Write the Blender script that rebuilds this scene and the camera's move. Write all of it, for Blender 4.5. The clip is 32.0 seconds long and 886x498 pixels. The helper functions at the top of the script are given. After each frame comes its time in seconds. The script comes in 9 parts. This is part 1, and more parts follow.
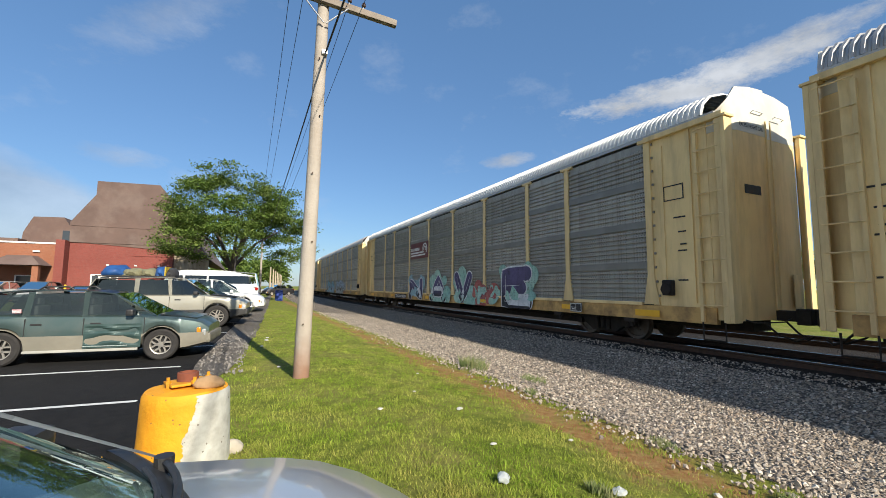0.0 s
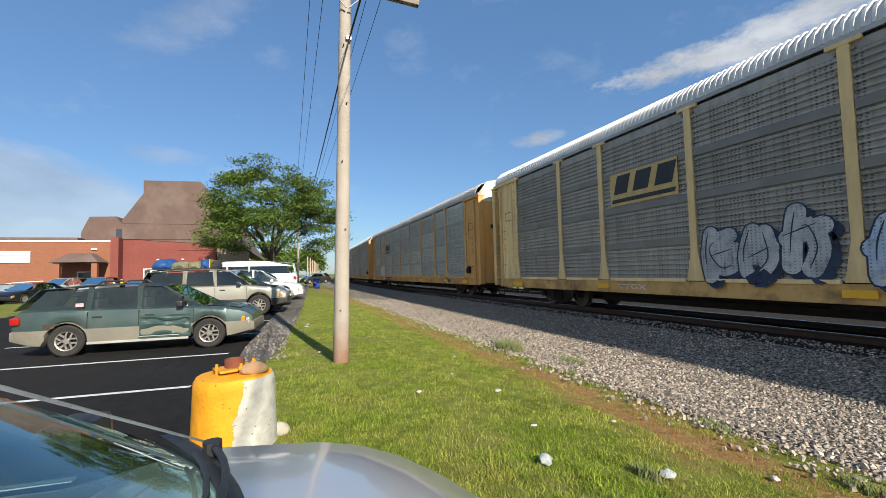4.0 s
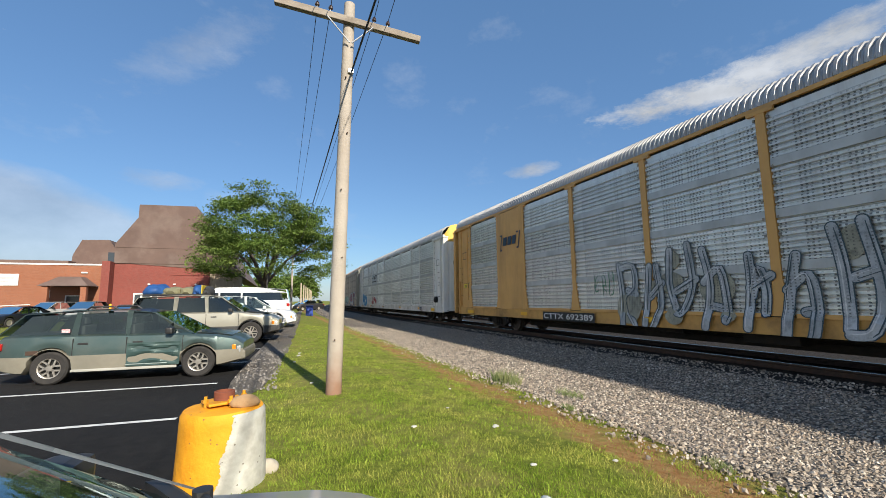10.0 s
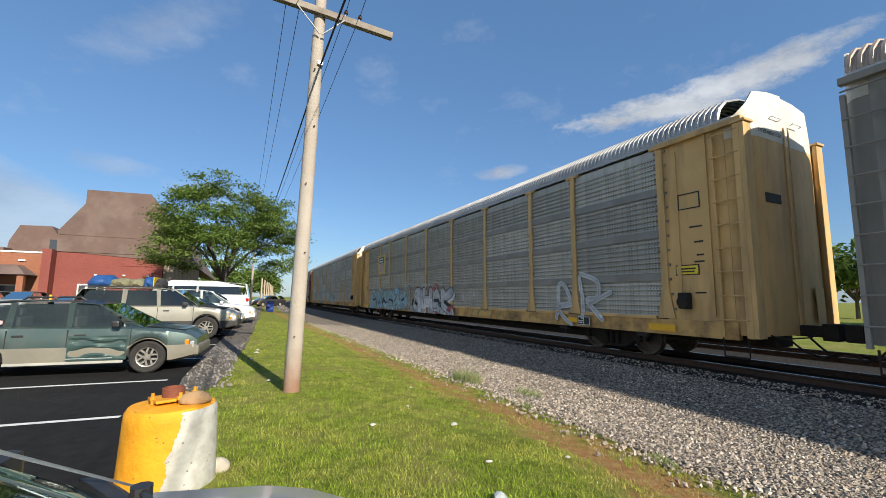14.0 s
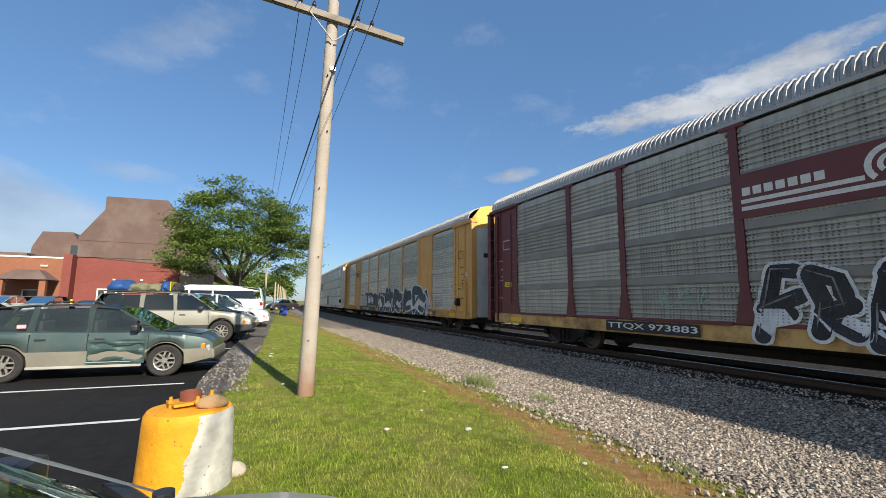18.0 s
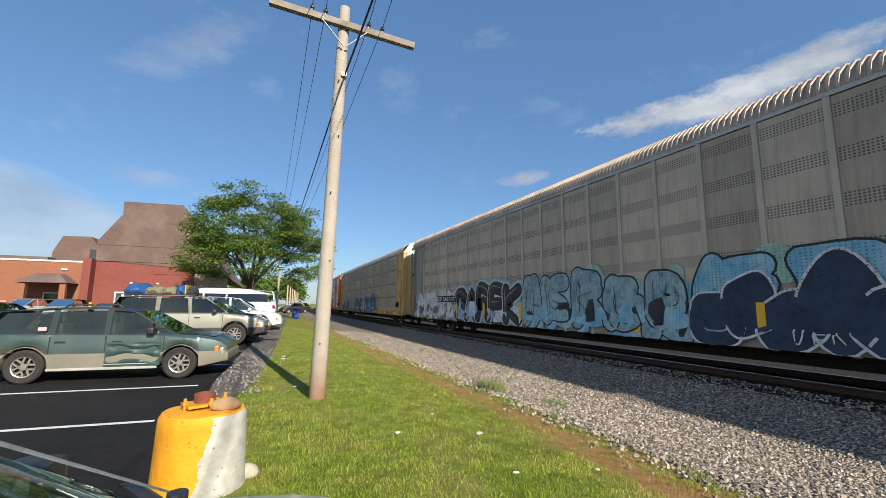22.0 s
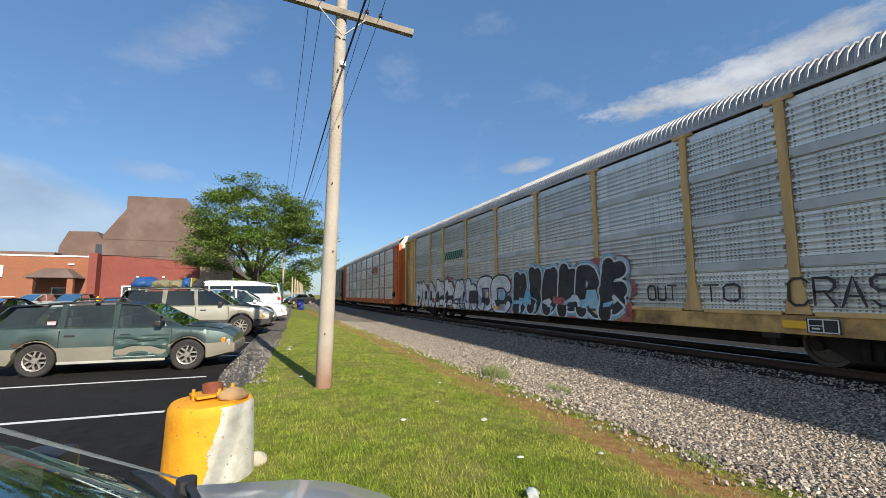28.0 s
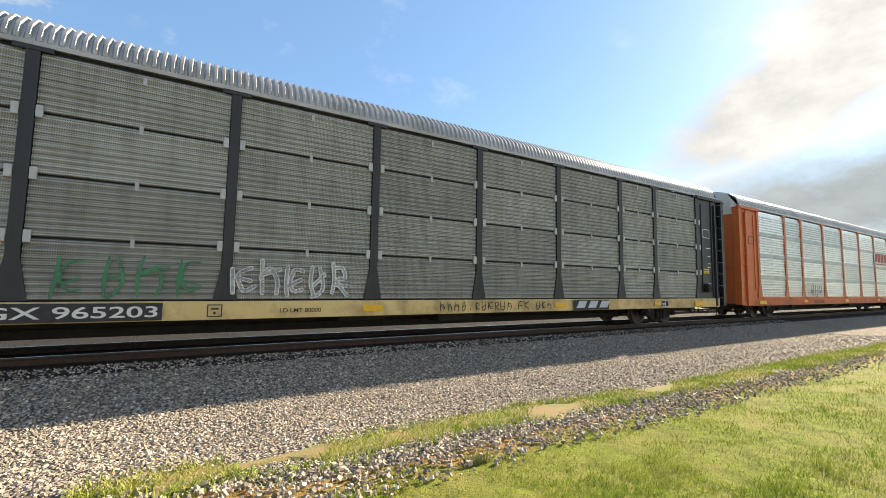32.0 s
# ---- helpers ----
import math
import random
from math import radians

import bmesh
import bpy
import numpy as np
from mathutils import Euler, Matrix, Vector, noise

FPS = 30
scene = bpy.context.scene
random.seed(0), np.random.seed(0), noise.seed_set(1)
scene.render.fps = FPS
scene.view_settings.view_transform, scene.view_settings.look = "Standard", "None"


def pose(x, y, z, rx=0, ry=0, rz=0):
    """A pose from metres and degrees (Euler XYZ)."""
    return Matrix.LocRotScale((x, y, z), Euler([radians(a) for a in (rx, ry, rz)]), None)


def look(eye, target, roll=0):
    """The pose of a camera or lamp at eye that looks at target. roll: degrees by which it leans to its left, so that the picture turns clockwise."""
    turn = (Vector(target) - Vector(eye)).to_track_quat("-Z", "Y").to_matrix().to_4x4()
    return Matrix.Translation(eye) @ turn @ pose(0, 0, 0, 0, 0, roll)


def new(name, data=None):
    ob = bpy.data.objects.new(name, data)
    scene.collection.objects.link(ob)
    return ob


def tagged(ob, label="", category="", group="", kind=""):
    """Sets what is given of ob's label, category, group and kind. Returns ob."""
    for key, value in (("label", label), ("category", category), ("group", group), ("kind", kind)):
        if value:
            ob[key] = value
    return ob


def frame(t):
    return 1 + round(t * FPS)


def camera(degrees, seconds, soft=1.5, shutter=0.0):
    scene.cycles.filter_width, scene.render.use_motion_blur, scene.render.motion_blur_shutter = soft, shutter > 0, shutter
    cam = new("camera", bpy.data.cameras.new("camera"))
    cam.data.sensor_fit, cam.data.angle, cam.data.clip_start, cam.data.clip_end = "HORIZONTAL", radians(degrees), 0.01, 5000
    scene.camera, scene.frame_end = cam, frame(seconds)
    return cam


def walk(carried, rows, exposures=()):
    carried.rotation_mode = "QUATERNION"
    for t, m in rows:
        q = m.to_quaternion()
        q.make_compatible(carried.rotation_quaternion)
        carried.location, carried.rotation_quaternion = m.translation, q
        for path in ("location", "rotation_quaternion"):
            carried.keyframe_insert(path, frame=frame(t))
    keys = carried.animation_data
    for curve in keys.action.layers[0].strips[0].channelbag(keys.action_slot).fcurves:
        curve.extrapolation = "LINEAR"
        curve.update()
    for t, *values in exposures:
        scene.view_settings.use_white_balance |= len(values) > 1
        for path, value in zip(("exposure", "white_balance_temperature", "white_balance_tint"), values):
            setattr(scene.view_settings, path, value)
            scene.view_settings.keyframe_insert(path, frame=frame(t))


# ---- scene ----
cam = camera(94.0, 32.0, soft=0.8)
PATH = [
    (0, (-0.005, -0.072, 1.538), (4.242, 8.935, 2.454), 0.37),
    (0.5, (-0.064, -0.044, 1.538), (3.607, 9.211, 2.472), 0.50),
    (1, (-0.043, -0.028, 1.543), (3.322, 9.339, 2.507), 0.25),
    (1.5, (-0.008, -0.019, 1.537), (3.263, 9.391, 2.397), -0.31),
    (2, (0.004, -0.030, 1.540), (3.278, 9.389, 2.280), -0.87),
    (2.5, (0.010, -0.031, 1.534), (3.379, 9.363, 2.169), -1.20),
    (3, (0.008, -0.027, 1.533), (3.480, 9.334, 2.095), -1.35),
    (3.5, (0.000, -0.021, 1.532), (3.546, 9.314, 2.064), -1.45),
    (5.5, (0.046, -0.013, 1.528), (3.591, 9.320, 2.104), -1.59),
    (6, (0.041, -0.011, 1.533), (3.597, 9.311, 2.205), -1.47),
    (6.5, (0.036, -0.014, 1.544), (3.602, 9.299, 2.288), -1.43),
    (7, (0.030, -0.004, 1.537), (3.569, 9.315, 2.326), -0.96),
    (7.5, (0.035, -0.005, 1.540), (3.533, 9.334, 2.282), -0.48),
    (8, (0.060, 0.022, 1.530), (3.530, 9.376, 2.210), 0.05),
    (8.5, (-0.005, 0.042, 1.518), (3.476, 9.390, 2.222), 0.30),
    (9, (-0.073, 0.042, 1.540), (3.457, 9.361, 2.381), -0.01),
    (9.5, (-0.040, 0.030, 1.555), (3.554, 9.302, 2.610), -0.37),
    (10, (-0.021, 0.024, 1.557), (3.634, 9.253, 2.767), -0.73),
    (10.5, (-0.021, 0.022, 1.557), (3.727, 9.209, 2.808), -0.67),
    (11, (-0.027, 0.019, 1.556), (3.897, 9.136, 2.774), -0.42),
    (11.5, (-0.049, -0.043, 1.575), (4.072, 9.000, 2.687), -0.20),
    (12, (-0.061, -0.060, 1.576), (4.230, 8.914, 2.601), -0.01),
    (12.5, (-0.011, -0.034, 1.556), (4.385, 8.887, 2.602), 0.28),
    (13, (0.025, -0.028, 1.547), (4.433, 8.886, 2.599), 0.29),
    (13.5, (0.010, -0.018, 1.549), (4.401, 8.898, 2.659), 0.39),
    (14, (-0.001, -0.007, 1.551), (4.381, 8.903, 2.739), 0.59),
    (14.5, (-0.003, -0.002, 1.551), (4.372, 8.900, 2.821), 0.80),
    (16.5, (0.015, 0.012, 1.548), (4.316, 8.953, 2.795), -0.03),
    (17, (0.011, 0.011, 1.549), (4.278, 8.970, 2.783), -0.05),
    (17.5, (0.001, 0.013, 1.551), (4.215, 8.996, 2.798), 0.14),
    (18, (-0.017, 0.018, 1.554), (4.115, 9.035, 2.824), 0.47),
    (18.5, (-0.020, 0.016, 1.557), (4.038, 9.066, 2.830), 0.52),
    (19, (-0.015, 0.016, 1.554), (3.998, 9.086, 2.833), 0.54),
    (19.5, (-0.007, 0.012, 1.555), (3.976, 9.095, 2.837), 0.45),
    (20, (-0.006, 0.011, 1.553), (3.961, 9.099, 2.847), 0.27),
    (20.5, (-0.006, 0.007, 1.553), (3.945, 9.099, 2.870), 0.22),
    (21, (-0.014, 0.011, 1.557), (3.924, 9.106, 2.892), 0.23),
    (21.5, (-0.016, 0.015, 1.555), (3.895, 9.119, 2.905), 0.42),
    (22, (-0.014, 0.012, 1.556), (3.875, 9.126, 2.902), 0.54),
    (22.5, (-0.017, 0.014, 1.557), (3.857, 9.134, 2.899), 0.52),
    (23, (-0.014, 0.017, 1.554), (3.853, 9.140, 2.897), 0.51),
    (23.5, (-0.012, 0.011, 1.558), (3.858, 9.138, 2.871), 0.33),
    (24, (-0.012, 0.011, 1.556), (3.852, 9.141, 2.864), 0.34),
    (24.5, (-0.014, 0.008, 1.557), (3.829, 9.148, 2.862), 0.26),
    (25, (-0.016, 0.010, 1.560), (3.781, 9.169, 2.863), 0.12),
    (25.5, (-0.020, 0.011, 1.562), (3.720, 9.193, 2.867), 0.04),
    (27.5, (-0.015, 0.004, 1.554), (3.768, 9.189, 2.709), -0.31),
    (28, (-0.004, 0.000, 1.553), (3.823, 9.175, 2.639), -0.32),
    (28.5, (0.023, 0.006, 1.555), (3.878, 9.179, 2.553), -0.26),
    (29, (0.061, 0.011, 1.543), (3.924, 9.188, 2.471), -0.17),
    (29.5, (0.027, 0.012, 1.545), (3.949, 9.170, 2.414), -0.08),
    (30, (-0.015, 0.019, 1.553), (4.107, 9.093, 2.375), -0.09),
    (30.5, (-0.010, 0.020, 1.553), (4.545, 8.886, 2.362), 0.08),
    (30.6, (0.005, 0.015, 1.551), (4.702, 8.809, 2.331), 0.11),
    (31, (0.085, -0.003, 1.549), (7.129, 7.050, 2.349), 0.54),
    (31.2, (0.082, -0.002, 1.558), (8.596, 5.177, 2.390), 0.59),
    (31.4, (0.071, -0.001, 1.561), (9.677, 2.630, 2.449), 0.87),
    (31.6, (0.026, -0.001, 1.551), (9.982, -0.303, 2.442), 1.08),
    (31.8, (-0.010, -0.001, 1.543), (9.460, -3.099, 2.397), 1.08),
    (32, (-0.040, -0.001, 1.535), (8.517, -5.105, 2.375), 1.01),
]
walk(cam, [(t, look(eye, target, roll)) for t, eye, target, roll in PATH],
     exposures=[(0, 0.67, 6500, 10), (30.6, 0.67, 6500, 10), (31.2, 0.95, 6700, 10), (31.6, 1.25, 7200, 10), (32, 1.52, 7700, 10)])

# ---- light: low morning sun behind the viewer, a little beyond the tracks ----
SUN_AZ, SUN_EL = radians(171), radians(30)
world = bpy.data.worlds.new("sky")
scene.world = world
world.use_nodes = True


def node_kit(tree):
    """Short helpers to add and join nodes."""
    nodes, links = tree.nodes, tree.links

    def put(socket, value):
        if isinstance(value, bpy.types.NodeSocket):
            links.new(value, socket)
        elif value is not None:
            socket.default_value = value

    def add(kind, *values, **props):
        n = nodes.new(kind)
        for k, v in props.items():
            setattr(n, k, v)
        for i, v in enumerate(values):
            put(n.inputs[i], v)
        return n

    def calc(op, a, b=None, c=None, clamp=False):
        n = nodes.new("ShaderNodeMath")
        n.operation, n.use_clamp = op, clamp
        for i, v in enumerate((a, b, c)):
            put(n.inputs[i], v)
        return n.outputs[0]

    def mixc(fac, a, b):
        n = nodes.new("ShaderNodeMix")
        n.data_type = "RGBA"
        put(n.inputs[0], fac), put(n.inputs[6], a), put(n.inputs[7], b)
        return n.outputs[2]

    def ramp(fac, stops):
        n = nodes.new("ShaderNodeValToRGB")
        put(n.inputs[0], fac)
        el = n.color_ramp.elements
        while len(el) < len(stops):
            el.new(0.5)
        for e, (p, c) in zip(el, stops):
            e.position = p
            e.color = (c, c, c, 1) if isinstance(c, (int, float)) else (*c, 1)
        return n.outputs[0]

    def noise_of(vec, scale, detail=4, rough=0.55):
        n = nodes.new("ShaderNodeTexNoise")
        put(n.inputs["Vector"], vec)
        n.inputs["Scale"].default_value, n.inputs["Detail"].default_value, n.inputs["Roughness"].default_value = scale, detail, rough
        return n.outputs["Fac"]

    return nodes, links, put, add, calc, mixc, ramp, noise_of


def build_sky():
    tree = world.node_tree
    tree.nodes.clear()
    nodes, links, put, add, calc, mixc, ramp, noise_of = node_kit(tree)
    sky = add("ShaderNodeTexSky", sky_type="NISHITA", sun_disc=False, sun_elevation=SUN_EL, sun_rotation=SUN_AZ,
              air_density=1.15, dust_density=0.35, ozone_density=3.6)
    way = add("ShaderNodeTexCoord").outputs["Generated"]
    split = add("ShaderNodeSeparateXYZ", way)
    az = calc("ARCTAN2", split.outputs[0], split.outputs[1])
    el = calc("ARCSINE", split.outputs[2])
    # cloud noise, stretched along the horizon
    flat = add("ShaderNodeCombineXYZ", calc("MULTIPLY", az, 3.0), calc("MULTIPLY", el, 6.5), 0.0).outputs[0]
    wisp = noise_of(flat, 3.0, 10, 0.72)
    lump = noise_of(add("ShaderNodeCombineXYZ", calc("MULTIPLY", az, 3.0), calc("MULTIPLY", el, 5.0), 0.7).outputs[0], 1.6, 8, 0.6)

    def bank(a0, e0, wa, we, tilt=0.0):
        """A soft oval in azimuth and elevation, in degrees."""
        da, de = calc("ARCTAN2", calc("SINE", calc("SUBTRACT", az, radians(a0))), calc("COSINE", calc("SUBTRACT", az, radians(a0)))), calc("SUBTRACT", el, radians(e0))
        de = calc("SUBTRACT", de, calc("MULTIPLY", da, tilt))
        q = calc("ADD", calc("POWER", calc("DIVIDE", da, radians(wa)), 2.0), calc("POWER", calc("DIVIDE", de, radians(we)), 2.0))
        return calc("SUBTRACT", 1.0, q, clamp=True)

    tint = add("ShaderNodeMix", data_type="RGBA", blend_type="MULTIPLY")
    put(tint.inputs[0], 1.0), put(tint.inputs[6], sky.outputs[0]), put(tint.inputs[7], (0.87, 0.98, 1.11, 1))
    # thin haze evens the blue out over the whole dome
    both = mixc(0.38, tint.outputs[2], HAZE)
    bright = calc("MULTIPLY_ADD", lump, 7.0, 1.2)
    white = add("ShaderNodeCombineColor", calc("MULTIPLY", bright, 0.94), bright, calc("MULTIPLY", bright, 1.09)).outputs[0]
    shade = add("ShaderNodeCombineColor", calc("MULTIPLY", bright, 0.42), calc("MULTIPLY", bright, 0.50), calc("MULTIPLY", bright, 0.58)).outputs[0]
    pale = add("ShaderNodeCombineColor", calc("MULTIPLY", bright, 0.80), calc("MULTIPLY", bright, 0.86), calc("MULTIPLY", bright, 0.94)).outputs[0]
    for spec in CLOUDS:
        *oval, gain, kind = spec
        grain, weight, floor = (wisp, 2.1, 1.45) if kind == "wisp" else (lump, 1.3, 1.05)
        if kind == "veil":
            grain, weight, floor = lump, 0.9, 0.52
        m = calc("MULTIPLY", calc("SUBTRACT", calc("ADD", bank(*oval), calc("MULTIPLY", grain, weight)), floor), gain, clamp=True)
        if kind == "veil":
            m = calc("MULTIPLY", m, 0.5)
        both = mixc(m, both, {"dark": shade, "grey": pale}.get(kind, white))
    back = add("ShaderNodeBackground", both, SKY)
    out = add("ShaderNodeOutputWorld")
    links.new(back.outputs[0], out.inputs[0])


SKY = 0.077
HAZE = (1.2, 2.7, 5.15, 1)
# azimuth, elevation, half width, half height (degrees), tilt, gain, kind
# banks at -122 and -92 are unseen, added to brighten the train's near side
CLOUDS = [(57, 23.2, 19, 2.6, 0.07, 1.7, "wisp"), (66, 25.0, 13, 2.0, 0.12, 1.3, "wisp"), (34.5, 17.3, 5, 1.3, 0.1, 0.9, "wisp"),
          (-28, 6.8, 18, 7.6, -0.12, 2.6, "veil"), (-122, 22, 66, 30, 0.0, 1.5, "lump"), (-92, 30, 54, 30, 0.0, 1.6, "lump"), (-13, 14.0, 6, 1.6, 0.0, 0.5, "wisp"), (-10, 29, 12, 4.5, 0.6, 0.32, "wisp"),
          (162, 20.5, 22, 8.5, 0.42, 2.6, "grey"), (172, 27, 17, 8, 0.0, 2.4, "grey"), (170, 9.0, 36, 8.5, 0.1, 1.8, "dark"), (92, 16, 6, 8, 0.0, 1.5, "lump"), (215, 30, 40, 20, 0.0, 1.6, "lump")]
build_sky()
sun = new("sun", bpy.data.lights.new("sun", "SUN"))
sun.data.energy, sun.data.angle, sun.data.color = 4.5, radians(0.53), (1.0, 0.91, 0.76)
toward_sun = Vector((math.sin(SUN_AZ) * math.cos(SUN_EL), math.cos(SUN_AZ) * math.cos(SUN_EL), math.sin(SUN_EL)))
sun.matrix_world = look(toward_sun * 60, (0, 0, 0))

# ---- materials ----
MATS = {}


def mat(name, c1, c2=None, scale=3.0, rough=0.6, metal=0.0, bump=0.0, bscale=40.0, vary=0.0, dirt=None, dscale=1.2,
        dirt_amt=0.5, streak=0.0, coat=0.0, glow=0.0, spec=0.5, foot=None):
    """A surface of two mixed tones with fine grain, larger stains and a little relief, in object space."""
    if name in MATS:
        return MATS[name]
    m = bpy.data.materials.new(name)
    m.use_nodes = True
    tree = m.node_tree
    nodes, links, put, add, calc, mixc, ramp, noise_of = node_kit(tree)
    b = nodes["Principled BSDF"]
    pos = add("ShaderNodeTexCoord").outputs["Object"]
    c2 = c2 or tuple(v * 0.82 for v in c1)
    fac = ramp(noise_of(pos, scale, 6), [(0.32, 0.0), (0.68, 1.0)])
    col = mixc(fac, (*c1, 1), (*c2, 1))
    if dirt:
        vec = add("ShaderNodeMapping", pos)
        if streak:
            vec.inputs["Scale"].default_value = (1, 1, 1 / streak)
        stain = ramp(noise_of(vec.outputs[0], dscale, 8, 0.65), [(0.45, 0.0), (0.72, 1.0)])
        col = mixc(calc("MULTIPLY", stain, dirt_amt), col, (*dirt, 1))
    if foot:
        # a creosoted foot: its colour, and the height to which it reaches
        z = add("ShaderNodeSeparateXYZ", pos).outputs[2]
        reach = calc("ADD", z, calc("MULTIPLY", noise_of(pos, 1.6, 5), 1.2))
        col = mixc(ramp(calc("DIVIDE", reach, foot[1] + 0.6), [(0.55, 0.85), (1.0, 0.0)]), col, (*foot[0], 1))
    if vary:
        rnd = add("ShaderNodeObjectInfo").outputs["Random"]
        hsv = add("ShaderNodeHueSaturation")
        put(hsv.inputs["Value"], calc("MULTIPLY_ADD", rnd, 2 * vary, 1 - vary))
        put(hsv.inputs["Color"], col)
        col = hsv.outputs[0]
    put(b.inputs["Base Color"], col)
    put(b.inputs["Roughness"], calc("MULTIPLY_ADD", noise_of(pos, scale * 2.5, 3), 0.18, rough - 0.09, clamp=True))
    b.inputs["Metallic"].default_value = metal
    b.inputs["Specular IOR Level"].default_value = spec
    b.inputs["Coat Weight"].default_value = coat
    b.inputs["Coat Roughness"].default_value = 0.06
    if bump:
        bn = add("ShaderNodeBump")
        bn.inputs["Strength"].default_value, bn.inputs["Distance"].default_value = bump, 0.02
        put(bn.inputs["Height"], noise_of(pos, bscale, 5))
        put(b.inputs["Normal"], bn.outputs[0])
    if glow:
        put(b.inputs["Emission Color"], (*c1, 1))
        b.inputs["Emission Strength"].default_value = glow
    MATS[name] = m
    return m


def glass(name, tint=(0.6, 0.72, 0.70), mirror=0.5):
    """Dark car glass: sees through a little, mirrors the sky."""
    if name in MATS:
        return MATS[name]
    m = bpy.data.materials.new(name)
    m.use_nodes = True
    b = m.node_tree.nodes["Principled BSDF"]
    b.inputs["Base Color"].default_value = (*tint, 1)
    b.inputs["Roughness"].default_value = 0.02
    b.inputs["Transmission Weight"].default_value = mirror
    b.inputs["IOR"].default_value = 1.45
    MATS[name] = m
    return m


def perforated(name, c1, c2, dirt, pitch_y=0.085, pitch_z=0.0622, hole=0.5, rows=0.0, amt=0.55, seam=0.87, lines=0.16, slit=0.42, plaid=True, metal=0.25, rough=0.5):
    """A steel screen panel with lines of small dark slots, stained and faded."""
    if name in MATS:
        return MATS[name]
    m = bpy.data.materials.new(name)
    m.use_nodes = True
    nodes, links, put, add, calc, mixc, ramp, noise_of = node_kit(m.node_tree)
    b = nodes["Principled BSDF"]
    pos = add("ShaderNodeTexCoord").outputs["Object"]
    s = add("ShaderNodeSeparateXYZ", pos)
    y, z = s.outputs[1], s.outputs[2]
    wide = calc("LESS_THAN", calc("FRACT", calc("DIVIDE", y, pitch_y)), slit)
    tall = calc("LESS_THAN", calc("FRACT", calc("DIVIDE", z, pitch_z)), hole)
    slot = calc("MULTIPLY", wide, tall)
    if rows:
        slot = calc("MULTIPLY", slot, calc("LESS_THAN", calc("FRACT", calc("DIVIDE", calc("ADD", z, 0.1), rows)), 0.34))
    rnd = add("ShaderNodeObjectInfo").outputs["Random"]
    if plaid and not rows:
        # some columns and lines of slots are left out, and a plain band runs along the top
        col_on = add("ShaderNodeTexWhiteNoise", noise_dimensions="1D")
        put(col_on.inputs["W"], calc("ADD", calc("FLOOR", calc("DIVIDE", y, pitch_y)), 0.5))
        row_on = add("ShaderNodeTexWhiteNoise", noise_dimensions="1D")
        put(row_on.inputs["W"], calc("ADD", calc("FLOOR", calc("DIVIDE", z, pitch_z)), 90.5))
        slot = calc("MULTIPLY", slot, calc("MULTIPLY", ramp(col_on.outputs[0], [(0.25, 0.1), (0.6, 1.0)]), ramp(row_on.outputs[0], [(0.1, 0.35), (0.4, 1.0)])))
        if seam:
            slot = calc("MULTIPLY", slot, calc("LESS_THAN", z, seam))
    tone = mixc(ramp(noise_of(pos, 0.9, 6), [(0.35, 0.0), (0.65, 1.0)]), (*c1, 1), (*c2, 1))
    streaks = noise_of(add("ShaderNodeCombineXYZ", 0.0, calc("MULTIPLY", y, 2.6), calc("MULTIPLY", z, 0.3)).outputs[0], 2.6, 6, 0.7)
    tone = mixc(calc("MULTIPLY", ramp(streaks, [(0.45, 0.0), (0.75, 1.0)]), amt), tone, (*dirt, 1))
    hsv = add("ShaderNodeHueSaturation")
    put(hsv.inputs["Value"], calc("MULTIPLY_ADD", rnd, 0.34, 0.83))
    put(hsv.inputs["Color"], tone)
    base = hsv.outputs[0]
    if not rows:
        # shade in the valleys between corrugations is painted in as dark lines
        groove_shade = calc("MULTIPLY", calc("LESS_THAN", calc("FRACT", calc("DIVIDE", calc("ADD", z, 0.012), 0.1243 if seam else 0.109)), 0.17), calc("LESS_THAN", z, seam or 2.0))
        base = mixc(calc("MULTIPLY", groove_shade, lines), base, (0.035, 0.034, 0.033, 1))
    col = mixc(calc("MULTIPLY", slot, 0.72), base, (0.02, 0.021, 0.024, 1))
    put(b.inputs["Base Color"], col)
    b.inputs["Metallic"].default_value, b.inputs["Roughness"].default_value = metal, rough
    bn = add("ShaderNodeBump")
    bn.inputs["Strength"].default_value, bn.inputs["Distance"].default_value = 0.5, 0.01
    put(bn.inputs["Height"], calc("SUBTRACT", noise_of(pos, 6.0, 3), slot))
    put(b.inputs["Normal"], bn.outputs[0])
    MATS[name] = m
    return m


# ---- small mesh kit ----
def part(name, bm, material, parent=None, label=""):
    """Links a bmesh, or mesh data, as one mesh object under its thing."""
    if isinstance(bm, bpy.types.Mesh):
        me = bm
    else:
        me = bpy.data.meshes.new(name)
        bm.to_mesh(me)
        bm.free()
    if material and not me.materials:
        me.materials.append(material)
    ob = new(name, me)
    if parent:
        ob.parent = parent
    if label:
        ob["label"] = label
    return ob


def thing(name, label, category, m=None, group="", kind=""):
    ob = new(name)
    ob.empty_display_size = 0.2
    if m:
        ob.matrix_world = m
    return tagged(ob, label, category, group, kind)


def smooth(ob, angle=40):
    me = ob.data if isinstance(ob, bpy.types.Object) else ob
    for p in me.polygons:
        p.use_smooth = True
    if me.polygons:
        me.set_sharp_from_angle(angle=radians(angle))
    return ob


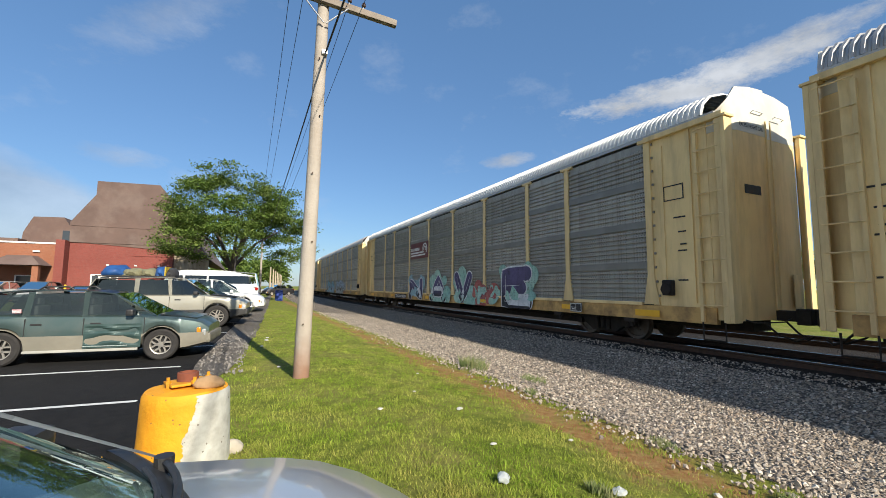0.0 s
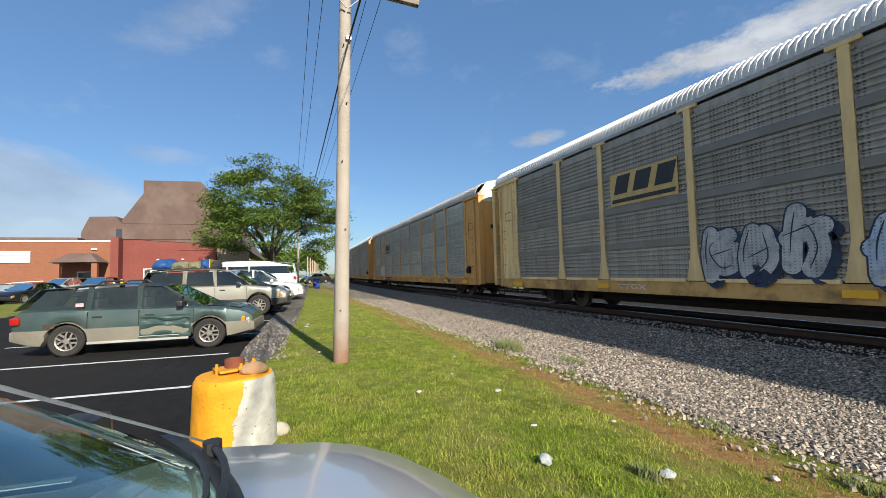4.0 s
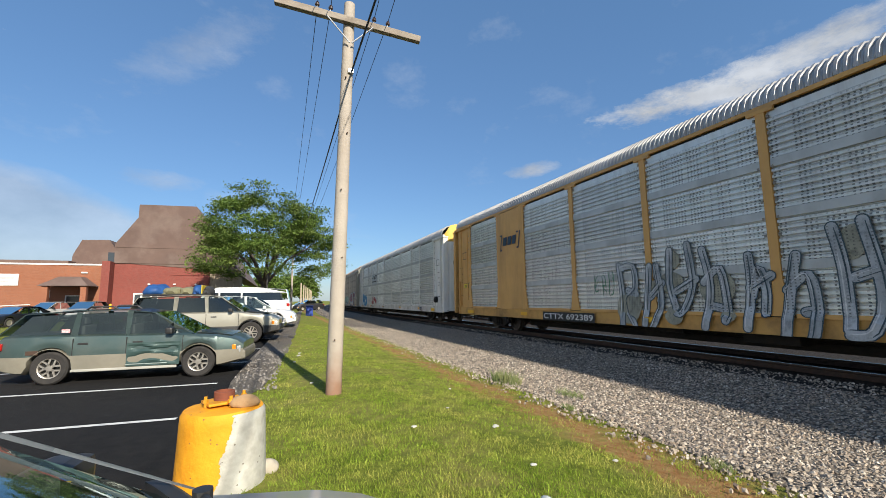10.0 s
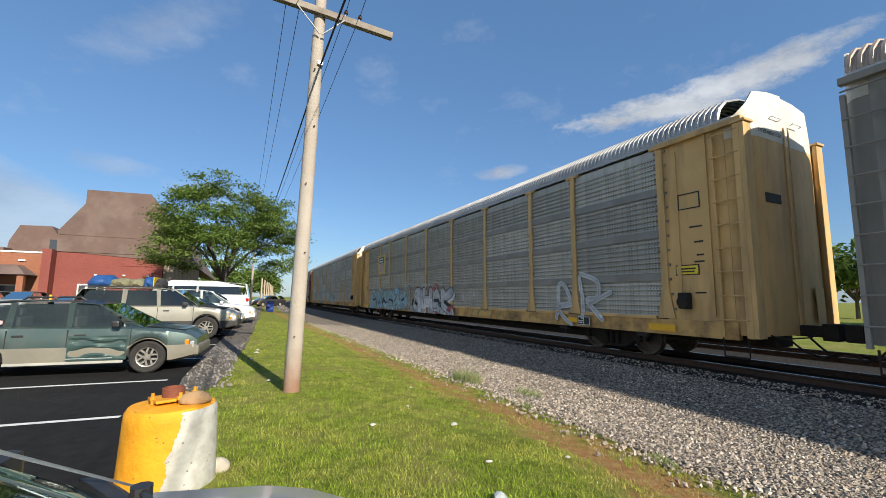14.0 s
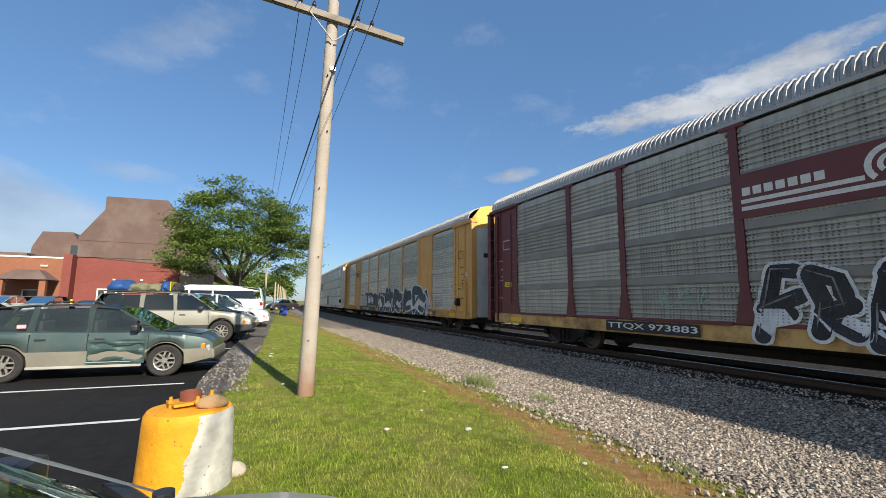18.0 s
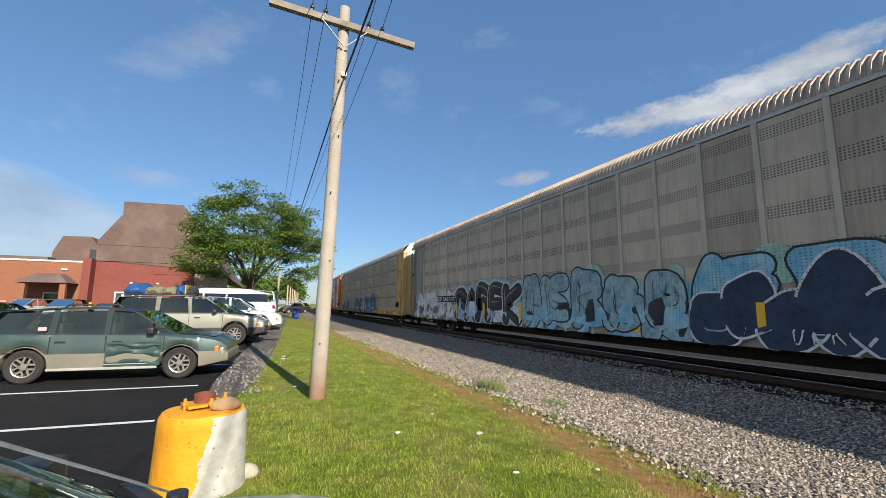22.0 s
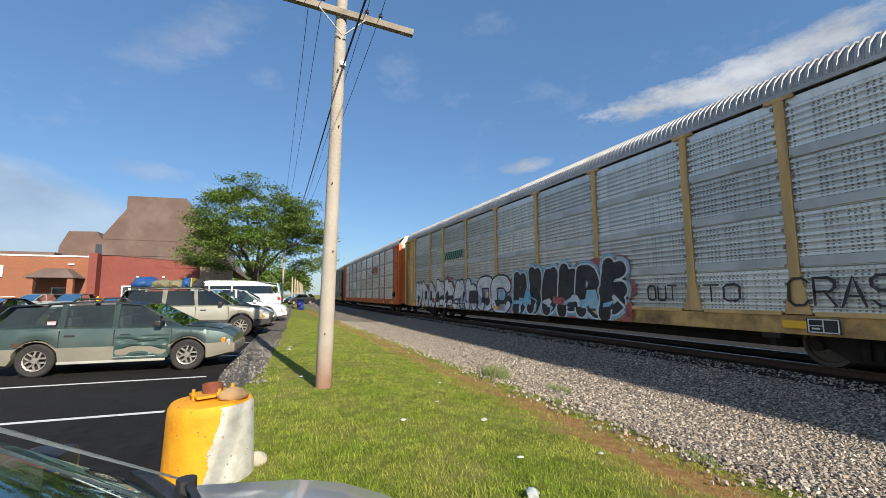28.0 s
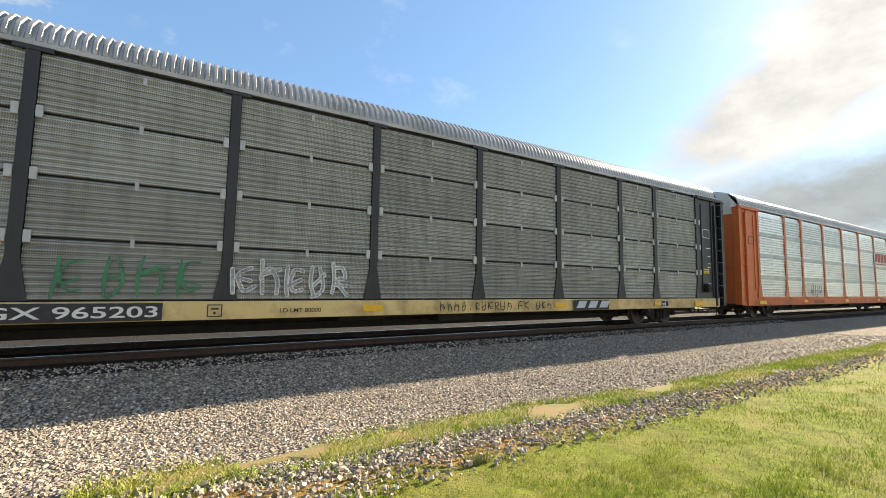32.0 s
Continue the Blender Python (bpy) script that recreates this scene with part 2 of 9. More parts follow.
def box(bm, x0, y0, z0, x1, y1, z1, bev=0.0, m=None):
    vs = [bm.verts.new(v) for v in ((x0, y0, z0), (x1, y0, z0), (x1, y1, z0), (x0, y1, z0), (x0, y0, z1), (x1, y0, z1), (x1, y1, z1), (x0, y1, z1))]
    fs = [bm.faces.new([vs[i] for i in q]) for q in ((0, 3, 2, 1), (4, 5, 6, 7), (0, 1, 5, 4), (1, 2, 6, 5), (2, 3, 7, 6), (3, 0, 4, 7))]
    if bev:
        es = list({e for f in fs for e in f.edges})
        got = bmesh.ops.bevel(bm, geom=es, offset=bev, segments=2, affect="EDGES", profile=0.6)
        vs = list({v for f in got["faces"] for v in f.verts} | {v for v in vs if v.is_valid})
    if m:
        bmesh.ops.transform(bm, matrix=m, verts=[v for v in vs if v.is_valid])
    return bm


def boxes(*specs, bev=0.0):
    bm = bmesh.new()
    for s in specs:
        box(bm, *s, bev=bev)
    return bm


def tube(bm, a, b, r0, r1=None, n=10, caps=True):
    """A round bar from a to b."""
    a, b = Vector(a), Vector(b)
    r1 = r0 if r1 is None else r1
    q = (b - a).to_track_quat("Z", "Y")
    rings = []
    for p, r in ((a, r0), (b, r1)):
        rings.append([bm.verts.new(p + q @ Vector((r * math.cos(i * math.tau / n), r * math.sin(i * math.tau / n), 0))) for i in range(n)])
    for i in range(n):
        bm.faces.new((rings[0][i], rings[0][(i + 1) % n], rings[1][(i + 1) % n], rings[1][i]))
    if caps:
        bm.faces.new(rings[0][::-1]), bm.faces.new(rings[1])
    return bm


def line_tube(points, r, n=8):
    """One round bar swept along the points."""
    bm = bmesh.new()
    pts = [Vector(p) for p in points]
    rings, side = [], None
    for i, p in enumerate(pts):
        d = (pts[min(i + 1, len(pts) - 1)] - pts[max(i - 1, 0)]).normalized()
        if side is None:
            side = d.orthogonal()
        side = (side - d * side.dot(d)).normalized()
        up = d.cross(side)
        rings.append([bm.verts.new(p + side * r * math.cos(j * math.tau / n) + up * r * math.sin(j * math.tau / n)) for j in range(n)])
    for a, b in zip(rings, rings[1:]):
        for j in range(n):
            bm.faces.new((a[j], a[(j + 1) % n], b[(j + 1) % n], b[j]))
    bm.faces.new(rings[0][::-1]), bm.faces.new(rings[-1])
    return bm


def lathe(profile, n=24, axis="Z", ring_only=False):
    """A turned body from (radius, height) pairs."""
    bm = bmesh.new()
    rings = []
    for r, h in profile:
        ring = []
        for i in range(n):
            a = i * math.tau / n
            p = (r * math.cos(a), r * math.sin(a), h)
            ring.append(bm.verts.new(p if axis == "Z" else (h, p[0], p[1])))
        rings.append(ring)
    for a, b in zip(rings, rings[1:]):
        for i in range(n):
            bm.faces.new((a[i], a[(i + 1) % n], b[(i + 1) % n], b[i]))
    if ring_only:
        a, b = rings[-1], rings[0]
        for i in range(n):
            bm.faces.new((a[i], a[(i + 1) % n], b[(i + 1) % n], b[i]))
    else:
        bm.faces.new(rings[0][::-1]), bm.faces.new(rings[-1])
    bmesh.ops.recalc_face_normals(bm, faces=bm.faces)
    return bm


def grid_mesh(name, rows, closed=False):
    """A sheet through rows of points, all of one length."""
    verts = [p for row in rows for p in row]
    w = len(rows[0])
    faces = [(i * w + j, i * w + (j + 1) % w, (i + 1) * w + (j + 1) % w, (i + 1) * w + j)
             for i in range(len(rows) - 1) for j in range(w if closed else w - 1)]
    me = bpy.data.meshes.new(name)
    me.from_pydata(verts, [], faces)
    return me


def flat_poly(points, thick=0.0):
    bm = bmesh.new()
    f = bm.faces.new([bm.verts.new(p) for p in points])
    if thick:
        got = bmesh.ops.extrude_face_region(bm, geom=[f])
        f.normal_update()
        bmesh.ops.translate(bm, verts=[v for v in got["geom"] if isinstance(v, bmesh.types.BMVert)], vec=f.normal * thick)
        bmesh.ops.recalc_face_normals(bm, faces=bm.faces)
    return bm


# ---- the lie of the land ----
TRACK_X, RAIL_Z = 10.8, 0.12


def bend(y):
    """How far the line has swung to the right at y."""
    return max(min(y, 200.0) - 28.0, 0.0) ** 2 / 1900.0 + max(y - 200.0, 0.0) * 172 / 950


def track_pose(s, off=0.0):
    y = s
    return pose(TRACK_X + off + bend(y), y, RAIL_Z, 0, 0, -math.degrees(math.atan(max(min(y, 200.0) - 28.0, 0.0) / 950.0)))


PROFILE = [(-600, 0.0), (-9.3, 0.0), (-8.6, -0.04), (-5.8, -0.35), (-4.5, -0.48), (-3.3, -0.52), (-1.85, -0.10), (-1.6, -0.06), (6.0, -0.06),
           (7.6, -0.5), (12, -0.5), (900, -0.5)]


def land(x, y):
    u = x - TRACK_X - bend(y)
    return float(np.interp(u, [p[0] for p in PROFILE], [p[1] for p in PROFILE])) + rise(x, y)


def rise(x, y):
    """The lot climbs a little towards its far end."""
    return float(np.interp(y, [14, 28, 45, 70], [0, 0.32, 0.32, 0]) * np.interp(x, [-14, -8, 1, 4], [0, 1, 1, 0]))

# ---- surfaces of the ground ----
def ground_mat():
    m = bpy.data.materials.new("mown_grass")
    m.use_nodes = True
    nodes, links, put, add, calc, mixc, ramp, noise_of = node_kit(m.node_tree)
    b = nodes["Principled BSDF"]
    pos = add("ShaderNodeTexCoord").outputs["Object"]
    fine = ramp(noise_of(pos, 22, 6, 0.7), [(0.3, 0.0), (0.7, 1.0)])
    col = mixc(fine, (0.13, 0.16, 0.02, 1), (0.29, 0.325, 0.055, 1))
    clump = ramp(noise_of(pos, 4.7, 4, 0.6), [(0.42, 0.0), (0.62, 1.0)])
    col = mixc(calc("MULTIPLY", clump, 0.5), col, (0.06, 0.085, 0.012, 1))
    dry = ramp(noise_of(pos, 0.9, 7, 0.65), [(0.45, 0.0), (0.66, 1.0)])
    col = mixc(calc("MULTIPLY", dry, 0.6), col, (0.30, 0.25, 0.09, 1))
    px = add("ShaderNodeSeparateXYZ", pos).outputs[0]
    band = calc("SUBTRACT", 1.0, calc("DIVIDE", calc("ABSOLUTE", calc("SUBTRACT", px, 3.85)), 0.9), clamp=True)
    bare = ramp(calc("ADD", calc("MULTIPLY", band, 0.36), noise_of(pos, 1.6, 7, 0.65)), [(0.62, 0.0), (0.82, 1.0)])
    earth = mixc(ramp(noise_of(pos, 9, 6, 0.7), [(0.35, 0.0), (0.65, 1.0)]), (0.30, 0.125, 0.052, 1), (0.40, 0.26, 0.11, 1))
    col = mixc(calc("MULTIPLY", bare, 0.9), col, earth)
    soil = ramp(noise_of(pos, 2.7, 6, 0.7), [(0.63, 0.0), (0.74, 1.0)])
    col = mixc(calc("MULTIPLY", soil, 0.5), col, (0.13, 0.075, 0.04, 1))
    put(b.inputs["Base Color"], col)
    b.inputs["Roughness"].default_value = 0.9
    b.inputs["Specular IOR Level"].default_value = 0.15
    bn = add("ShaderNodeBump")
    bn.inputs["Strength"].default_value, bn.inputs["Distance"].default_value = 0.8, 0.05
    put(bn.inputs["Height"], noise_of(pos, 35, 6, 0.7))
    put(b.inputs["Normal"], bn.outputs[0])
    return m


def blade_mat(name, a, b_, c, vary_scale=1.1):
    m = bpy.data.materials.new(name)
    m.use_nodes = True
    nodes, links, put, add, calc, mixc, ramp, noise_of = node_kit(m.node_tree)
    b = nodes["Principled BSDF"]
    geo = add("ShaderNodeNewGeometry")
    isle = geo.outputs["Random Per Island"]
    col = mixc(isle, (*a, 1), (*b_, 1))
    patch = ramp(noise_of(add("ShaderNodeTexCoord").outputs["Object"], vary_scale, 6, 0.65), [(0.44, 0.0), (0.66, 1.0)])
    col = mixc(calc("MULTIPLY", patch, calc("MULTIPLY_ADD", isle, 0.6, 0.25)), col, (*c, 1))
    clump = ramp(noise_of(add("ShaderNodeTexCoord").outputs["Object"], vary_scale * 4.3, 4, 0.6), [(0.42, 0.0), (0.62, 1.0)])
    col = mixc(calc("MULTIPLY", clump, 0.42), col, tuple(v * 0.5 for v in a) + (1,))
    put(b.inputs["Base Color"], col)
    b.inputs["Roughness"].default_value = 0.7
    b.inputs["Specular IOR Level"].default_value = 0.1
    trans = add("ShaderNodeBsdfTranslucent", col)
    mix = add("ShaderNodeMixShader", 0.22, b.outputs[0], trans.outputs[0])
    links.new(mix.outputs[0], nodes["Material Output"].inputs[0])
    return m


def stone_mat(name, tones, dark=(0.05, 0.05, 0.055)):
    """Mixed crushed stone: each stone its own tone."""
    m = bpy.data.materials.new(name)
    m.use_nodes = True
    nodes, links, put, add, calc, mixc, ramp, noise_of = node_kit(m.node_tree)
    b = nodes["Principled BSDF"]
    isle = add("ShaderNodeNewGeometry").outputs["Random Per Island"]
    n = nodes.new("ShaderNodeValToRGB")
    put(n.inputs[0], isle)
    while len(n.color_ramp.elements) < len(tones):
        n.color_ramp.elements.new(0.5)
    for i, (e, c) in enumerate(zip(n.color_ramp.elements, tones)):
        e.position, e.color = i / (len(tones) - 1), (*c, 1)
    pos = add("ShaderNodeTexCoord").outputs["Object"]
    col = mixc(ramp(noise_of(pos, 30, 4), [(0.35, 0.0), (0.75, 0.6)]), n.outputs[0], (*dark, 1))
    put(b.inputs["Base Color"], col)
    b.inputs["Roughness"].default_value = 0.85
    b.inputs["Specular IOR Level"].default_value = 0.25
    return m


def gravel_mat(name, tones, cell=28.0, joint=0.35, dust=0.35):
    """Crushed stone seen as a bed: cells of many tones with deep dark gaps."""
    m = bpy.data.materials.new(name)
    m.use_nodes = True
    nodes, links, put, add, calc, mixc, ramp, noise_of = node_kit(m.node_tree)
    b = nodes["Principled BSDF"]
    pos = add("ShaderNodeTexCoord").outputs["Object"]
    vor = add("ShaderNodeTexVoronoi")
    put(vor.inputs["Vector"], pos)
    vor.inputs["Scale"].default_value = cell
    tone = add("ShaderNodeSeparateColor", vor.outputs["Color"]).outputs[0]
    n = nodes.new("ShaderNodeValToRGB")
    put(n.inputs[0], tone)
    while len(n.color_ramp.elements) < len(tones):
        n.color_ramp.elements.new(0.5)
    for i, (e, c) in enumerate(zip(n.color_ramp.elements, tones)):
        e.position, e.color = i / (len(tones) - 1), (*c, 1)
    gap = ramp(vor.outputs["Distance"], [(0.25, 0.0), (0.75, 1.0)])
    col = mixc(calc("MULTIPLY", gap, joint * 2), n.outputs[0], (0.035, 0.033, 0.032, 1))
    big = ramp(noise_of(pos, 0.6, 6, 0.6), [(0.4, 0.0), (0.7, 1.0)])
    col = mixc(calc("MULTIPLY", big, dust), col, (0.20, 0.175, 0.15, 1))
    put(b.inputs["Base Color"], col)
    b.inputs["Roughness"].default_value = 0.9
    b.inputs["Specular IOR Level"].default_value = 0.2
    bn = add("ShaderNodeBump")
    bn.inputs["Strength"].default_value, bn.inputs["Distance"].default_value = 1.0, 0.05
    put(bn.inputs["Height"], calc("SUBTRACT", 1.0, vor.outputs["Distance"]))
    put(b.inputs["Normal"], bn.outputs[0])
    return m


BALLAST_TONES = [(0.22, 0.185, 0.145), (0.55, 0.475, 0.385), (0.36, 0.275, 0.20), (0.80, 0.73, 0.62), (0.44, 0.37, 0.30), (0.13, 0.115, 0.10), (0.64, 0.53, 0.41), (0.30, 0.25, 0.20)]
# oil stain and the shade under the train, both put into the stone's colour
OILED_SHADED = gravel_mat("oiled_shaded_ballast", [(0.022, 0.018, 0.015), (0.04, 0.033, 0.027), (0.018, 0.015, 0.013), (0.06, 0.05, 0.04), (0.03, 0.025, 0.02)], 24, dust=0.0)
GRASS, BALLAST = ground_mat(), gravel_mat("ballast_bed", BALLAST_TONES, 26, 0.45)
LOT_GRAVEL = gravel_mat("dusty_gravel", [(0.24, 0.215, 0.185), (0.30, 0.275, 0.24), (0.20, 0.18, 0.16), (0.34, 0.31, 0.27)], 70, 0.15)
ASPHALT = mat("fresh_asphalt", (0.012, 0.012, 0.0125), (0.020, 0.0195, 0.019), 9, rough=0.9, bump=0.5, bscale=120, dirt=(0.034, 0.032, 0.031), dscale=0.35, dirt_amt=0.5, spec=0.15)
LINE_WHITE = mat("road_paint_white", (0.72, 0.72, 0.70), (0.58, 0.58, 0.56), 12, rough=0.75, bump=0.2, bscale=90)
RUST = mat("rusty_steel", (0.085, 0.045, 0.028), (0.05, 0.03, 0.022), 14, rough=0.8, bump=0.3, bscale=60)
RAIL_TOP = mat("polished_rail_head", (0.45, 0.45, 0.46), (0.38, 0.37, 0.36), 8, rough=0.25, metal=0.9)
TIE_WOOD = mat("creosoted_tie", (0.055, 0.042, 0.034), (0.03, 0.024, 0.02), 8, rough=0.9, bump=0.6, bscale=30, vary=0.25)


def column_sheet(name, us, ys, material, lift, edge=None, follow=True):
    """A sheet over the land: columns at offsets us from the track, rows at ys."""
    rows = []
    for y in ys:
        base = TRACK_X + (bend(y) if follow else 0)
        row = []
        for j, u in enumerate(us):
            uu = u + (edge(u, y, j) if edge else 0)
            x = base + uu
            row.append((x, y, land(x, y) + (lift if j or not edge else -0.04)))
        rows.append(row)
    me = grid_mesh(name, rows)
    me.materials.append(material)
    for p in me.polygons:
        p.use_smooth = True
    return me


def steps(a, b, n):
    return [a + (b - a) * i / (n - 1) for i in range(n)]


def weedy_line(y):
    return float(np.interp(y, [-40, -14, -7, -4.5, 0.5], [4.0, 4.25, 4.3, 4.5, 4.5]))


def build_ground():
    ys = [-1500, -600, -250, -120] + steps(-70, 110, 91) + [130, 160, 200, 400, 900, 2500]
    us = [-2500, -900, -300, -120, -60, -30, -20, -14] + steps(-11.5, -1.6, 34) + [0, 3, 6, 6.6, 7.2, 7.6, 12, 30, 80, 300, 900, 2500]
    me = column_sheet("ground", us, ys, GRASS, 0.0)
    tagged(part("ground", me, None), "rough mown grass ground sloping gently towards the railway", "ground", kind="structure")

    def ragged(u, y, j):
        wob = 0.28 * noise.noise((y * 0.45, 3.1, 0)) + 0.16 * noise.noise((y * 1.9, 7.7, 0))
        k = 1.0 if j == 0 else 0.35 if j == 1 else 0.0
        near = -1.25 * min(max((0.9 - y) / 2.0, 0.0), 1.0) if u < -5 else 0.0
        return k * wob + near * (1 if j == 0 else 0.5 if j == 1 else 0)

    us = [-6.25, -6.0, -5.6, -5.0, -4.5, -4.0, -3.3, -2.8, -2.3, -1.85, -1.6, -0.5, 0.5, 1.6, 3.0, 4.3, 5.6, 6.0, 6.6, 7.4]
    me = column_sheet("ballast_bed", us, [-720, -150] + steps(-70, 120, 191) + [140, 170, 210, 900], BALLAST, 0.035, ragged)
    me.materials.append(OILED_SHADED)
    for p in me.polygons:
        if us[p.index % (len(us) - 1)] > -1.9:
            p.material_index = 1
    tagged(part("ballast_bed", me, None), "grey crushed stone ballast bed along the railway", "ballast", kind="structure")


    soil = mat("dry_reddish_soil", (0.27, 0.17, 0.085), (0.20, 0.20, 0.07), 3, rough=0.95, bump=0.6, bscale=40, dirt=(0.16, 0.17, 0.04), dscale=3, dirt_amt=0.7)
    for name, label, y0, y1, n, centre, half, seed in (
                                                        ("weedy_strip", "dry weedy strip between two gravel bands", -40, 0.2, 110, weedy_line, 0.40, 6),):
        rows = []
        for y in steps(y0, y1, n):
            c = centre(y) + 0.16 * noise.noise((y * 0.5, seed, 0)) + 0.08 * noise.noise((y * 3.1, seed, 4))
            w = half * max(0.02, 0.75 + 1.7 * noise.noise((y * 0.8, seed + 3, 0)) + 0.8 * noise.noise((y * 3.3, seed + 5, 0)))
            rows.append([(x, y, land(x, y) + h) for x, h in ((c - w, 0.03), (c - w * 0.5, 0.058), (c + w * 0.5, 0.058), (c + w, 0.03))])
        me = grid_mesh(name, rows)
        tagged(part(name, me, soil), label, "soil", kind="structure")


def lot_edge(y):
    return float(np.interp(y, [-60, 5, 9, 13, 18, 29, 45, 70, 120], [-0.75, -0.5, -0.72, -0.55, -0.15, 0.62, 1.6, 3.2, 6.5]))


def build_lot():
    rows = []
    for y in steps(-40, 52, 93):
        e = lot_edge(y) + 0.05 * noise.noise((y * 1.7, 0, 5))
        rows.append([(x, y, rise(x, y) + 0.022) for x in (-75, -40, -20, -14, -11, -8, -5, -2.5, e - 0.3)] + [(e, y, rise(e, y) + 0.012)])
    me = grid_mesh("parking_lot", rows)
    lot = part("parking_lot", me, ASPHALT)
    tagged(lot, "fresh black asphalt parking lot with white stall lines", "parking lot", kind="structure")
    a = radians(-5)
    way, side = Vector((math.cos(a), math.sin(a), 0)), Vector((-math.sin(a), math.cos(a), 0))
    for x, y, length in ((-1.06, 9.16, 5.4), (-1.24, 6.67, 5.2), (-0.62, 12.0, 5.4), (-1.5, 4.0, 5.0), (-0.4, 14.9, 5.4), (-0.2, 17.9, 5.4), (0.0, 20.9, 5.4), (0.2, 23.9, 5.4)):
        p = Vector((x, y, 0.027))
        q = [p + side * 0.05, p - side * 0.05, p - side * 0.05 - way * length, p + side * 0.05 - way * length]
        q = [Vector((v.x, v.y, rise(v.x, v.y) + 0.027)) for v in q]
        line = part("stall_line", flat_poly([tuple(v) for v in q]), LINE_WHITE, lot)
    for x0, y0, x1, y1 in ((-9, 21.5, -24, 24), (-10, 28, -30, 31.5)):
        d = (Vector((x1, y1, 0)) - Vector((x0, y0, 0))).normalized()
        n = Vector((-d.y, d.x, 0)) * 0.06
        a_, b_ = Vector((x0, y0, 0.027)), Vector((x1, y1, 0.027))
        part("stall_line", flat_poly([tuple(v) for v in (a_ + n, a_ - n, b_ - n, b_ + n)]), LINE_WHITE, lot)
    rows = []
    for y in steps(7.6, 70, 80):
        e = lot_edge(y)
        wide = float(np.interp(y, [7.6, 8.6, 14, 28, 70], [0.08, 0.55, 0.75, 0.7, 0.3])) + 0.12 * noise.noise((y * 0.9, 2, 2))
        rows.append([(x, y, rise(x, y) + h) for x, h in ((e - 0.12, 0.030), (e + wide * 0.5, 0.036), (e + wide, 0.012))])
    me = grid_mesh("gravel_verge", rows)
    tagged(part("gravel_verge", me, LOT_GRAVEL), "strip of dusty grey gravel between asphalt and grass", "gravel", kind="structure")


def build_tracks():
    head = [(-0.036, 0.0), (0.036, 0.0), (0.036, -0.035), (0.009, -0.05), (0.009, -0.14), (0.07, -0.155), (0.07, -0.17), (-0.07, -0.17), (-0.07, -0.155), (-0.009, -0.14), (-0.009, -0.05), (-0.036, -0.035)]
    ys = [-720] + steps(-70, 28, 8) + steps(36, 200, 22) + [900]
    for t_off, label in ((0.0, "near running track with steel rails on wooden ties"), (4.25, "second running track with steel rails on wooden ties")):
        track = thing("railway_track", label, "railway track", kind="structure")
        for g in (-0.755, 0.755):
            rows = [[(TRACK_X + bend(y) + t_off + g + u, y, RAIL_Z + v) for u, v in head] for y in ys]
            me = grid_mesh("rail", rows, closed=True)
            r = part("rail", me, RUST, track)
            rows = [[(TRACK_X + bend(y) + t_off + g + u, y, RAIL_Z + 0.003) for u in (-0.03, 0.03)] for y in ys]
            part("rail_head", grid_mesh("rail_head", rows), RAIL_TOP, r)
        tie = boxes((-1.3, -0.11, -0.16, 1.3, 0.11, 0.015), bev=0.012)
        me = bpy.data.meshes.new("tie")
        tie.to_mesh(me), tie.free()
        me.materials.append(TIE_WOOD)
        y = -36.0
        while y < 52:
            ob = part("tie", me, None, track)
            m = track_pose(y, t_off)
            m.translation.z = RAIL_Z - 0.175 + random.uniform(-0.01, 0.01)
            ob.matrix_world = m @ pose(random.uniform(-0.06, 0.06), 0, 0, 0, 0, random.uniform(-0.8, 0.8))
            y += 0.55 if t_off == 0 else 0.6


def scatter_stones(name, spots, tones, label, dark=(0.05, 0.05, 0.055)):
    """Many loose stones in one mesh."""
    verts, faces = [], []
    cube = [(-1, -1, -1), (1, -1, -1), (1, 1, -1), (-1, 1, -1), (-1, -1, 1), (1, -1, 1), (1, 1, 1), (-1, 1, 1)]
    quads = ((0, 3, 2, 1), (4, 5, 6, 7), (0, 1, 5, 4), (1, 2, 6, 5), (2, 3, 7, 6), (3, 0, 4, 7))
    rng = np.random.default_rng(5)
    for x, y, z, r in spots:
        k = len(verts)
        m = Euler(rng.uniform(0, 6.28, 3)).to_matrix()
        j = rng.uniform(0.45, 1.0, (8, 3))
        s = rng.uniform(0.6, 1.1, 3) * r
        for c, q in zip(cube, j):
            v = m @ Vector((c[0] * q[0] * s[0], c[1] * q[1] * s[1], c[2] * q[2] * s[2] * 0.8))
            verts.append((x + v.x, y + v.y, z + v.z + r * 0.25))
        faces += [tuple(k + i for i in q) for q in quads]
    me = bpy.data.meshes.new(name)
    me.from_pydata(verts, [], faces)
    return tagged(part(name, me, stone_mat(name + "_stone", tones, dark)), label, "gravel", kind="stuff")


def ballast_near_edge(y):
    return 4.55 - 1.2 * min(max((0.9 - y) / 2.0, 0.0), 1.0) + 0.22 * noise.noise((y * 0.45, 3.1, 0))


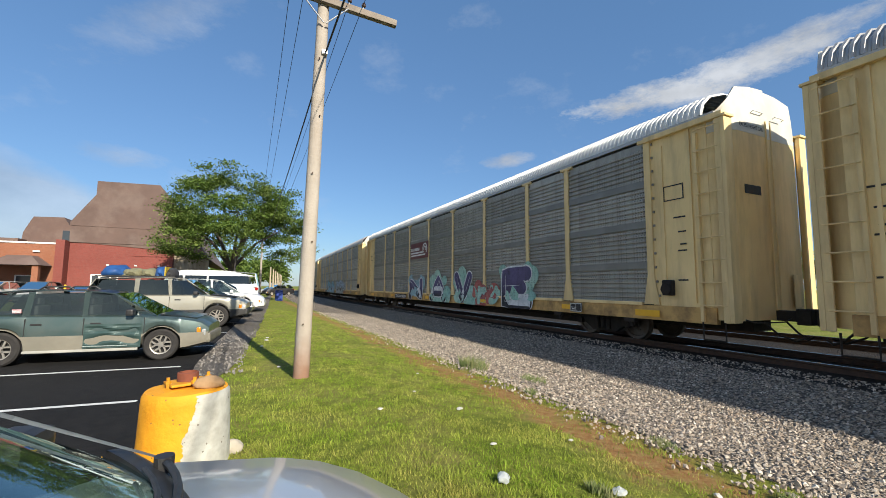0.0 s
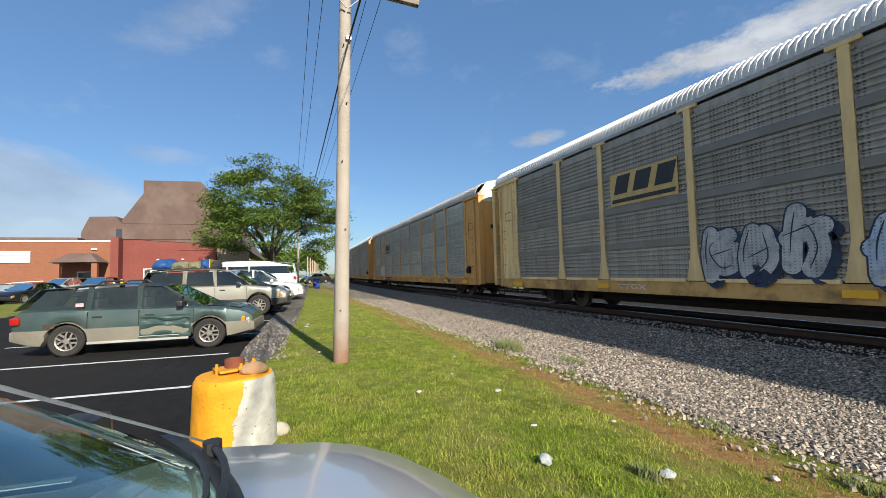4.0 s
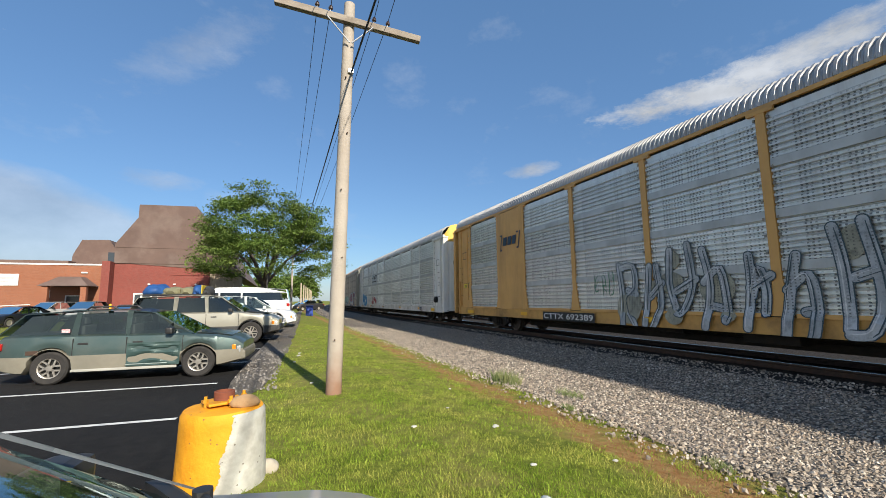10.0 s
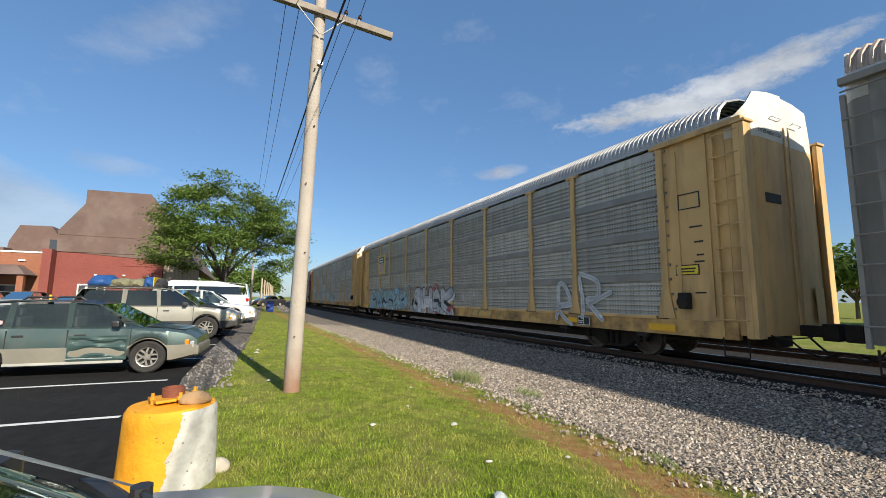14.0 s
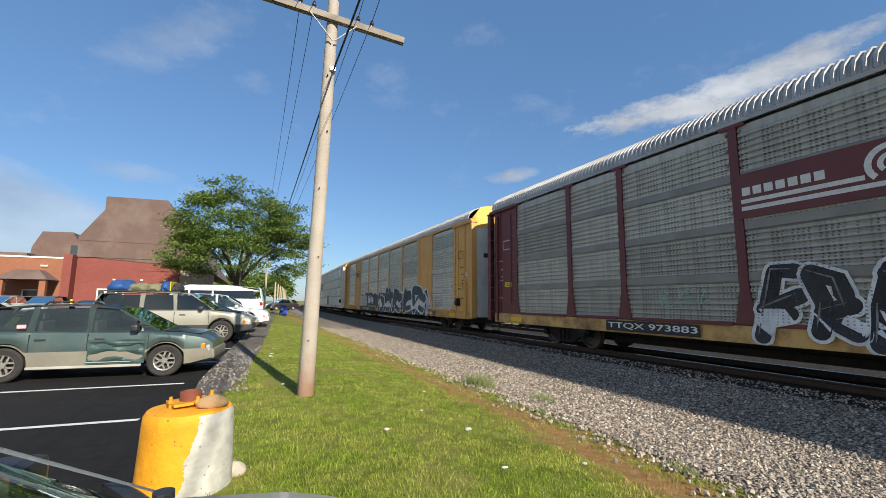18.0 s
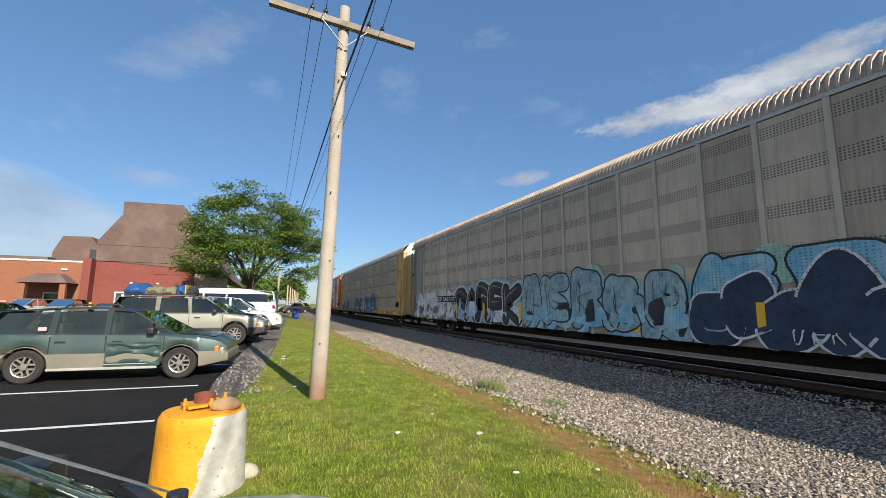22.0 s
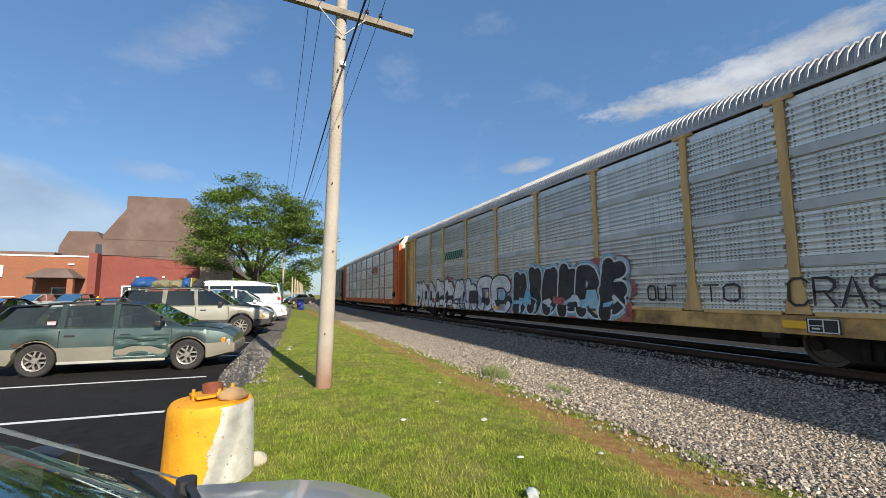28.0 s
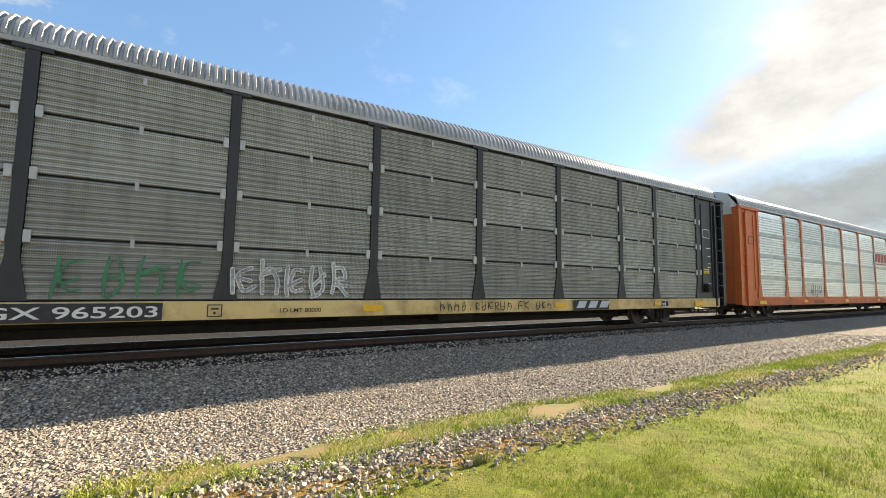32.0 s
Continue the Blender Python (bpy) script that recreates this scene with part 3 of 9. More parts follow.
def build_stones():
    rng = np.random.default_rng(2)
    spots = []
    while len(spots) < 66000:
        y = rng.uniform(-26, 30)
        x = rng.uniform(3.0, 9.6)
        dist = math.hypot(x, y)
        if rng.random() > min(1.0, (7.5 / max(dist, 3.5)) ** 1.3) or x < ballast_near_edge(y) + rng.normal(-0.12, 0.26) or (y < 0.2 and abs(x - weedy_line(y)) < rng.uniform(0.0, 0.40)):
            continue
        spots.append((x + bend(y), y, land(x + bend(y), y) + 0.03, 0.010 + 0.020 * rng.random() ** 1.6))
    scatter_stones("ballast_stones", spots, BALLAST_TONES, "loose crushed grey and tan ballast stones")
    spots = [(lot_edge(y) + rng.uniform(-0.1, 0.7), y, 0.03, rng.uniform(0.008, 0.03)) for y in rng.uniform(8, 20, 900)]
    scatter_stones("verge_stones", spots, [(0.34, 0.315, 0.285), (0.24, 0.22, 0.20), (0.44, 0.41, 0.37)], "loose grey gravel beside the asphalt")


def build_grass():
    rng = np.random.default_rng(8)
    verts, faces = [], []

    def blade(x, y, h, w, lean):
        z = land(x, y)
        a = rng.uniform(0, 6.28)
        dx, dy = math.cos(a) * w, math.sin(a) * w
        b = rng.uniform(0, 6.28)
        lx, ly = math.cos(b) * h * lean, math.sin(b) * h * lean
        k = len(verts)
        verts.extend([(x - dx, y - dy, z - 0.01), (x + dx, y + dy, z - 0.01), (x + dx * 0.7 + lx * 0.4, y + dy * 0.7 + ly * 0.4, z + h * 0.6),
                      (x - dx * 0.7 + lx * 0.4, y - dy * 0.7 + ly * 0.4, z + h * 0.6), (x + lx, y + ly, z + h)])
        faces.extend([(k, k + 1, k + 2, k + 3), (k + 3, k + 2, k + 4)])

    n = 0
    while n < 215000:
        r = 1.6 + 24 * rng.random() ** 1.7
        az = radians(rng.uniform(-16, 188))
        x, y = r * math.sin(az), r * math.cos(az)
        edge = ballast_near_edge(y)
        if x > edge + rng.normal(0, 0.18) or x < lot_edge(y) + (0.62 if y > 8.2 else 0.12) + rng.normal(0, 0.08):
            continue
        thin = noise.noise((x * 0.8, y * 0.8, 4.0))
        if thin < -0.32 and rng.random() < 0.75:
            continue
        if edge - x < 1.0 and rng.random() < (0.85 if noise.noise((x * 1.3, y * 1.3, 2.0)) > 0.02 else 0.25):
            continue
        big = 1 + 0.06 * r
        tuft = noise.noise((x * 3.1, y * 3.1, 9.0)) + 0.5 * noise.noise((x * 8.3, y * 8.3, 3.0))
        if tuft < -0.25 and rng.random() < 0.6:
            continue
        blade(x, y, rng.uniform(0.010, 0.034) * (1 + 0.9 * max(thin, 0) + 2.2 * max(tuft - 0.1, 0)), rng.uniform(0.0016, 0.0036) * big, rng.uniform(0.3, 1.5))
        n += 1
    for _ in range(40000):
        y = rng.uniform(-24, 0.8)
        x = weedy_line(y) + rng.normal(0, 0.24) + 0.2 * noise.noise((y * 0.5, 9, 0))
        if noise.noise((y * 0.6, x * 0.8, 8.0)) > -0.38:
            blade(x, y, rng.uniform(0.04, 0.12), rng.uniform(0.004, 0.009), rng.uniform(0.3, 1.0))
    me = bpy.data.meshes.new("grass_blades")
    me.from_pydata(verts, [], faces)
    tagged(part("grass_blades", me, blade_mat("grass_blade", (0.155, 0.245, 0.022), (0.365, 0.47, 0.066), (0.62, 0.50, 0.17))),
           "short green grass with dry yellow patches", "grass", kind="stuff")


def build_weeds():
    rng = np.random.default_rng(3)
    weed_mat = blade_mat("weed_leaf", (0.10, 0.16, 0.05), (0.24, 0.28, 0.12), (0.36, 0.30, 0.16))
    for cx, cy, rad, n, hi in ((4.75, 8.35, 0.38, 260, 0.34), (5.3, 6.9, 0.3, 120, 0.2), (4.5, 5.9, 0.12, 90, 0.12), (4.4, 3.3, 0.16, 120, 0.12), (4.2, 1.9, 0.14, 120, 0.12),
                               (4.9, -4.4, 0.15, 120, 0.12), (3.3, -2.4, 0.13, 120, 0.1), (2.6, 2.5, 0.12, 100, 0.1)):
        bm = bmesh.new()
        for _ in range(n):
            a, r = rng.uniform(0, 6.28), rad * math.sqrt(rng.random())
            x, y = cx + r * math.cos(a) * 0.7, cy + r * math.sin(a) * 1.2
            z, h, b = land(x, y), hi * rng.uniform(0.4, 1.0), rng.uniform(0, 6.28)
            w = rng.uniform(0.004, 0.009)
            lx, ly = math.cos(b) * h * 0.4, math.sin(b) * h * 0.4
            v = [bm.verts.new(p) for p in ((x - w, y, z), (x + w, y, z), (x + w * 0.8 + lx * 0.4, y + ly * 0.4, z + h * 0.55), (x - w * 0.8 + lx * 0.4, y + ly * 0.4, z + h * 0.55), (x + lx, y + ly, z + h))]
            bm.faces.new(v[:4]), bm.faces.new((v[3], v[2], v[4]))
        tagged(part("weed_clump", bm, weed_mat), "pale green weed clump growing in the ballast", "weeds", "weeds on the ballast")


# ---- bollard, pole, wires, litter ----
def build_bollard():
    cx, cy = -0.44, 4.30
    base = thing("concrete_base", "round concrete light-pole base painted yellow with bare white side", "bollard", pose(cx, cy, 0.0) @ Matrix.Diagonal((0.97, 0.97, 0.905, 1)))
    m = bpy.data.materials.new("half_painted_concrete")
    m.use_nodes = True
    nodes, links, put, add, calc, mixc, ramp, noise_of = node_kit(m.node_tree)
    b = nodes["Principled BSDF"]
    pos = add("ShaderNodeTexCoord").outputs["Object"]
    s = add("ShaderNodeSeparateXYZ", pos)
    flow = calc("ADD", calc("SUBTRACT", s.outputs[0], calc("MULTIPLY", s.outputs[2], 0.16)), calc("MULTIPLY", noise_of(pos, 5.0, 7, 0.7), 0.22))
    bare = calc("MULTIPLY", calc("GREATER_THAN", flow, 0.10), calc("LESS_THAN", s.outputs[2], 0.69))
    paint = mixc(ramp(noise_of(pos, 7, 5), [(0.35, 0.0), (0.7, 1.0)]), (0.80, 0.36, 0.012, 1), (0.72, 0.30, 0.008, 1))
    white = mixc(ramp(noise_of(pos, 9, 6), [(0.35, 0.0), (0.7, 1.0)]), (0.55, 0.55, 0.50, 1), (0.39, 0.38, 0.34, 1))
    col = mixc(bare, paint, white)
    pits = add("ShaderNodeTexVoronoi")
    put(pits.inputs["Vector"], pos)
    pits.inputs["Scale"].default_value = 17
    pit = calc("MULTIPLY", calc("LESS_THAN", pits.outputs["Distance"], 0.13), calc("GREATER_THAN", noise_of(pos, 3.3, 3), 0.48))
    col = mixc(calc("MULTIPLY", pit, 0.75), col, (0.12, 0.09, 0.06, 1))
    put(b.inputs["Base Color"], col)
    b.inputs["Roughness"].default_value = 0.75
    bn = add("ShaderNodeBump")
    bn.inputs["Strength"].default_value, bn.inputs["Distance"].default_value = 0.5, 0.02
    put(bn.inputs["Height"], calc("SUBTRACT", noise_of(pos, 14, 6), pit))
    put(b.inputs["Normal"], bn.outputs[0])
    bm = lathe([(0.378, -0.12), (0.375, 0.0), (0.362, 0.3), (0.350, 0.60), (0.345, 0.665), (0.325, 0.70), (0.28, 0.71), (0.1, 0.72)], 48)
    for v in bm.verts:
        k = 1 + 0.014 * noise.noise(v.co * 4.0)
        v.co.x *= k
        v.co.y *= k
        v.co.z += 0.012 * noise.noise(v.co * 5 + Vector((3, 0, 0))) if v.co.z > 0.6 else 0
    smooth(part("drum", bm, m, base))
    yellow = mat("safety_yellow", (0.745, 0.36, 0.012), (0.66, 0.28, 0.01), 9, rough=0.6, dirt=(0.2, 0.1, 0.04), dscale=8, dirt_amt=0.4)
    rusty = mat("red_rust_pipe", (0.24, 0.07, 0.035), (0.16, 0.05, 0.03), 10, rough=0.85, bump=0.4)
    bm = bmesh.new()
    box(bm, -0.16, -0.13, 0.735, 0.16, 0.13, 0.760, 0.006, pose(-0.01, 0.04, 0, 0, 0, 22))
    part("flange_plate", bm, yellow, base)
    pipe = lathe([(0.088, 0.745), (0.088, 0.840), (0.076, 0.845), (0.076, 0.775)], 20)
    bmesh.ops.translate(pipe, verts=pipe.verts, vec=(-0.01, 0.05, 0))
    smooth(part("pipe_stub", pipe, rusty, base, "short rusty pipe stub"))
    for x, y in ((-0.15, -0.05), (0.06, -0.11), (0.15, 0.11), (-0.08, 0.17)):
        bm = tube(bmesh.new(), (x, y, 0.715), (x, y, 0.820), 0.014, n=8)
        tube(bm, (x, y, 0.760), (x, y, 0.787), 0.026, n=6)
        part("anchor_bolt", bm, yellow, base)
    stone = mat("tan_stone", (0.42, 0.27, 0.14), (0.32, 0.20, 0.10), 5, rough=0.9, bump=0.6, bscale=25)
    pale = mat("pale_stone", (0.50, 0.45, 0.36), (0.40, 0.36, 0.29), 6, rough=0.9, bump=0.6, bscale=25)

    def rock(x, y, z, sx, sy, sz, material, label):
        bm = bmesh.new()
        bmesh.ops.create_icosphere(bm, subdivisions=3, radius=1)
        for v in bm.verts:
            k = 1 + 0.22 * noise.noise(v.co * 1.3 + Vector((x * 9, y, 0)))
            v.co = Vector((v.co.x * sx * k, v.co.y * sy * k, max(v.co.z, -0.62) * sz * k))
        ob = smooth(part("stone", bm, material), 60)
        ob.location = (x, y, z + sz * 0.6)
        tagged(ob, label, "stone")

    rock(cx + 0.17, cy - 0.10, 0.642, 0.125, 0.085, 0.062, stone, "flat tan stone lying on the concrete base")
    rock(-0.08, 4.36, 0.0, 0.11, 0.08, 0.075, pale, "pale rounded stone in the grass beside the base")


WOOD_POLE = mat("weathered_pole_wood", (0.45, 0.405, 0.35), (0.36, 0.32, 0.27), 2.2, rough=0.9, bump=0.5, bscale=22, dirt=(0.30, 0.21, 0.15), dscale=1.1, dirt_amt=0.4, streak=7, foot=((0.25, 0.125, 0.075), 0.7))
ARM_WOOD = mat("grey_crossarm_wood", (0.34, 0.30, 0.25), (0.24, 0.20, 0.165), 4, rough=0.9, bump=0.4, dirt=(0.12, 0.1, 0.08), dscale=3)
GALV = mat("galvanised_steel", (0.55, 0.56, 0.57), (0.42, 0.43, 0.44), 7, rough=0.45, metal=0.6)
BLACK_RUBBER = mat("black_cable_sheath", (0.012, 0.012, 0.013), (0.02, 0.02, 0.02), 9, rough=0.6)
INSULATOR = mat("brown_porcelain", (0.05, 0.03, 0.025), (0.08, 0.05, 0.04), 9, rough=0.25)


def tapered_pole(name, base, top, r0, r1, material, parent, n=18, rings=24):
    base, top = Vector(base), Vector(top)
    rows = []
    for i in range(rings + 1):
        k = i / rings
        c = base.lerp(top, k)
        r = r0 + (r1 - r0) * k
        rows.append([(c.x + r * math.cos(a * math.tau / n) * (1 + 0.02 * noise.noise((a * 2.1, k * 3, 1))), c.y + r * math.sin(a * math.tau / n), c.z) for a in range(n)])
    me = grid_mesh(name, rows, closed=True)
    bm = bmesh.new()
    bm.from_mesh(me)
    bm.verts.ensure_lookup_table()
    bm.faces.new([bm.verts[len(bm.verts) - n + i] for i in range(n)])
    return smooth(part(name, bm, material, parent), 50)


def wire_path(a, b, sag, n=18):
    a, b = Vector(a), Vector(b)
    return [tuple(a.lerp(b, i / n) - Vector((0, 0, 4 * sag * (i / n) * (1 - i / n)))) for i in range(n + 1)]


POLES = [((0.88, 7.43, -0.3), (1.05, 7.38, 7.14), 0.135, 0.10), ((1.45, 57.0, -0.3), (1.5, 57.0, 8.0), 0.15, 0.10)]


def build_poles():
    tops = []
    for i, (base, top, r0, r1) in enumerate(POLES):
        pole = thing("utility_pole", "weathered wooden utility pole with a crossarm standing in grass" if i == 0 else "distant wooden utility pole with a short crossarm", "utility pole", group="utility poles")
        tapered_pole("shaft", base, top, r0, r1, WOOD_POLE, pole)
        t = Vector(top)
        c = t - Vector((0, 0.12, 0.42))
        tilt = Matrix.Translation(c) @ pose(0, 0, 0, 0, 7.0 if i == 0 else 0, -6 if i == 0 else 0)
        bm = boxes((-1.33, -0.055, -0.06, 1.33, 0.055, 0.06), bev=0.01)
        arm = part("crossarm", bm, ARM_WOOD, pole)
        arm.matrix_world = tilt
        pins = []
        for k, x in enumerate((-0.62, -0.38, 0.42, 0.68)):
            bm = tube(bmesh.new(), (x, 0, 0.06), (x, 0, 0.13), 0.011, n=8)
            bm2 = lathe([(0.02, 0.12), (0.04, 0.135), (0.042, 0.16), (0.022, 0.175), (0.03, 0.19), (0.02, 0.205)], 12)
            bmesh.ops.translate(bm2, verts=bm2.verts, vec=(x, 0, 0))
            ob = part("insulator", bm2, INSULATOR, pole)
            ob.matrix_world = tilt
            ob = part("insulator_pin", bm, GALV, pole)
            ob.matrix_world = tilt
            pins.append(tilt @ Vector((x, 0, 0.2)))
        for x in (-0.42, 0.42):
            a_, b_ = tilt @ Vector((x, -0.06, -0.05)), c + Vector((0.02 if x > 0 else -0.02, -0.05, -0.46))
            part("arm_brace", line_tube([tuple(a_), tuple(b_)], 0.013), GALV, pole, "galvanised arm brace")
        if i == 0:
            for z, s in ((0.9, -1), (2.3, 1), (3.5, -1), (4.55, 1), (5.6, -1)):
                p = Vector(base).lerp(t, (z + 0.3) / 7.44)
                part("step_bolt", tube(bmesh.new(), (p.x + s * 0.03, p.y - 0.11, z), (p.x + s * 0.035, p.y - 0.15, z), 0.013, n=8), RUST, pole)
        tops.append((pins, t))
    for k in range(4):
        a, b = tops[0][0][k], tops[1][0][k]
        wire = thing("power_line", "thin overhead power wire between the poles", "cable", group="overhead wires")
        part("span", line_tube(wire_path(b, a, 0.5), 0.006, 6), BLACK_RUBBER, wire)
        part("span", line_tube(wire_path(a, a + Vector((-2.5, -48, 1.4)), 0.5), 0.006, 6), BLACK_RUBBER, wire)
    cable = thing("telephone_cable", "thick black telephone cable slung along the poles", "cable", group="overhead wires")
    hang = Vector((1.09, 7.27, 5.75))
    part("span", line_tube(wire_path((1.55, 56.85, 7.2), hang, 0.55, 30), 0.016, 6), BLACK_RUBBER, cable)
    part("span", line_tube(wire_path(hang, (1.9, -40, 8.6), 0.35, 30), 0.016, 6), BLACK_RUBBER, cable)
    part("hanger", boxes((1.02, 7.24, 5.70, 1.12, 7.33, 5.78), bev=0.006), GALV, cable)
    lamp = thing("lot_light_pole", "tall dark steel parking-lot light pole", "light pole", pose(-0.99, 38, 0))
    dark = mat("dark_bronze_paint", (0.05, 0.045, 0.04), (0.035, 0.03, 0.028), 6, rough=0.5)
    part("shaft", tube(bmesh.new(), (0, 0, 0), (0, 0, 7.6), 0.09, 0.06, 12), dark, lamp)
    part("head", boxes((-0.7, -0.15, 7.55, 0.1, 0.15, 7.7), bev=0.02), dark, lamp)
    mast = thing("white_mast", "slender white mast beside the railway", "mast", pose(5.7, 49.7, -0.05))
    part("shaft", tube(bmesh.new(), (0, 0, 0), (0, 0, 6.4), 0.16, 0.14, 12), mat("white_paint", (0.78, 0.78, 0.76), (0.7, 0.7, 0.68), 4, rough=0.5), mast)
    part("cap", tube(bmesh.new(), (0, 0, 6.4), (0, 0, 6.48), 0.19, n=12), GALV, mast)
    for i in range(7):
        y = 74 + i * 9
        post = thing("pale_post", "pale bare wooden post along the verge", "post", pose(3.4 + i * 0.9, y, 0), "posts along the verge")
        part("shaft", tube(bmesh.new(), (0, 0, -0.1), (0, 0, 4.6), 0.14, 0.11, 8), mat("pale_post_wood", (0.5, 0.42, 0.3), (0.42, 0.35, 0.25), 3, rough=0.9), post)


def build_litter():
    rng = np.random.default_rng(11)
    plastic = mat("clear_plastic", (0.5, 0.53, 0.53), (0.34, 0.37, 0.36), 9, rough=0.25, spec=0.8)
    paper = mat("white_paper_litter", (0.6, 0.58, 0.53), (0.45, 0.43, 0.38), 9, rough=0.8)
    for x, y, s, kind in ((1.93, 2.86, 0.055, 0), (2.72, 2.42, 0.05, 0), (1.56, 5.05, 0.03, 1), (1.15, 9.6, 0.04, 1), (2.6, 4.9, 0.04, 1), (2.35, 5.9, 0.02, 1), (3.3, 3.6, 0.025, 1),
                          (0.6, 8.4, 0.03, 1), (0.55, 12.6, 0.05, 1), (0.6, 13.2, 0.04, 1), (0.4, 11.4, 0.04, 1), (2.3, 3.6, 0.025, 1), (3.6, 2.2, 0.03, 1), (3.0, 7.4, 0.025, 1)):
        bm = bmesh.new()
        bmesh.ops.create_icosphere(bm, subdivisions=2, radius=1)
        for v in bm.verts:
            k = 1 + 0.5 * noise.noise(v.co * 2.2 + Vector((x * 5, y * 3, 0)))
            v.co = Vector((v.co.x * s * k * 1.2, v.co.y * s * k, max(v.co.z, -0.3) * s * k * (0.9 if kind == 0 else 0.5)))
        ob = part("plastic_cup" if kind == 0 else "paper_scrap", bm, plastic if kind == 0 else paper)
        ob.location = (x, y, land(x, y) + 0.02 + s * 0.25)
        ob.rotation_euler = (0, 0, rng.uniform(0, 6))
        tagged(ob, "crushed clear plastic cup lying in the grass" if kind == 0 else "small crumpled white paper scrap in the grass", "litter", "litter in the grass")


# ---- buildings beyond the lot ----
def brick_wall_mat(name, c1, c2, mortar):
    m = bpy.data.materials.new(name)
    m.use_nodes = True
    nodes, links, put, add, calc, mixc, ramp, noise_of = node_kit(m.node_tree)
    b = nodes["Principled BSDF"]
    pos = add("ShaderNodeTexCoord").outputs["Object"]
    s = add("ShaderNodeSeparateXYZ", pos)
    br = add("ShaderNodeTexBrick")
    put(br.inputs["Vector"], add("ShaderNodeCombineXYZ", calc("ADD", s.outputs[0], s.outputs[1]), s.outputs[2], 0.0).outputs[0])
    put(br.inputs["Color1"], (*c1, 1)), put(br.inputs["Color2"], (*c2, 1)), put(br.inputs["Mortar"], (*mortar, 1))
    for k, v in (("Scale", 1.0), ("Mortar Size", 0.006), ("Brick Width", 0.21), ("Row Height", 0.07)):
        br.inputs[k].default_value = v
    stain = ramp(noise_of(pos, 0.35, 7), [(0.4, 0.0), (0.75, 1.0)])
    put(b.inputs["Base Color"], mixc(calc("MULTIPLY", stain, 0.35), br.outputs[0], tuple(v * 0.6 for v in c1) + (1,)))
    b.inputs["Roughness"].default_value = 0.85
    bn = add("ShaderNodeBump")
    bn.inputs["Strength"].default_value, bn.inputs["Distance"].default_value = 0.3, 0.01
    put(bn.inputs["Height"], br.outputs["Fac"])
    put(b.inputs["Normal"], bn.outputs[0])
    return m


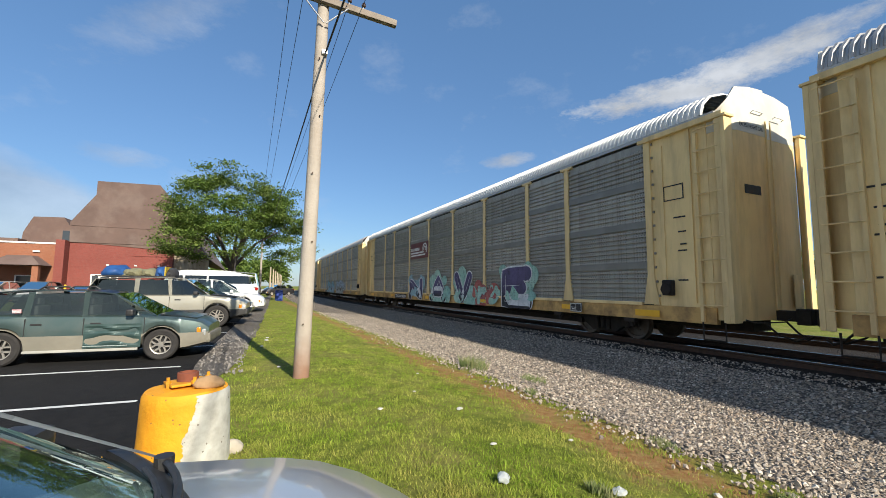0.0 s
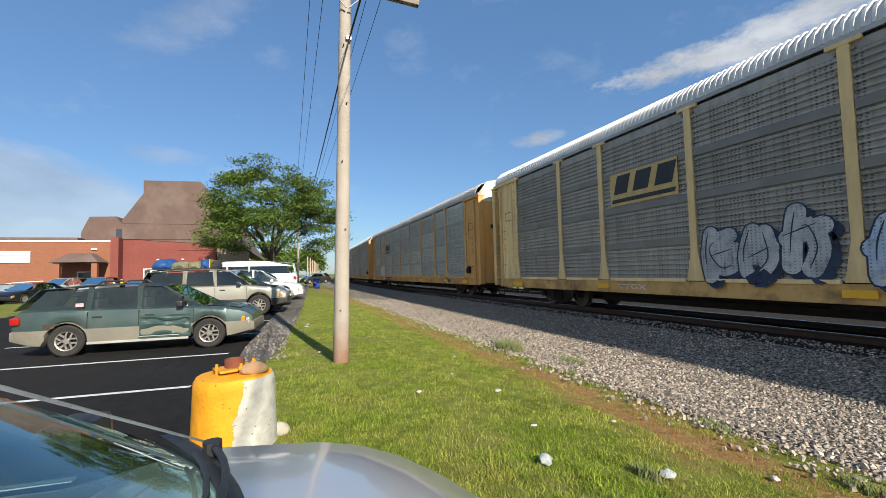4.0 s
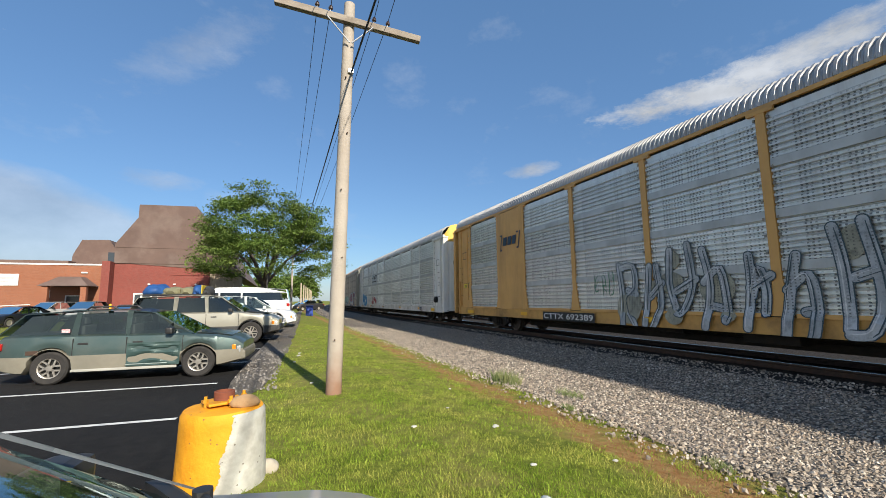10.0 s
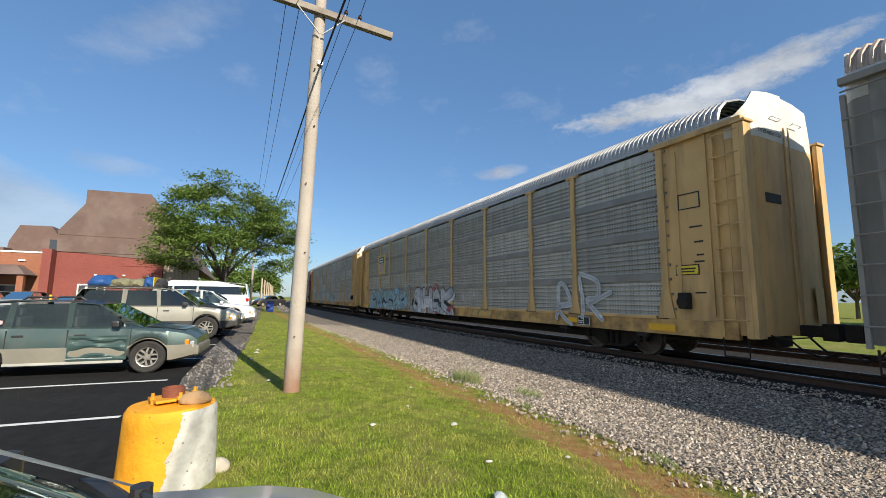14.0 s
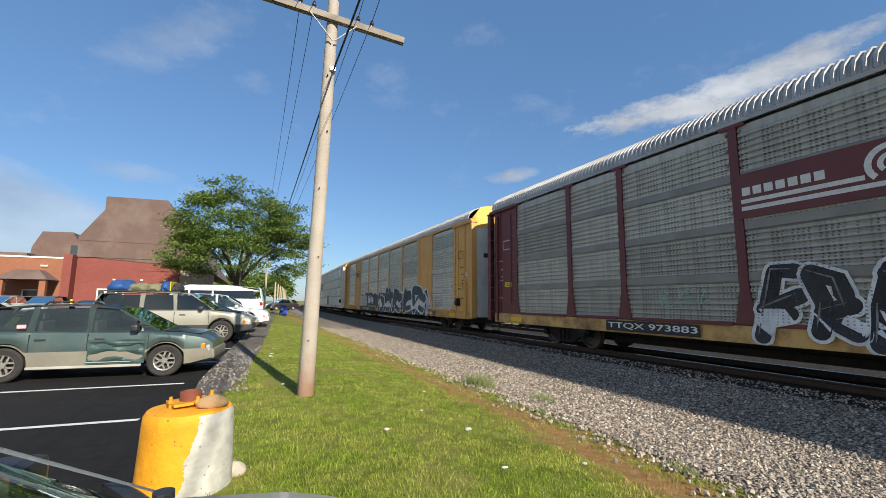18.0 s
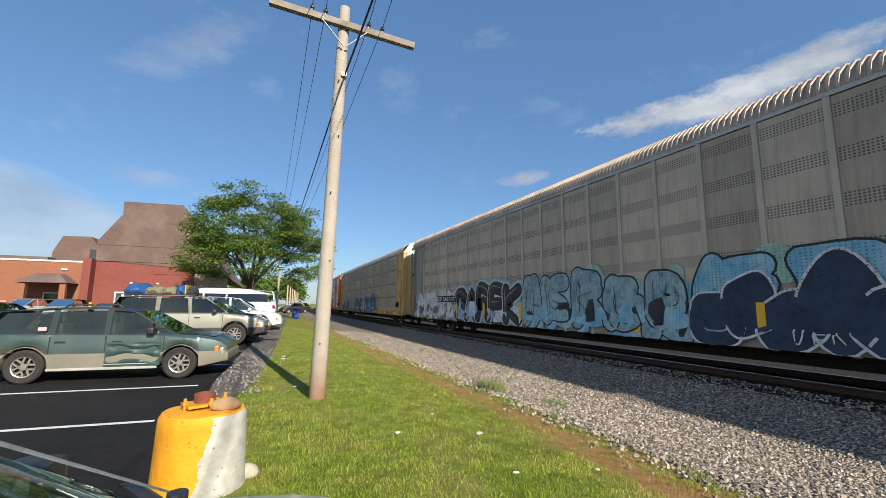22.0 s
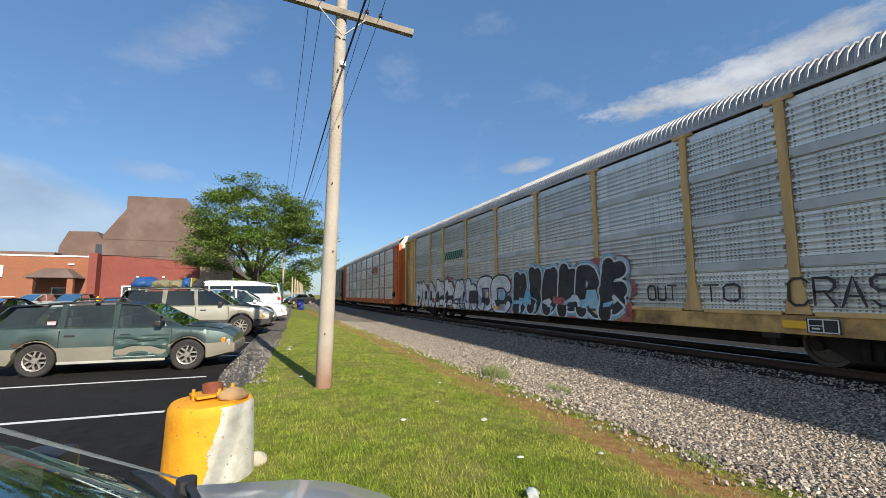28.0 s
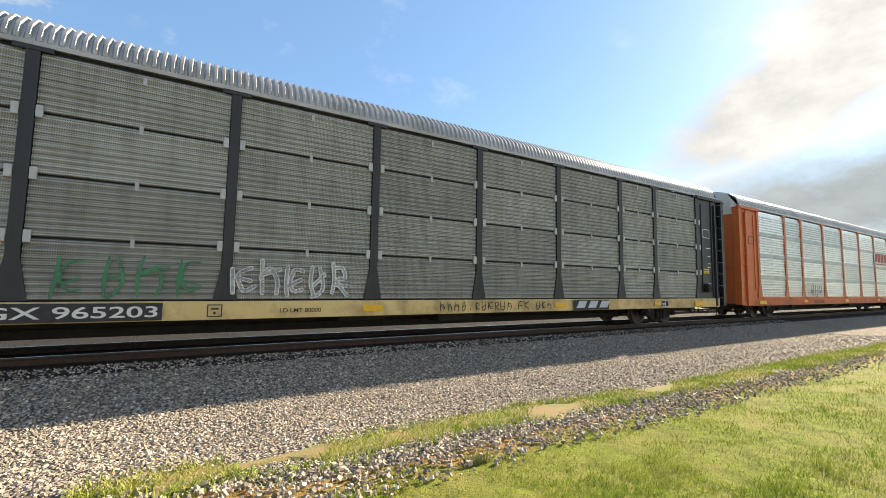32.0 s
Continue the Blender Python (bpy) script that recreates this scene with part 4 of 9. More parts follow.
def build_buildings():
    red = brick_wall_mat("red_brick", (0.25, 0.058, 0.045), (0.20, 0.045, 0.036), (0.22, 0.10, 0.08))
    orange = brick_wall_mat("orange_brick", (0.31, 0.112, 0.055), (0.25, 0.088, 0.044), (0.28, 0.16, 0.11))
    shingle = mat("brown_roof_membrane", (0.150, 0.100, 0.084), (0.115, 0.077, 0.066), 0.5, rough=0.9, bump=0.3, bscale=4, dirt=(0.24, 0.19, 0.165), dscale=0.35, dirt_amt=0.5)
    white = mat("white_trim_paint", (0.78, 0.77, 0.74), (0.68, 0.67, 0.64), 3, rough=0.5)
    beige = mat("cream_corrugated_siding", (0.50, 0.41, 0.30), (0.43, 0.35, 0.26), 0.8, rough=0.7)
    pane = glass("window_glass", (0.05, 0.06, 0.07), 0.0)
    main = thing("gambrel_hall", "tall brown roofed hall over a red brick ground storey", "building")
    x0, x1, y0, y1, zw = -15.9, -7.3, 52.0, 92.0, 5.75
    part("wall", boxes((x0, y0, -0.1, x1, y1, zw)), red, main, "red brick wall")
    # steep roof: shoulders lean in to a flat narrow ridge
    prof = [(x0 - 0.05, zw), (x0 - 0.1, 7.7), (x0 + 1.75, 10.6), (x0 + 1.75, 12.0), (x1 - 1.55, 12.15), (x1 + 0.9, 8.3), (x1 + 3.4, 4.4), (x1 + 0.05, zw - 0.6)]
    bm = bmesh.new()
    rings = [[bm.verts.new((x, y, z)) for x, z in prof] for y in (y0 - 0.06, y1)]
    for i in range(len(prof)):
        j = (i + 1) % len(prof)
        bm.faces.new((rings[0][i], rings[0][j], rings[1][j], rings[1][i]))
    bm.faces.new(rings[0][::-1]), bm.faces.new(rings[1])
    bmesh.ops.recalc_face_normals(bm, faces=bm.faces)
    part("roof", bm, shingle, main, "brown weathered roof cladding")
    part("roof_seam", boxes((x0 - 0.02, y0 - 0.10, 7.35, x1 + 1.2, y0 - 0.05, 7.42)), shingle, main)
    part("string_course", boxes((x0 + 5, y0 - 0.05, 4.5, x1 - 0.1, y0 + 0.02, 4.58)), red, main)
    part("coping", boxes((x0 - 0.1, y0 - 0.12, zw - 0.06, x1 + 0.1, y0 - 0.065, zw + 0.06)), shingle, main)
    door = part("door", boxes((-14.1, y0 - 0.05, 0, -11.9, y0 + 0.02, 2.6)), white, main, "white framed glazed entrance door")
    for a, b_, z0, z1 in ((-13.98, -13.5, 0.15, 2.45), (-13.3, -12.6, 1.0, 2.35), (-12.45, -12.0, 0.15, 2.45)):
        part("pane", boxes((a, y0 - 0.06, z0, b_, y0 - 0.052, z1)), pane, door)
    for x in (-12.9, -10.6, -8.6):
        part("wall_lamp", boxes((x, y0 - 0.14, 3.45, x + 0.22, y0, 3.6), bev=0.02), white, main)
    bm = bmesh.new()
    for i in range(16):
        box(bm, x1 + 0.02, y0 + 1.2 + i * 1.6, 0.3, x1 + (0.16 if i % 2 else 0.1), y0 + 1.2 + i * 1.6 + 1.5, 4.7)
    part("side_cladding", bm, beige, main, "cream vertical side cladding")
    bm = flat_poly([(x1 + 0.02, y0 + 0.6, 0), (x1 + 3.3, y0 + 0.6, 0), (x1 + 3.3, y0 + 0.6, 4.3), (x1 + 0.02, y0 + 0.6, 5.3)], 0.1)
    part("gable_wall", bm, beige, main, "cream clad end wall under the eave")
    for i in range(9):
        part("batten", boxes((x1 + 0.2 + i * 0.36, y0 + 0.44, 0.1, x1 + 0.27 + i * 0.36, y0 + 0.6, 4.9 - i * 0.1)), beige, main)
    part("lean_to", boxes((x1 + 0.2, y0 + 3, 0, x1 + 2.6, y1 - 8, 3.0)), beige, main, "cream clad lean-to")
    wing = thing("brick_wing", "low orange brick wing with a flat roof and entrance porch", "building")
    part("wall", boxes((-60, 51.0, -0.1, -16.6, 80, 5.35)), orange, wing)
    part("corner_wall", boxes((-16.59, 50.8, -0.1, -15.92, 60, 5.8)), red, wing, "dark red brick corner wall")
    part("coping", boxes((-60, 50.93, 5.351, -16.6, 51.3, 5.5)), white, wing)
    part("upper_storey", boxes((-31, 62, 5.36, -23.5, 78, 6.7)), shingle, wing)
    bm = bmesh.new()
    rings = [[bm.verts.new((x, y, z)) for x, z in ((-24.1, 5.36), (-23.9, 7.6), (-23.1, 9.5), (-20.3, 9.6), (-19.5, 8.3), (-19.4, 5.36))] for y in (64, 78)]
    for i in range(5):
        bm.faces.new((rings[0][i], rings[0][i + 1], rings[1][i + 1], rings[1][i]))
    bm.faces.new(rings[0][::-1]), bm.faces.new(rings[1])
    bmesh.ops.recalc_face_normals(bm, faces=bm.faces)
    part("roof_lantern", bm, shingle, wing)
    part("louvre", boxes((-20.3, 63.9, 6.4, -19.6, 63.98, 8.0)), pane, wing)
    porch = part("porch_roof", bmesh.new(), shingle, wing, "brown hipped porch roof")
    bm = bmesh.new()
    a = [bm.verts.new(p) for p in ((-20.5, 48.4, 3.25), (-16.75, 48.4, 3.25), (-16.75, 50.99, 3.25), (-20.5, 50.99, 3.25))]
    b_ = [bm.verts.new(p) for p in ((-19.4, 49.6, 4.15), (-17.8, 49.6, 4.15), (-17.8, 50.99, 4.15), (-19.4, 50.99, 4.15))]
    for i in range(4):
        bm.faces.new((a[i], a[(i + 1) % 4], b_[(i + 1) % 4], b_[i]))
    bm.faces.new(b_), bm.faces.new(a[::-1])
    bm.to_mesh(porch.data), bm.free()
    for x in (-20.2, -17.35):
        part("porch_pier", boxes((x, 48.6, 0, x + 0.45, 49.05, 3.24)), orange, wing)
    d = part("door", boxes((-19.2, 50.93, 0, -18.1, 50.99, 2.3)), pane, wing, "dark glazed door")
    part("door_frame", boxes((-19.3, 50.9, 0, -19.21, 50.98, 2.4), (-18.09, 50.9, 0, -18.0, 50.98, 2.4), (-19.3, 50.9, 2.31, -18.0, 50.98, 2.4)), white, d)
    part("wall_lamp", boxes((-18.2, 50.85, 4.55, -17.7, 50.99, 4.7), bev=0.02), white, wing)
    part("notice", boxes((-20.95, 50.97, 2.2, -20.5, 50.99, 2.9)), white, wing)
    part("hand_rail", line_tube([(-30, 48.0, 0.9), (-22, 48.0, 1.5), (-20.6, 48.0, 1.55)], 0.04), white, wing)
    sign = part("sign_board", boxes((-25.9, 50.9, 3.35, -22.9, 50.99, 4.45), bev=0.02), white, wing, "white sign board with faint grey lettering")
    grey = mat("faded_lettering", (0.45, 0.42, 0.45), (0.5, 0.47, 0.48), 5)
    part("letter_bar", boxes((-25.1, 50.885, 3.98, -23.2, 50.898, 4.14)), grey, sign)
    part("letter_bar", boxes((-25.1, 50.885, 3.66, -23.6, 50.898, 3.76)), grey, sign)
    part("emblem", boxes((-25.7, 50.885, 3.7, -25.3, 50.898, 4.1)), mat("faded_pink", (0.6, 0.3, 0.32)), sign)
    for x in (-14.6, -12.6, -16.2):
        post = thing("yellow_bollard", "yellow steel guard post before the entrance", "bollard", pose(x, 47.5, 0), "guard posts at the entrance")
        smooth(part("shaft", lathe([(0.1, 0), (0.1, 1.45), (0.07, 1.52), (0.01, 1.54)], 14), mat("guard_post_yellow", (0.75, 0.48, 0.02), (0.65, 0.4, 0.02), 4), post))
    house = thing("white_house", "small white house far beyond the tracks", "house")
    part("wall", boxes((120, -28, -0.5, 130, -18, 4)), white, house)
    bm = bmesh.new()
    v = [bm.verts.new(p) for p in ((119.5, -28.5, 4), (130.5, -28.5, 4), (130.5, -17.5, 4), (119.5, -17.5, 4), (119.5, -23, 7), (130.5, -23, 7))]
    for q in ((0, 1, 5, 4), (2, 3, 4, 5), (1, 2, 5), (3, 0, 4), (0, 3, 2, 1)):
        bm.faces.new([v[i] for i in q])
    part("roof", bm, shingle, house)


# ---- trees ----
def build_tree(name, x, y, height, radius, label, seed, leaf, leaves=9000, flat=0.55, trunk_r=0.3, shape=None, leaf_size=(0.16, 0.34), group="", spread=0.34, sprays=60):
    """A forked trunk, spreading limbs, and layered leafy sprays at their ends."""
    rng = np.random.default_rng(seed)
    bark = mat("grey_bark", (0.13, 0.10, 0.075), (0.08, 0.06, 0.05), 5, rough=0.95, bump=0.6, bscale=15)
    tree = thing(name, label, "tree", pose(x, y, land(x, y) - 0.05), group)
    bm = bmesh.new()
    clumps = []
    fork = height * 0.22
    tube(bm, (0, 0, 0), (0.1, 0, fork), trunk_r, trunk_r * 0.75, 10)
    for i in range(9):
        a = i * 2.4 + rng.uniform(-0.3, 0.3)
        reach = radius * rng.uniform(0.45, 0.8)
        up = height * rng.uniform(0.45, 0.8)
        p0 = Vector((0.1, 0, fork))
        p1 = Vector((math.cos(a) * reach * 0.45, math.sin(a) * reach * 0.45, fork + (up - fork) * 0.6))
        p2 = Vector((math.cos(a) * reach, math.sin(a) * reach, up))
        tube(bm, p0, p1, trunk_r * 0.5, trunk_r * 0.3, 7)
        tube(bm, p1, p2, trunk_r * 0.3, trunk_r * 0.12, 6)
        for k in range(6):
            q0 = p1.lerp(p2, rng.uniform(0.1, 1.0))
            b = a + rng.uniform(-1.2, 1.2)
            r = radius * rng.uniform(0.2, 0.42)
            q1 = q0 + Vector((math.cos(b) * r, math.sin(b) * r, height * rng.uniform(-0.06, 0.16)))
            tube(bm, q0, q1, trunk_r * 0.11, trunk_r * 0.04, 5)
            clumps += [q1, q0.lerp(q1, 0.6)]
    smooth(part("trunk", bm, bark, tree), 60)
    verts, faces = [], []
    want = leaves
    # extra sprays fill an uneven dome
    for _ in range(sprays):
        a, el = rng.uniform(0, 6.28), math.asin(rng.uniform(-0.25, 0.98))
        k = rng.uniform(0.75, 1.0) * (1 + 0.18 * noise.noise((math.cos(a) * 1.5, math.sin(a) * 1.5, el * 2 + seed)))
        c = Vector((math.cos(a) * math.cos(el) * radius * k, math.sin(a) * math.cos(el) * radius * k, height * 0.42 + math.sin(el) * height * 0.56 * k))
        clumps.append(c)
    if shape:
        clumps = [c for c in clumps if shape(c)]
    for _ in range(want):
        c = clumps[rng.integers(len(clumps))]
        d = rng.normal(0, 1, 3) * np.array([0.42, 0.42, 0.42 * flat]) * radius * spread
        p = Vector((c.x + d[0], c.y + d[1], c.z + d[2]))
        s, w = rng.uniform(*leaf_size), rng.uniform(0.3, 0.55)
        m = Euler((rng.normal(0, 0.55), rng.normal(0, 0.55), rng.uniform(0, 6.28))).to_matrix()
        k = len(verts)
        for u, v in ((-1, 0), (0, -w), (1, 0), (0, w)):
            q = m @ Vector((u * s, v * s, 0.12 * s * (1 - abs(u))))
            verts.append((p.x + q.x, p.y + q.y, p.z + q.z))
        faces.append((k, k + 1, k + 2, k + 3))
    me = bpy.data.meshes.new("crown")
    me.from_pydata(verts, [], faces)
    part("crown", me, leaf, tree)
    return tree


def build_trees():
    leaf = blade_mat("tree_leaf", (0.07, 0.135, 0.026), (0.19, 0.27, 0.06), (0.24, 0.29, 0.09), 0.35)
    build_tree("silk_tree", -1.5, 42.0, 12.4, 6.3, "broad spreading green tree with feathery layered foliage", 4, leaf, 58000, 0.34, 0.34, leaf_size=(0.06, 0.17), spread=0.20, sprays=130)
    for i, (x, y, h, r) in enumerate(((6.0, 135, 10, 5), (1.5, 150, 12, 6), (-4, 120, 9, 4.5), (9, 180, 12, 6))):
        build_tree("verge_tree", x, y, h, r, "distant dense green tree along the verge", 20 + i, leaf, 3500, 0.6, 0.25, leaf_size=(0.35, 0.7), group="trees along the verge")
    for i, (x, y, h, r) in enumerate(((55, 8, 8, 4), (62, -2, 9, 5), (75, -14, 9, 5), (70, 24, 10, 5), (90, 45, 11, 6), (95, -50, 9, 5), (60, -60, 9, 5))):
        build_tree("far_tree", x, y, h, r, "distant dark green tree beyond the tracks", 40 + i, leaf, 3000, 0.7, 0.25, leaf_size=(0.35, 0.7), group="trees beyond the tracks")


build_ground()
build_lot()
build_tracks()
build_stones()
build_grass()
build_weeds()
build_bollard()
build_poles()
build_litter()
build_buildings()
build_trees()

# ---- the train of covered car carriers ----
BODY = 29.35
BAY_SETS = {"post": [3.0, 2.1, 3.06, 3.06, 3.06, 3.06, 3.06, 2.1, 3.0], "slat": [2.95, 2.05, 3.08, 3.08, 3.08, 3.08, 3.08, 2.05, 2.95]}
Z_SB, Z_ST, Z_TOP = 0.64, 1.0, 5.28       # above the rail
HALF_W = 1.55
DATA = {}


def shared(key, make, material):
    """Mesh data kept by key and material, so that alike parts share it."""
    k = (key, material.name)
    if k not in DATA:
        got = make()
        if isinstance(got, bmesh.types.BMesh):
            me = bpy.data.meshes.new(key)
            got.to_mesh(me), got.free()
        else:
            me = got
        me.materials.append(material)
        DATA[k] = me
    return DATA[k]


def roof_mesh():
    """Ribbed arched roof."""
    arc = [(-1.555, 5.385), (-1.55, 5.44), (-1.47, 5.64), (-1.22, 5.87), (-0.7, 6.04), (0, 6.10), (0.7, 6.04), (1.22, 5.87), (1.47, 5.64), (1.55, 5.44), (1.555, 5.385)]
    rows, n = [], 198
    step = (BODY - 0.55) / n
    for i in range(n):
        y = -BODY / 2 + 0.45 + i * step
        for k, out in ((0.0, 0.0), (0.2, 0.05), (0.55, 0.05), (0.75, 0.0)):
            rows.append([(x * (1 + out * 0.35), y + k * step, z + (out if z > 5.4 else 0)) for x, z in arc])
    return grid_mesh("roof", rows)


def slab_panel(w, h, ribs, depth=0.022, plain=0.0):
    """A steel side panel with level corrugations, in the near side's plane, centred on y, its foot at z 0."""
    rows = []
    for i in range(ribs):
        d = (h - plain) / ribs
        z = d * i
        rows += [(z, 0.0), (z + d * 0.18, depth), (z + d * 0.62, depth), (z + d * 0.8, 0.0)]
    rows.append((h, 0.0))
    pts = [[(-o, -w / 2, z), (-o, w / 2, z)] for z, o in rows]
    me = grid_mesh("panel", pts)
    bm = bmesh.new()
    bm.from_mesh(me)
    # return edges give the panel its thickness
    edge = [e for e in bm.edges if e.is_boundary]
    got = bmesh.ops.extrude_edge_only(bm, edges=edge)
    bmesh.ops.translate(bm, verts=[v for v in got["geom"] if isinstance(v, bmesh.types.BMVert)], vec=(0.03, 0, 0))
    bmesh.ops.recalc_face_normals(bm, faces=bm.faces)
    return bm


def post_mesh():
    """Side post with a flared foot and a small cap."""
    bm = bmesh.new()
    pts = [(-0.09, Z_TOP), (-0.09, Z_ST + 0.75), (-0.22, Z_ST + 0.02), (0.22, Z_ST + 0.02), (0.09, Z_ST + 0.75), (0.09, Z_TOP)]
    a = [bm.verts.new((-HALF_W - 0.045, y, z)) for y, z in pts]
    b = [bm.verts.new((-HALF_W + 0.05, y, z)) for y, z in pts]
    bm.faces.new(a)
    for i in range(6):
        bm.faces.new((a[i], b[i], b[(i + 1) % 6], a[(i + 1) % 6]))
    box(bm, -HALF_W - 0.055, -0.26, Z_TOP - 0.07, -HALF_W + 0.02, 0.26, Z_TOP + 0.01)
    bmesh.ops.recalc_face_normals(bm, faces=bm.faces)
    return bm


def thin_post_mesh():
    return boxes((-HALF_W - 0.05, -0.055, 0.62, -HALF_W + 0.05, 0.055, Z_TOP))


PLAN = [(0.035, 0.0), (0.6, 0.0), (1.15, 0.0), (1.34, 0.05), (1.45, 0.17), (1.49, 0.46)]
TOPS = [6.07, 6.04, 5.93, 5.62, 5.42, 5.26]


def end_leaf(side):
    """One leaf of the end door, hung at the -y end, below the painted top."""
    def make(z0=0.74, z1=4.92):
        rows = [[(side * x, y, z) for x, y in PLAN] for z in steps(z0, z1, 5)]
        bm = bmesh.new()
        bm.from_mesh(grid_mesh("leaf", rows))
        bmesh.ops.solidify(bm, geom=bm.faces[:], thickness=0.05)
        return bm
    return make


def end_cap(side):
    """Painted top of the end door, chamfered to the roof's outline."""
    def make():
        rows = [[(side * x, y, 4.925) for x, y in PLAN], [(side * x, y, 5.2) for x, y in PLAN], [(side * x, y + 0.02, t) for (x, y), t in zip(PLAN, TOPS)]]
        bm = bmesh.new()
        bm.from_mesh(grid_mesh("cap", rows))
        bmesh.ops.solidify(bm, geom=bm.faces[:], thickness=0.05)
        return bm
    return make


def ladder_mesh(top=5.0):
    def make():
        bm = bmesh.new()
        for y in (-0.27, 0.27):
            box(bm, -HALF_W - 0.09, y - 0.035, Z_SB + 0.05, -HALF_W - 0.0, y + 0.035, top)
        n = int((top - 0.9) / 0.5)
        for i in range(n + 1):
            z = Z_ST + 0.05 + i * 0.5
            tube(bm, (-HALF_W - 0.10, -0.29, z), (-HALF_W - 0.10, 0.29, z), 0.016, n=6)
        return bm
    return make


def end_fittings(s):
    """Small fittings of a door leaf: placard plate, grab handle, low hatch and centre bar."""
    return {
        "placard_plate": (lambda: boxes((min(s * 0.42, s * 1.02), -0.065, 3.52, max(s * 0.42, s * 1.02), -0.052, 3.72)), LETTER_BLACK),
        "grab_handle": (lambda: line_tube([(s * 0.25, -0.05, 5.42), (s * 0.25, -0.11, 5.45), (s * 0.62, -0.11, 5.45), (s * 0.62, -0.05, 5.42)], 0.012, 6), LETTER_WHITE),
        "hatch": (lambda: boxes((min(s * 0.7, s * 1.06), -0.062, 1.0, max(s * 0.7, s * 1.06), -0.05, 1.75), bev=0.004), None),
        "lock_rod": (lambda: line_tube([(s * 0.09, -0.07, 0.8), (s * 0.09, -0.07, 5.3)], 0.016, 6), None),
    }


def side_frame():
    """Cast truck side frame with springs."""
    bm = bmesh.new()
    for s in (-1, 1):
        x0 = s * 1.0
        pts = [(-1.12, 0.50), (-0.86, 0.62), (-0.45, 0.72), (0.45, 0.72), (0.86, 0.62), (1.12, 0.50), (1.08, 0.36), (0.80, 0.40), (0.42, 0.16), (-0.42, 0.16), (-0.80, 0.40), (-1.08, 0.36)]
        a = [bm.verts.new((x0 - 0.07, y, z)) for y, z in pts]
        b = [bm.verts.new((x0 + 0.07, y, z)) for y, z in pts]
        bm.faces.new(a), bm.faces.new(b[::-1])
        for i in range(len(pts)):
            j = (i + 1) % len(pts)
            bm.faces.new((a[i], b[i], b[j], a[j]))
        for y in (-0.2, 0, 0.2):
            tube(bm, (x0 - s * -0.10, y, 0.22), (x0 - s * -0.10, y, 0.55), 0.07, n=10)
        for y in (-0.89, 0.89):
            tube(bm, (x0, y, 0.42), (x0 + s * 0.17, y, 0.42), 0.1, n=12)
    box(bm, -1.0, -0.18, 0.45, 1.0, 0.18, 0.68)
    bmesh.ops.recalc_face_normals(bm, faces=bm.faces)
    return bm


def wheelset():
    """Two wheels on an axle, about its own middle."""
    bm = bmesh.new()
    for s in (-1, 1):
        prof = [(0.12, 0.09), (0.13, 0.02), (0.33, 0.01), (0.35, 0.05), (0.425, 0.05), (0.43, -0.06), (0.455, -0.075), (0.455, -0.1), (0.36, -0.09), (0.32, -0.04), (0.12, -0.03)]
        w = lathe([(r, s * (0.72 + h)) for r, h in prof], 28, "X")
        me = bpy.data.meshes.new("w")
        w.to_mesh(me), w.free()
        bm.from_mesh(me)
    tube(bm, (-0.75, 0, 0), (0.75, 0, 0), 0.08, n=10)
    for s in (-1, 1):
        for k in range(3):
            a = k * math.tau / 3
            tube(bm, (s * 0.735, 0.2 * math.cos(a), 0.2 * math.sin(a)), (s * 0.755, 0.2 * math.cos(a), 0.2 * math.sin(a)), 0.03, n=6)
    return bm


def coupler_mesh():
    bm = bmesh.new()
    box(bm, -0.11, -0.62, 0.72, 0.11, 0.4, 0.95, 0.02)
    box(bm, -0.2, -0.72, 0.66, 0.2, -0.45, 1.0, 0.03)
    for s in (-1, 1):
        pts = [(s * 0.45, 0.1, 0.75), (s * 0.4, -0.2, 0.45), (s * 0.25, -0.45, 0.32), (s * 0.1, -0.62, 0.42)]
        for a, b in zip(pts, pts[1:]):
            tube(bm, a, b, 0.022, n=6)
    return bm


STEEL_DARK = mat("grimy_underframe", (0.022, 0.018, 0.015), (0.014, 0.012, 0.011), 5, rough=0.9, bump=0.3, dirt=(0.05, 0.032, 0.022), dscale=3)
WHEEL_STEEL = mat("wheel_steel", (0.13, 0.11, 0.095), (0.09, 0.075, 0.065), 6, rough=0.6, metal=0.3, dirt=(0.11, 0.06, 0.035), dscale=6)
# near-black backing stands in for the interior's shade behind seams and door gaps
INNER = mat("dark_interior_backing", (0.02, 0.021, 0.023), (0.03, 0.03, 0.032), 3, rough=0.9)
REFLECT = mat("yellow_reflector", (0.85, 0.47, 0.02), (0.78, 0.42, 0.02), 6, rough=0.4)
PLAC_YELLOW = mat("placard_yellow", (0.80, 0.62, 0.03), (0.74, 0.56, 0.03), 6, rough=0.5)
LETTER_BLACK = mat("letter_black", (0.02, 0.02, 0.022), (0.035, 0.035, 0.035), 8, rough=0.7)
LETTER_WHITE = mat("letter_white", (0.72, 0.72, 0.70), (0.6, 0.6, 0.58), 8, rough=0.7)
GRIME = (0.07, 0.055, 0.045)
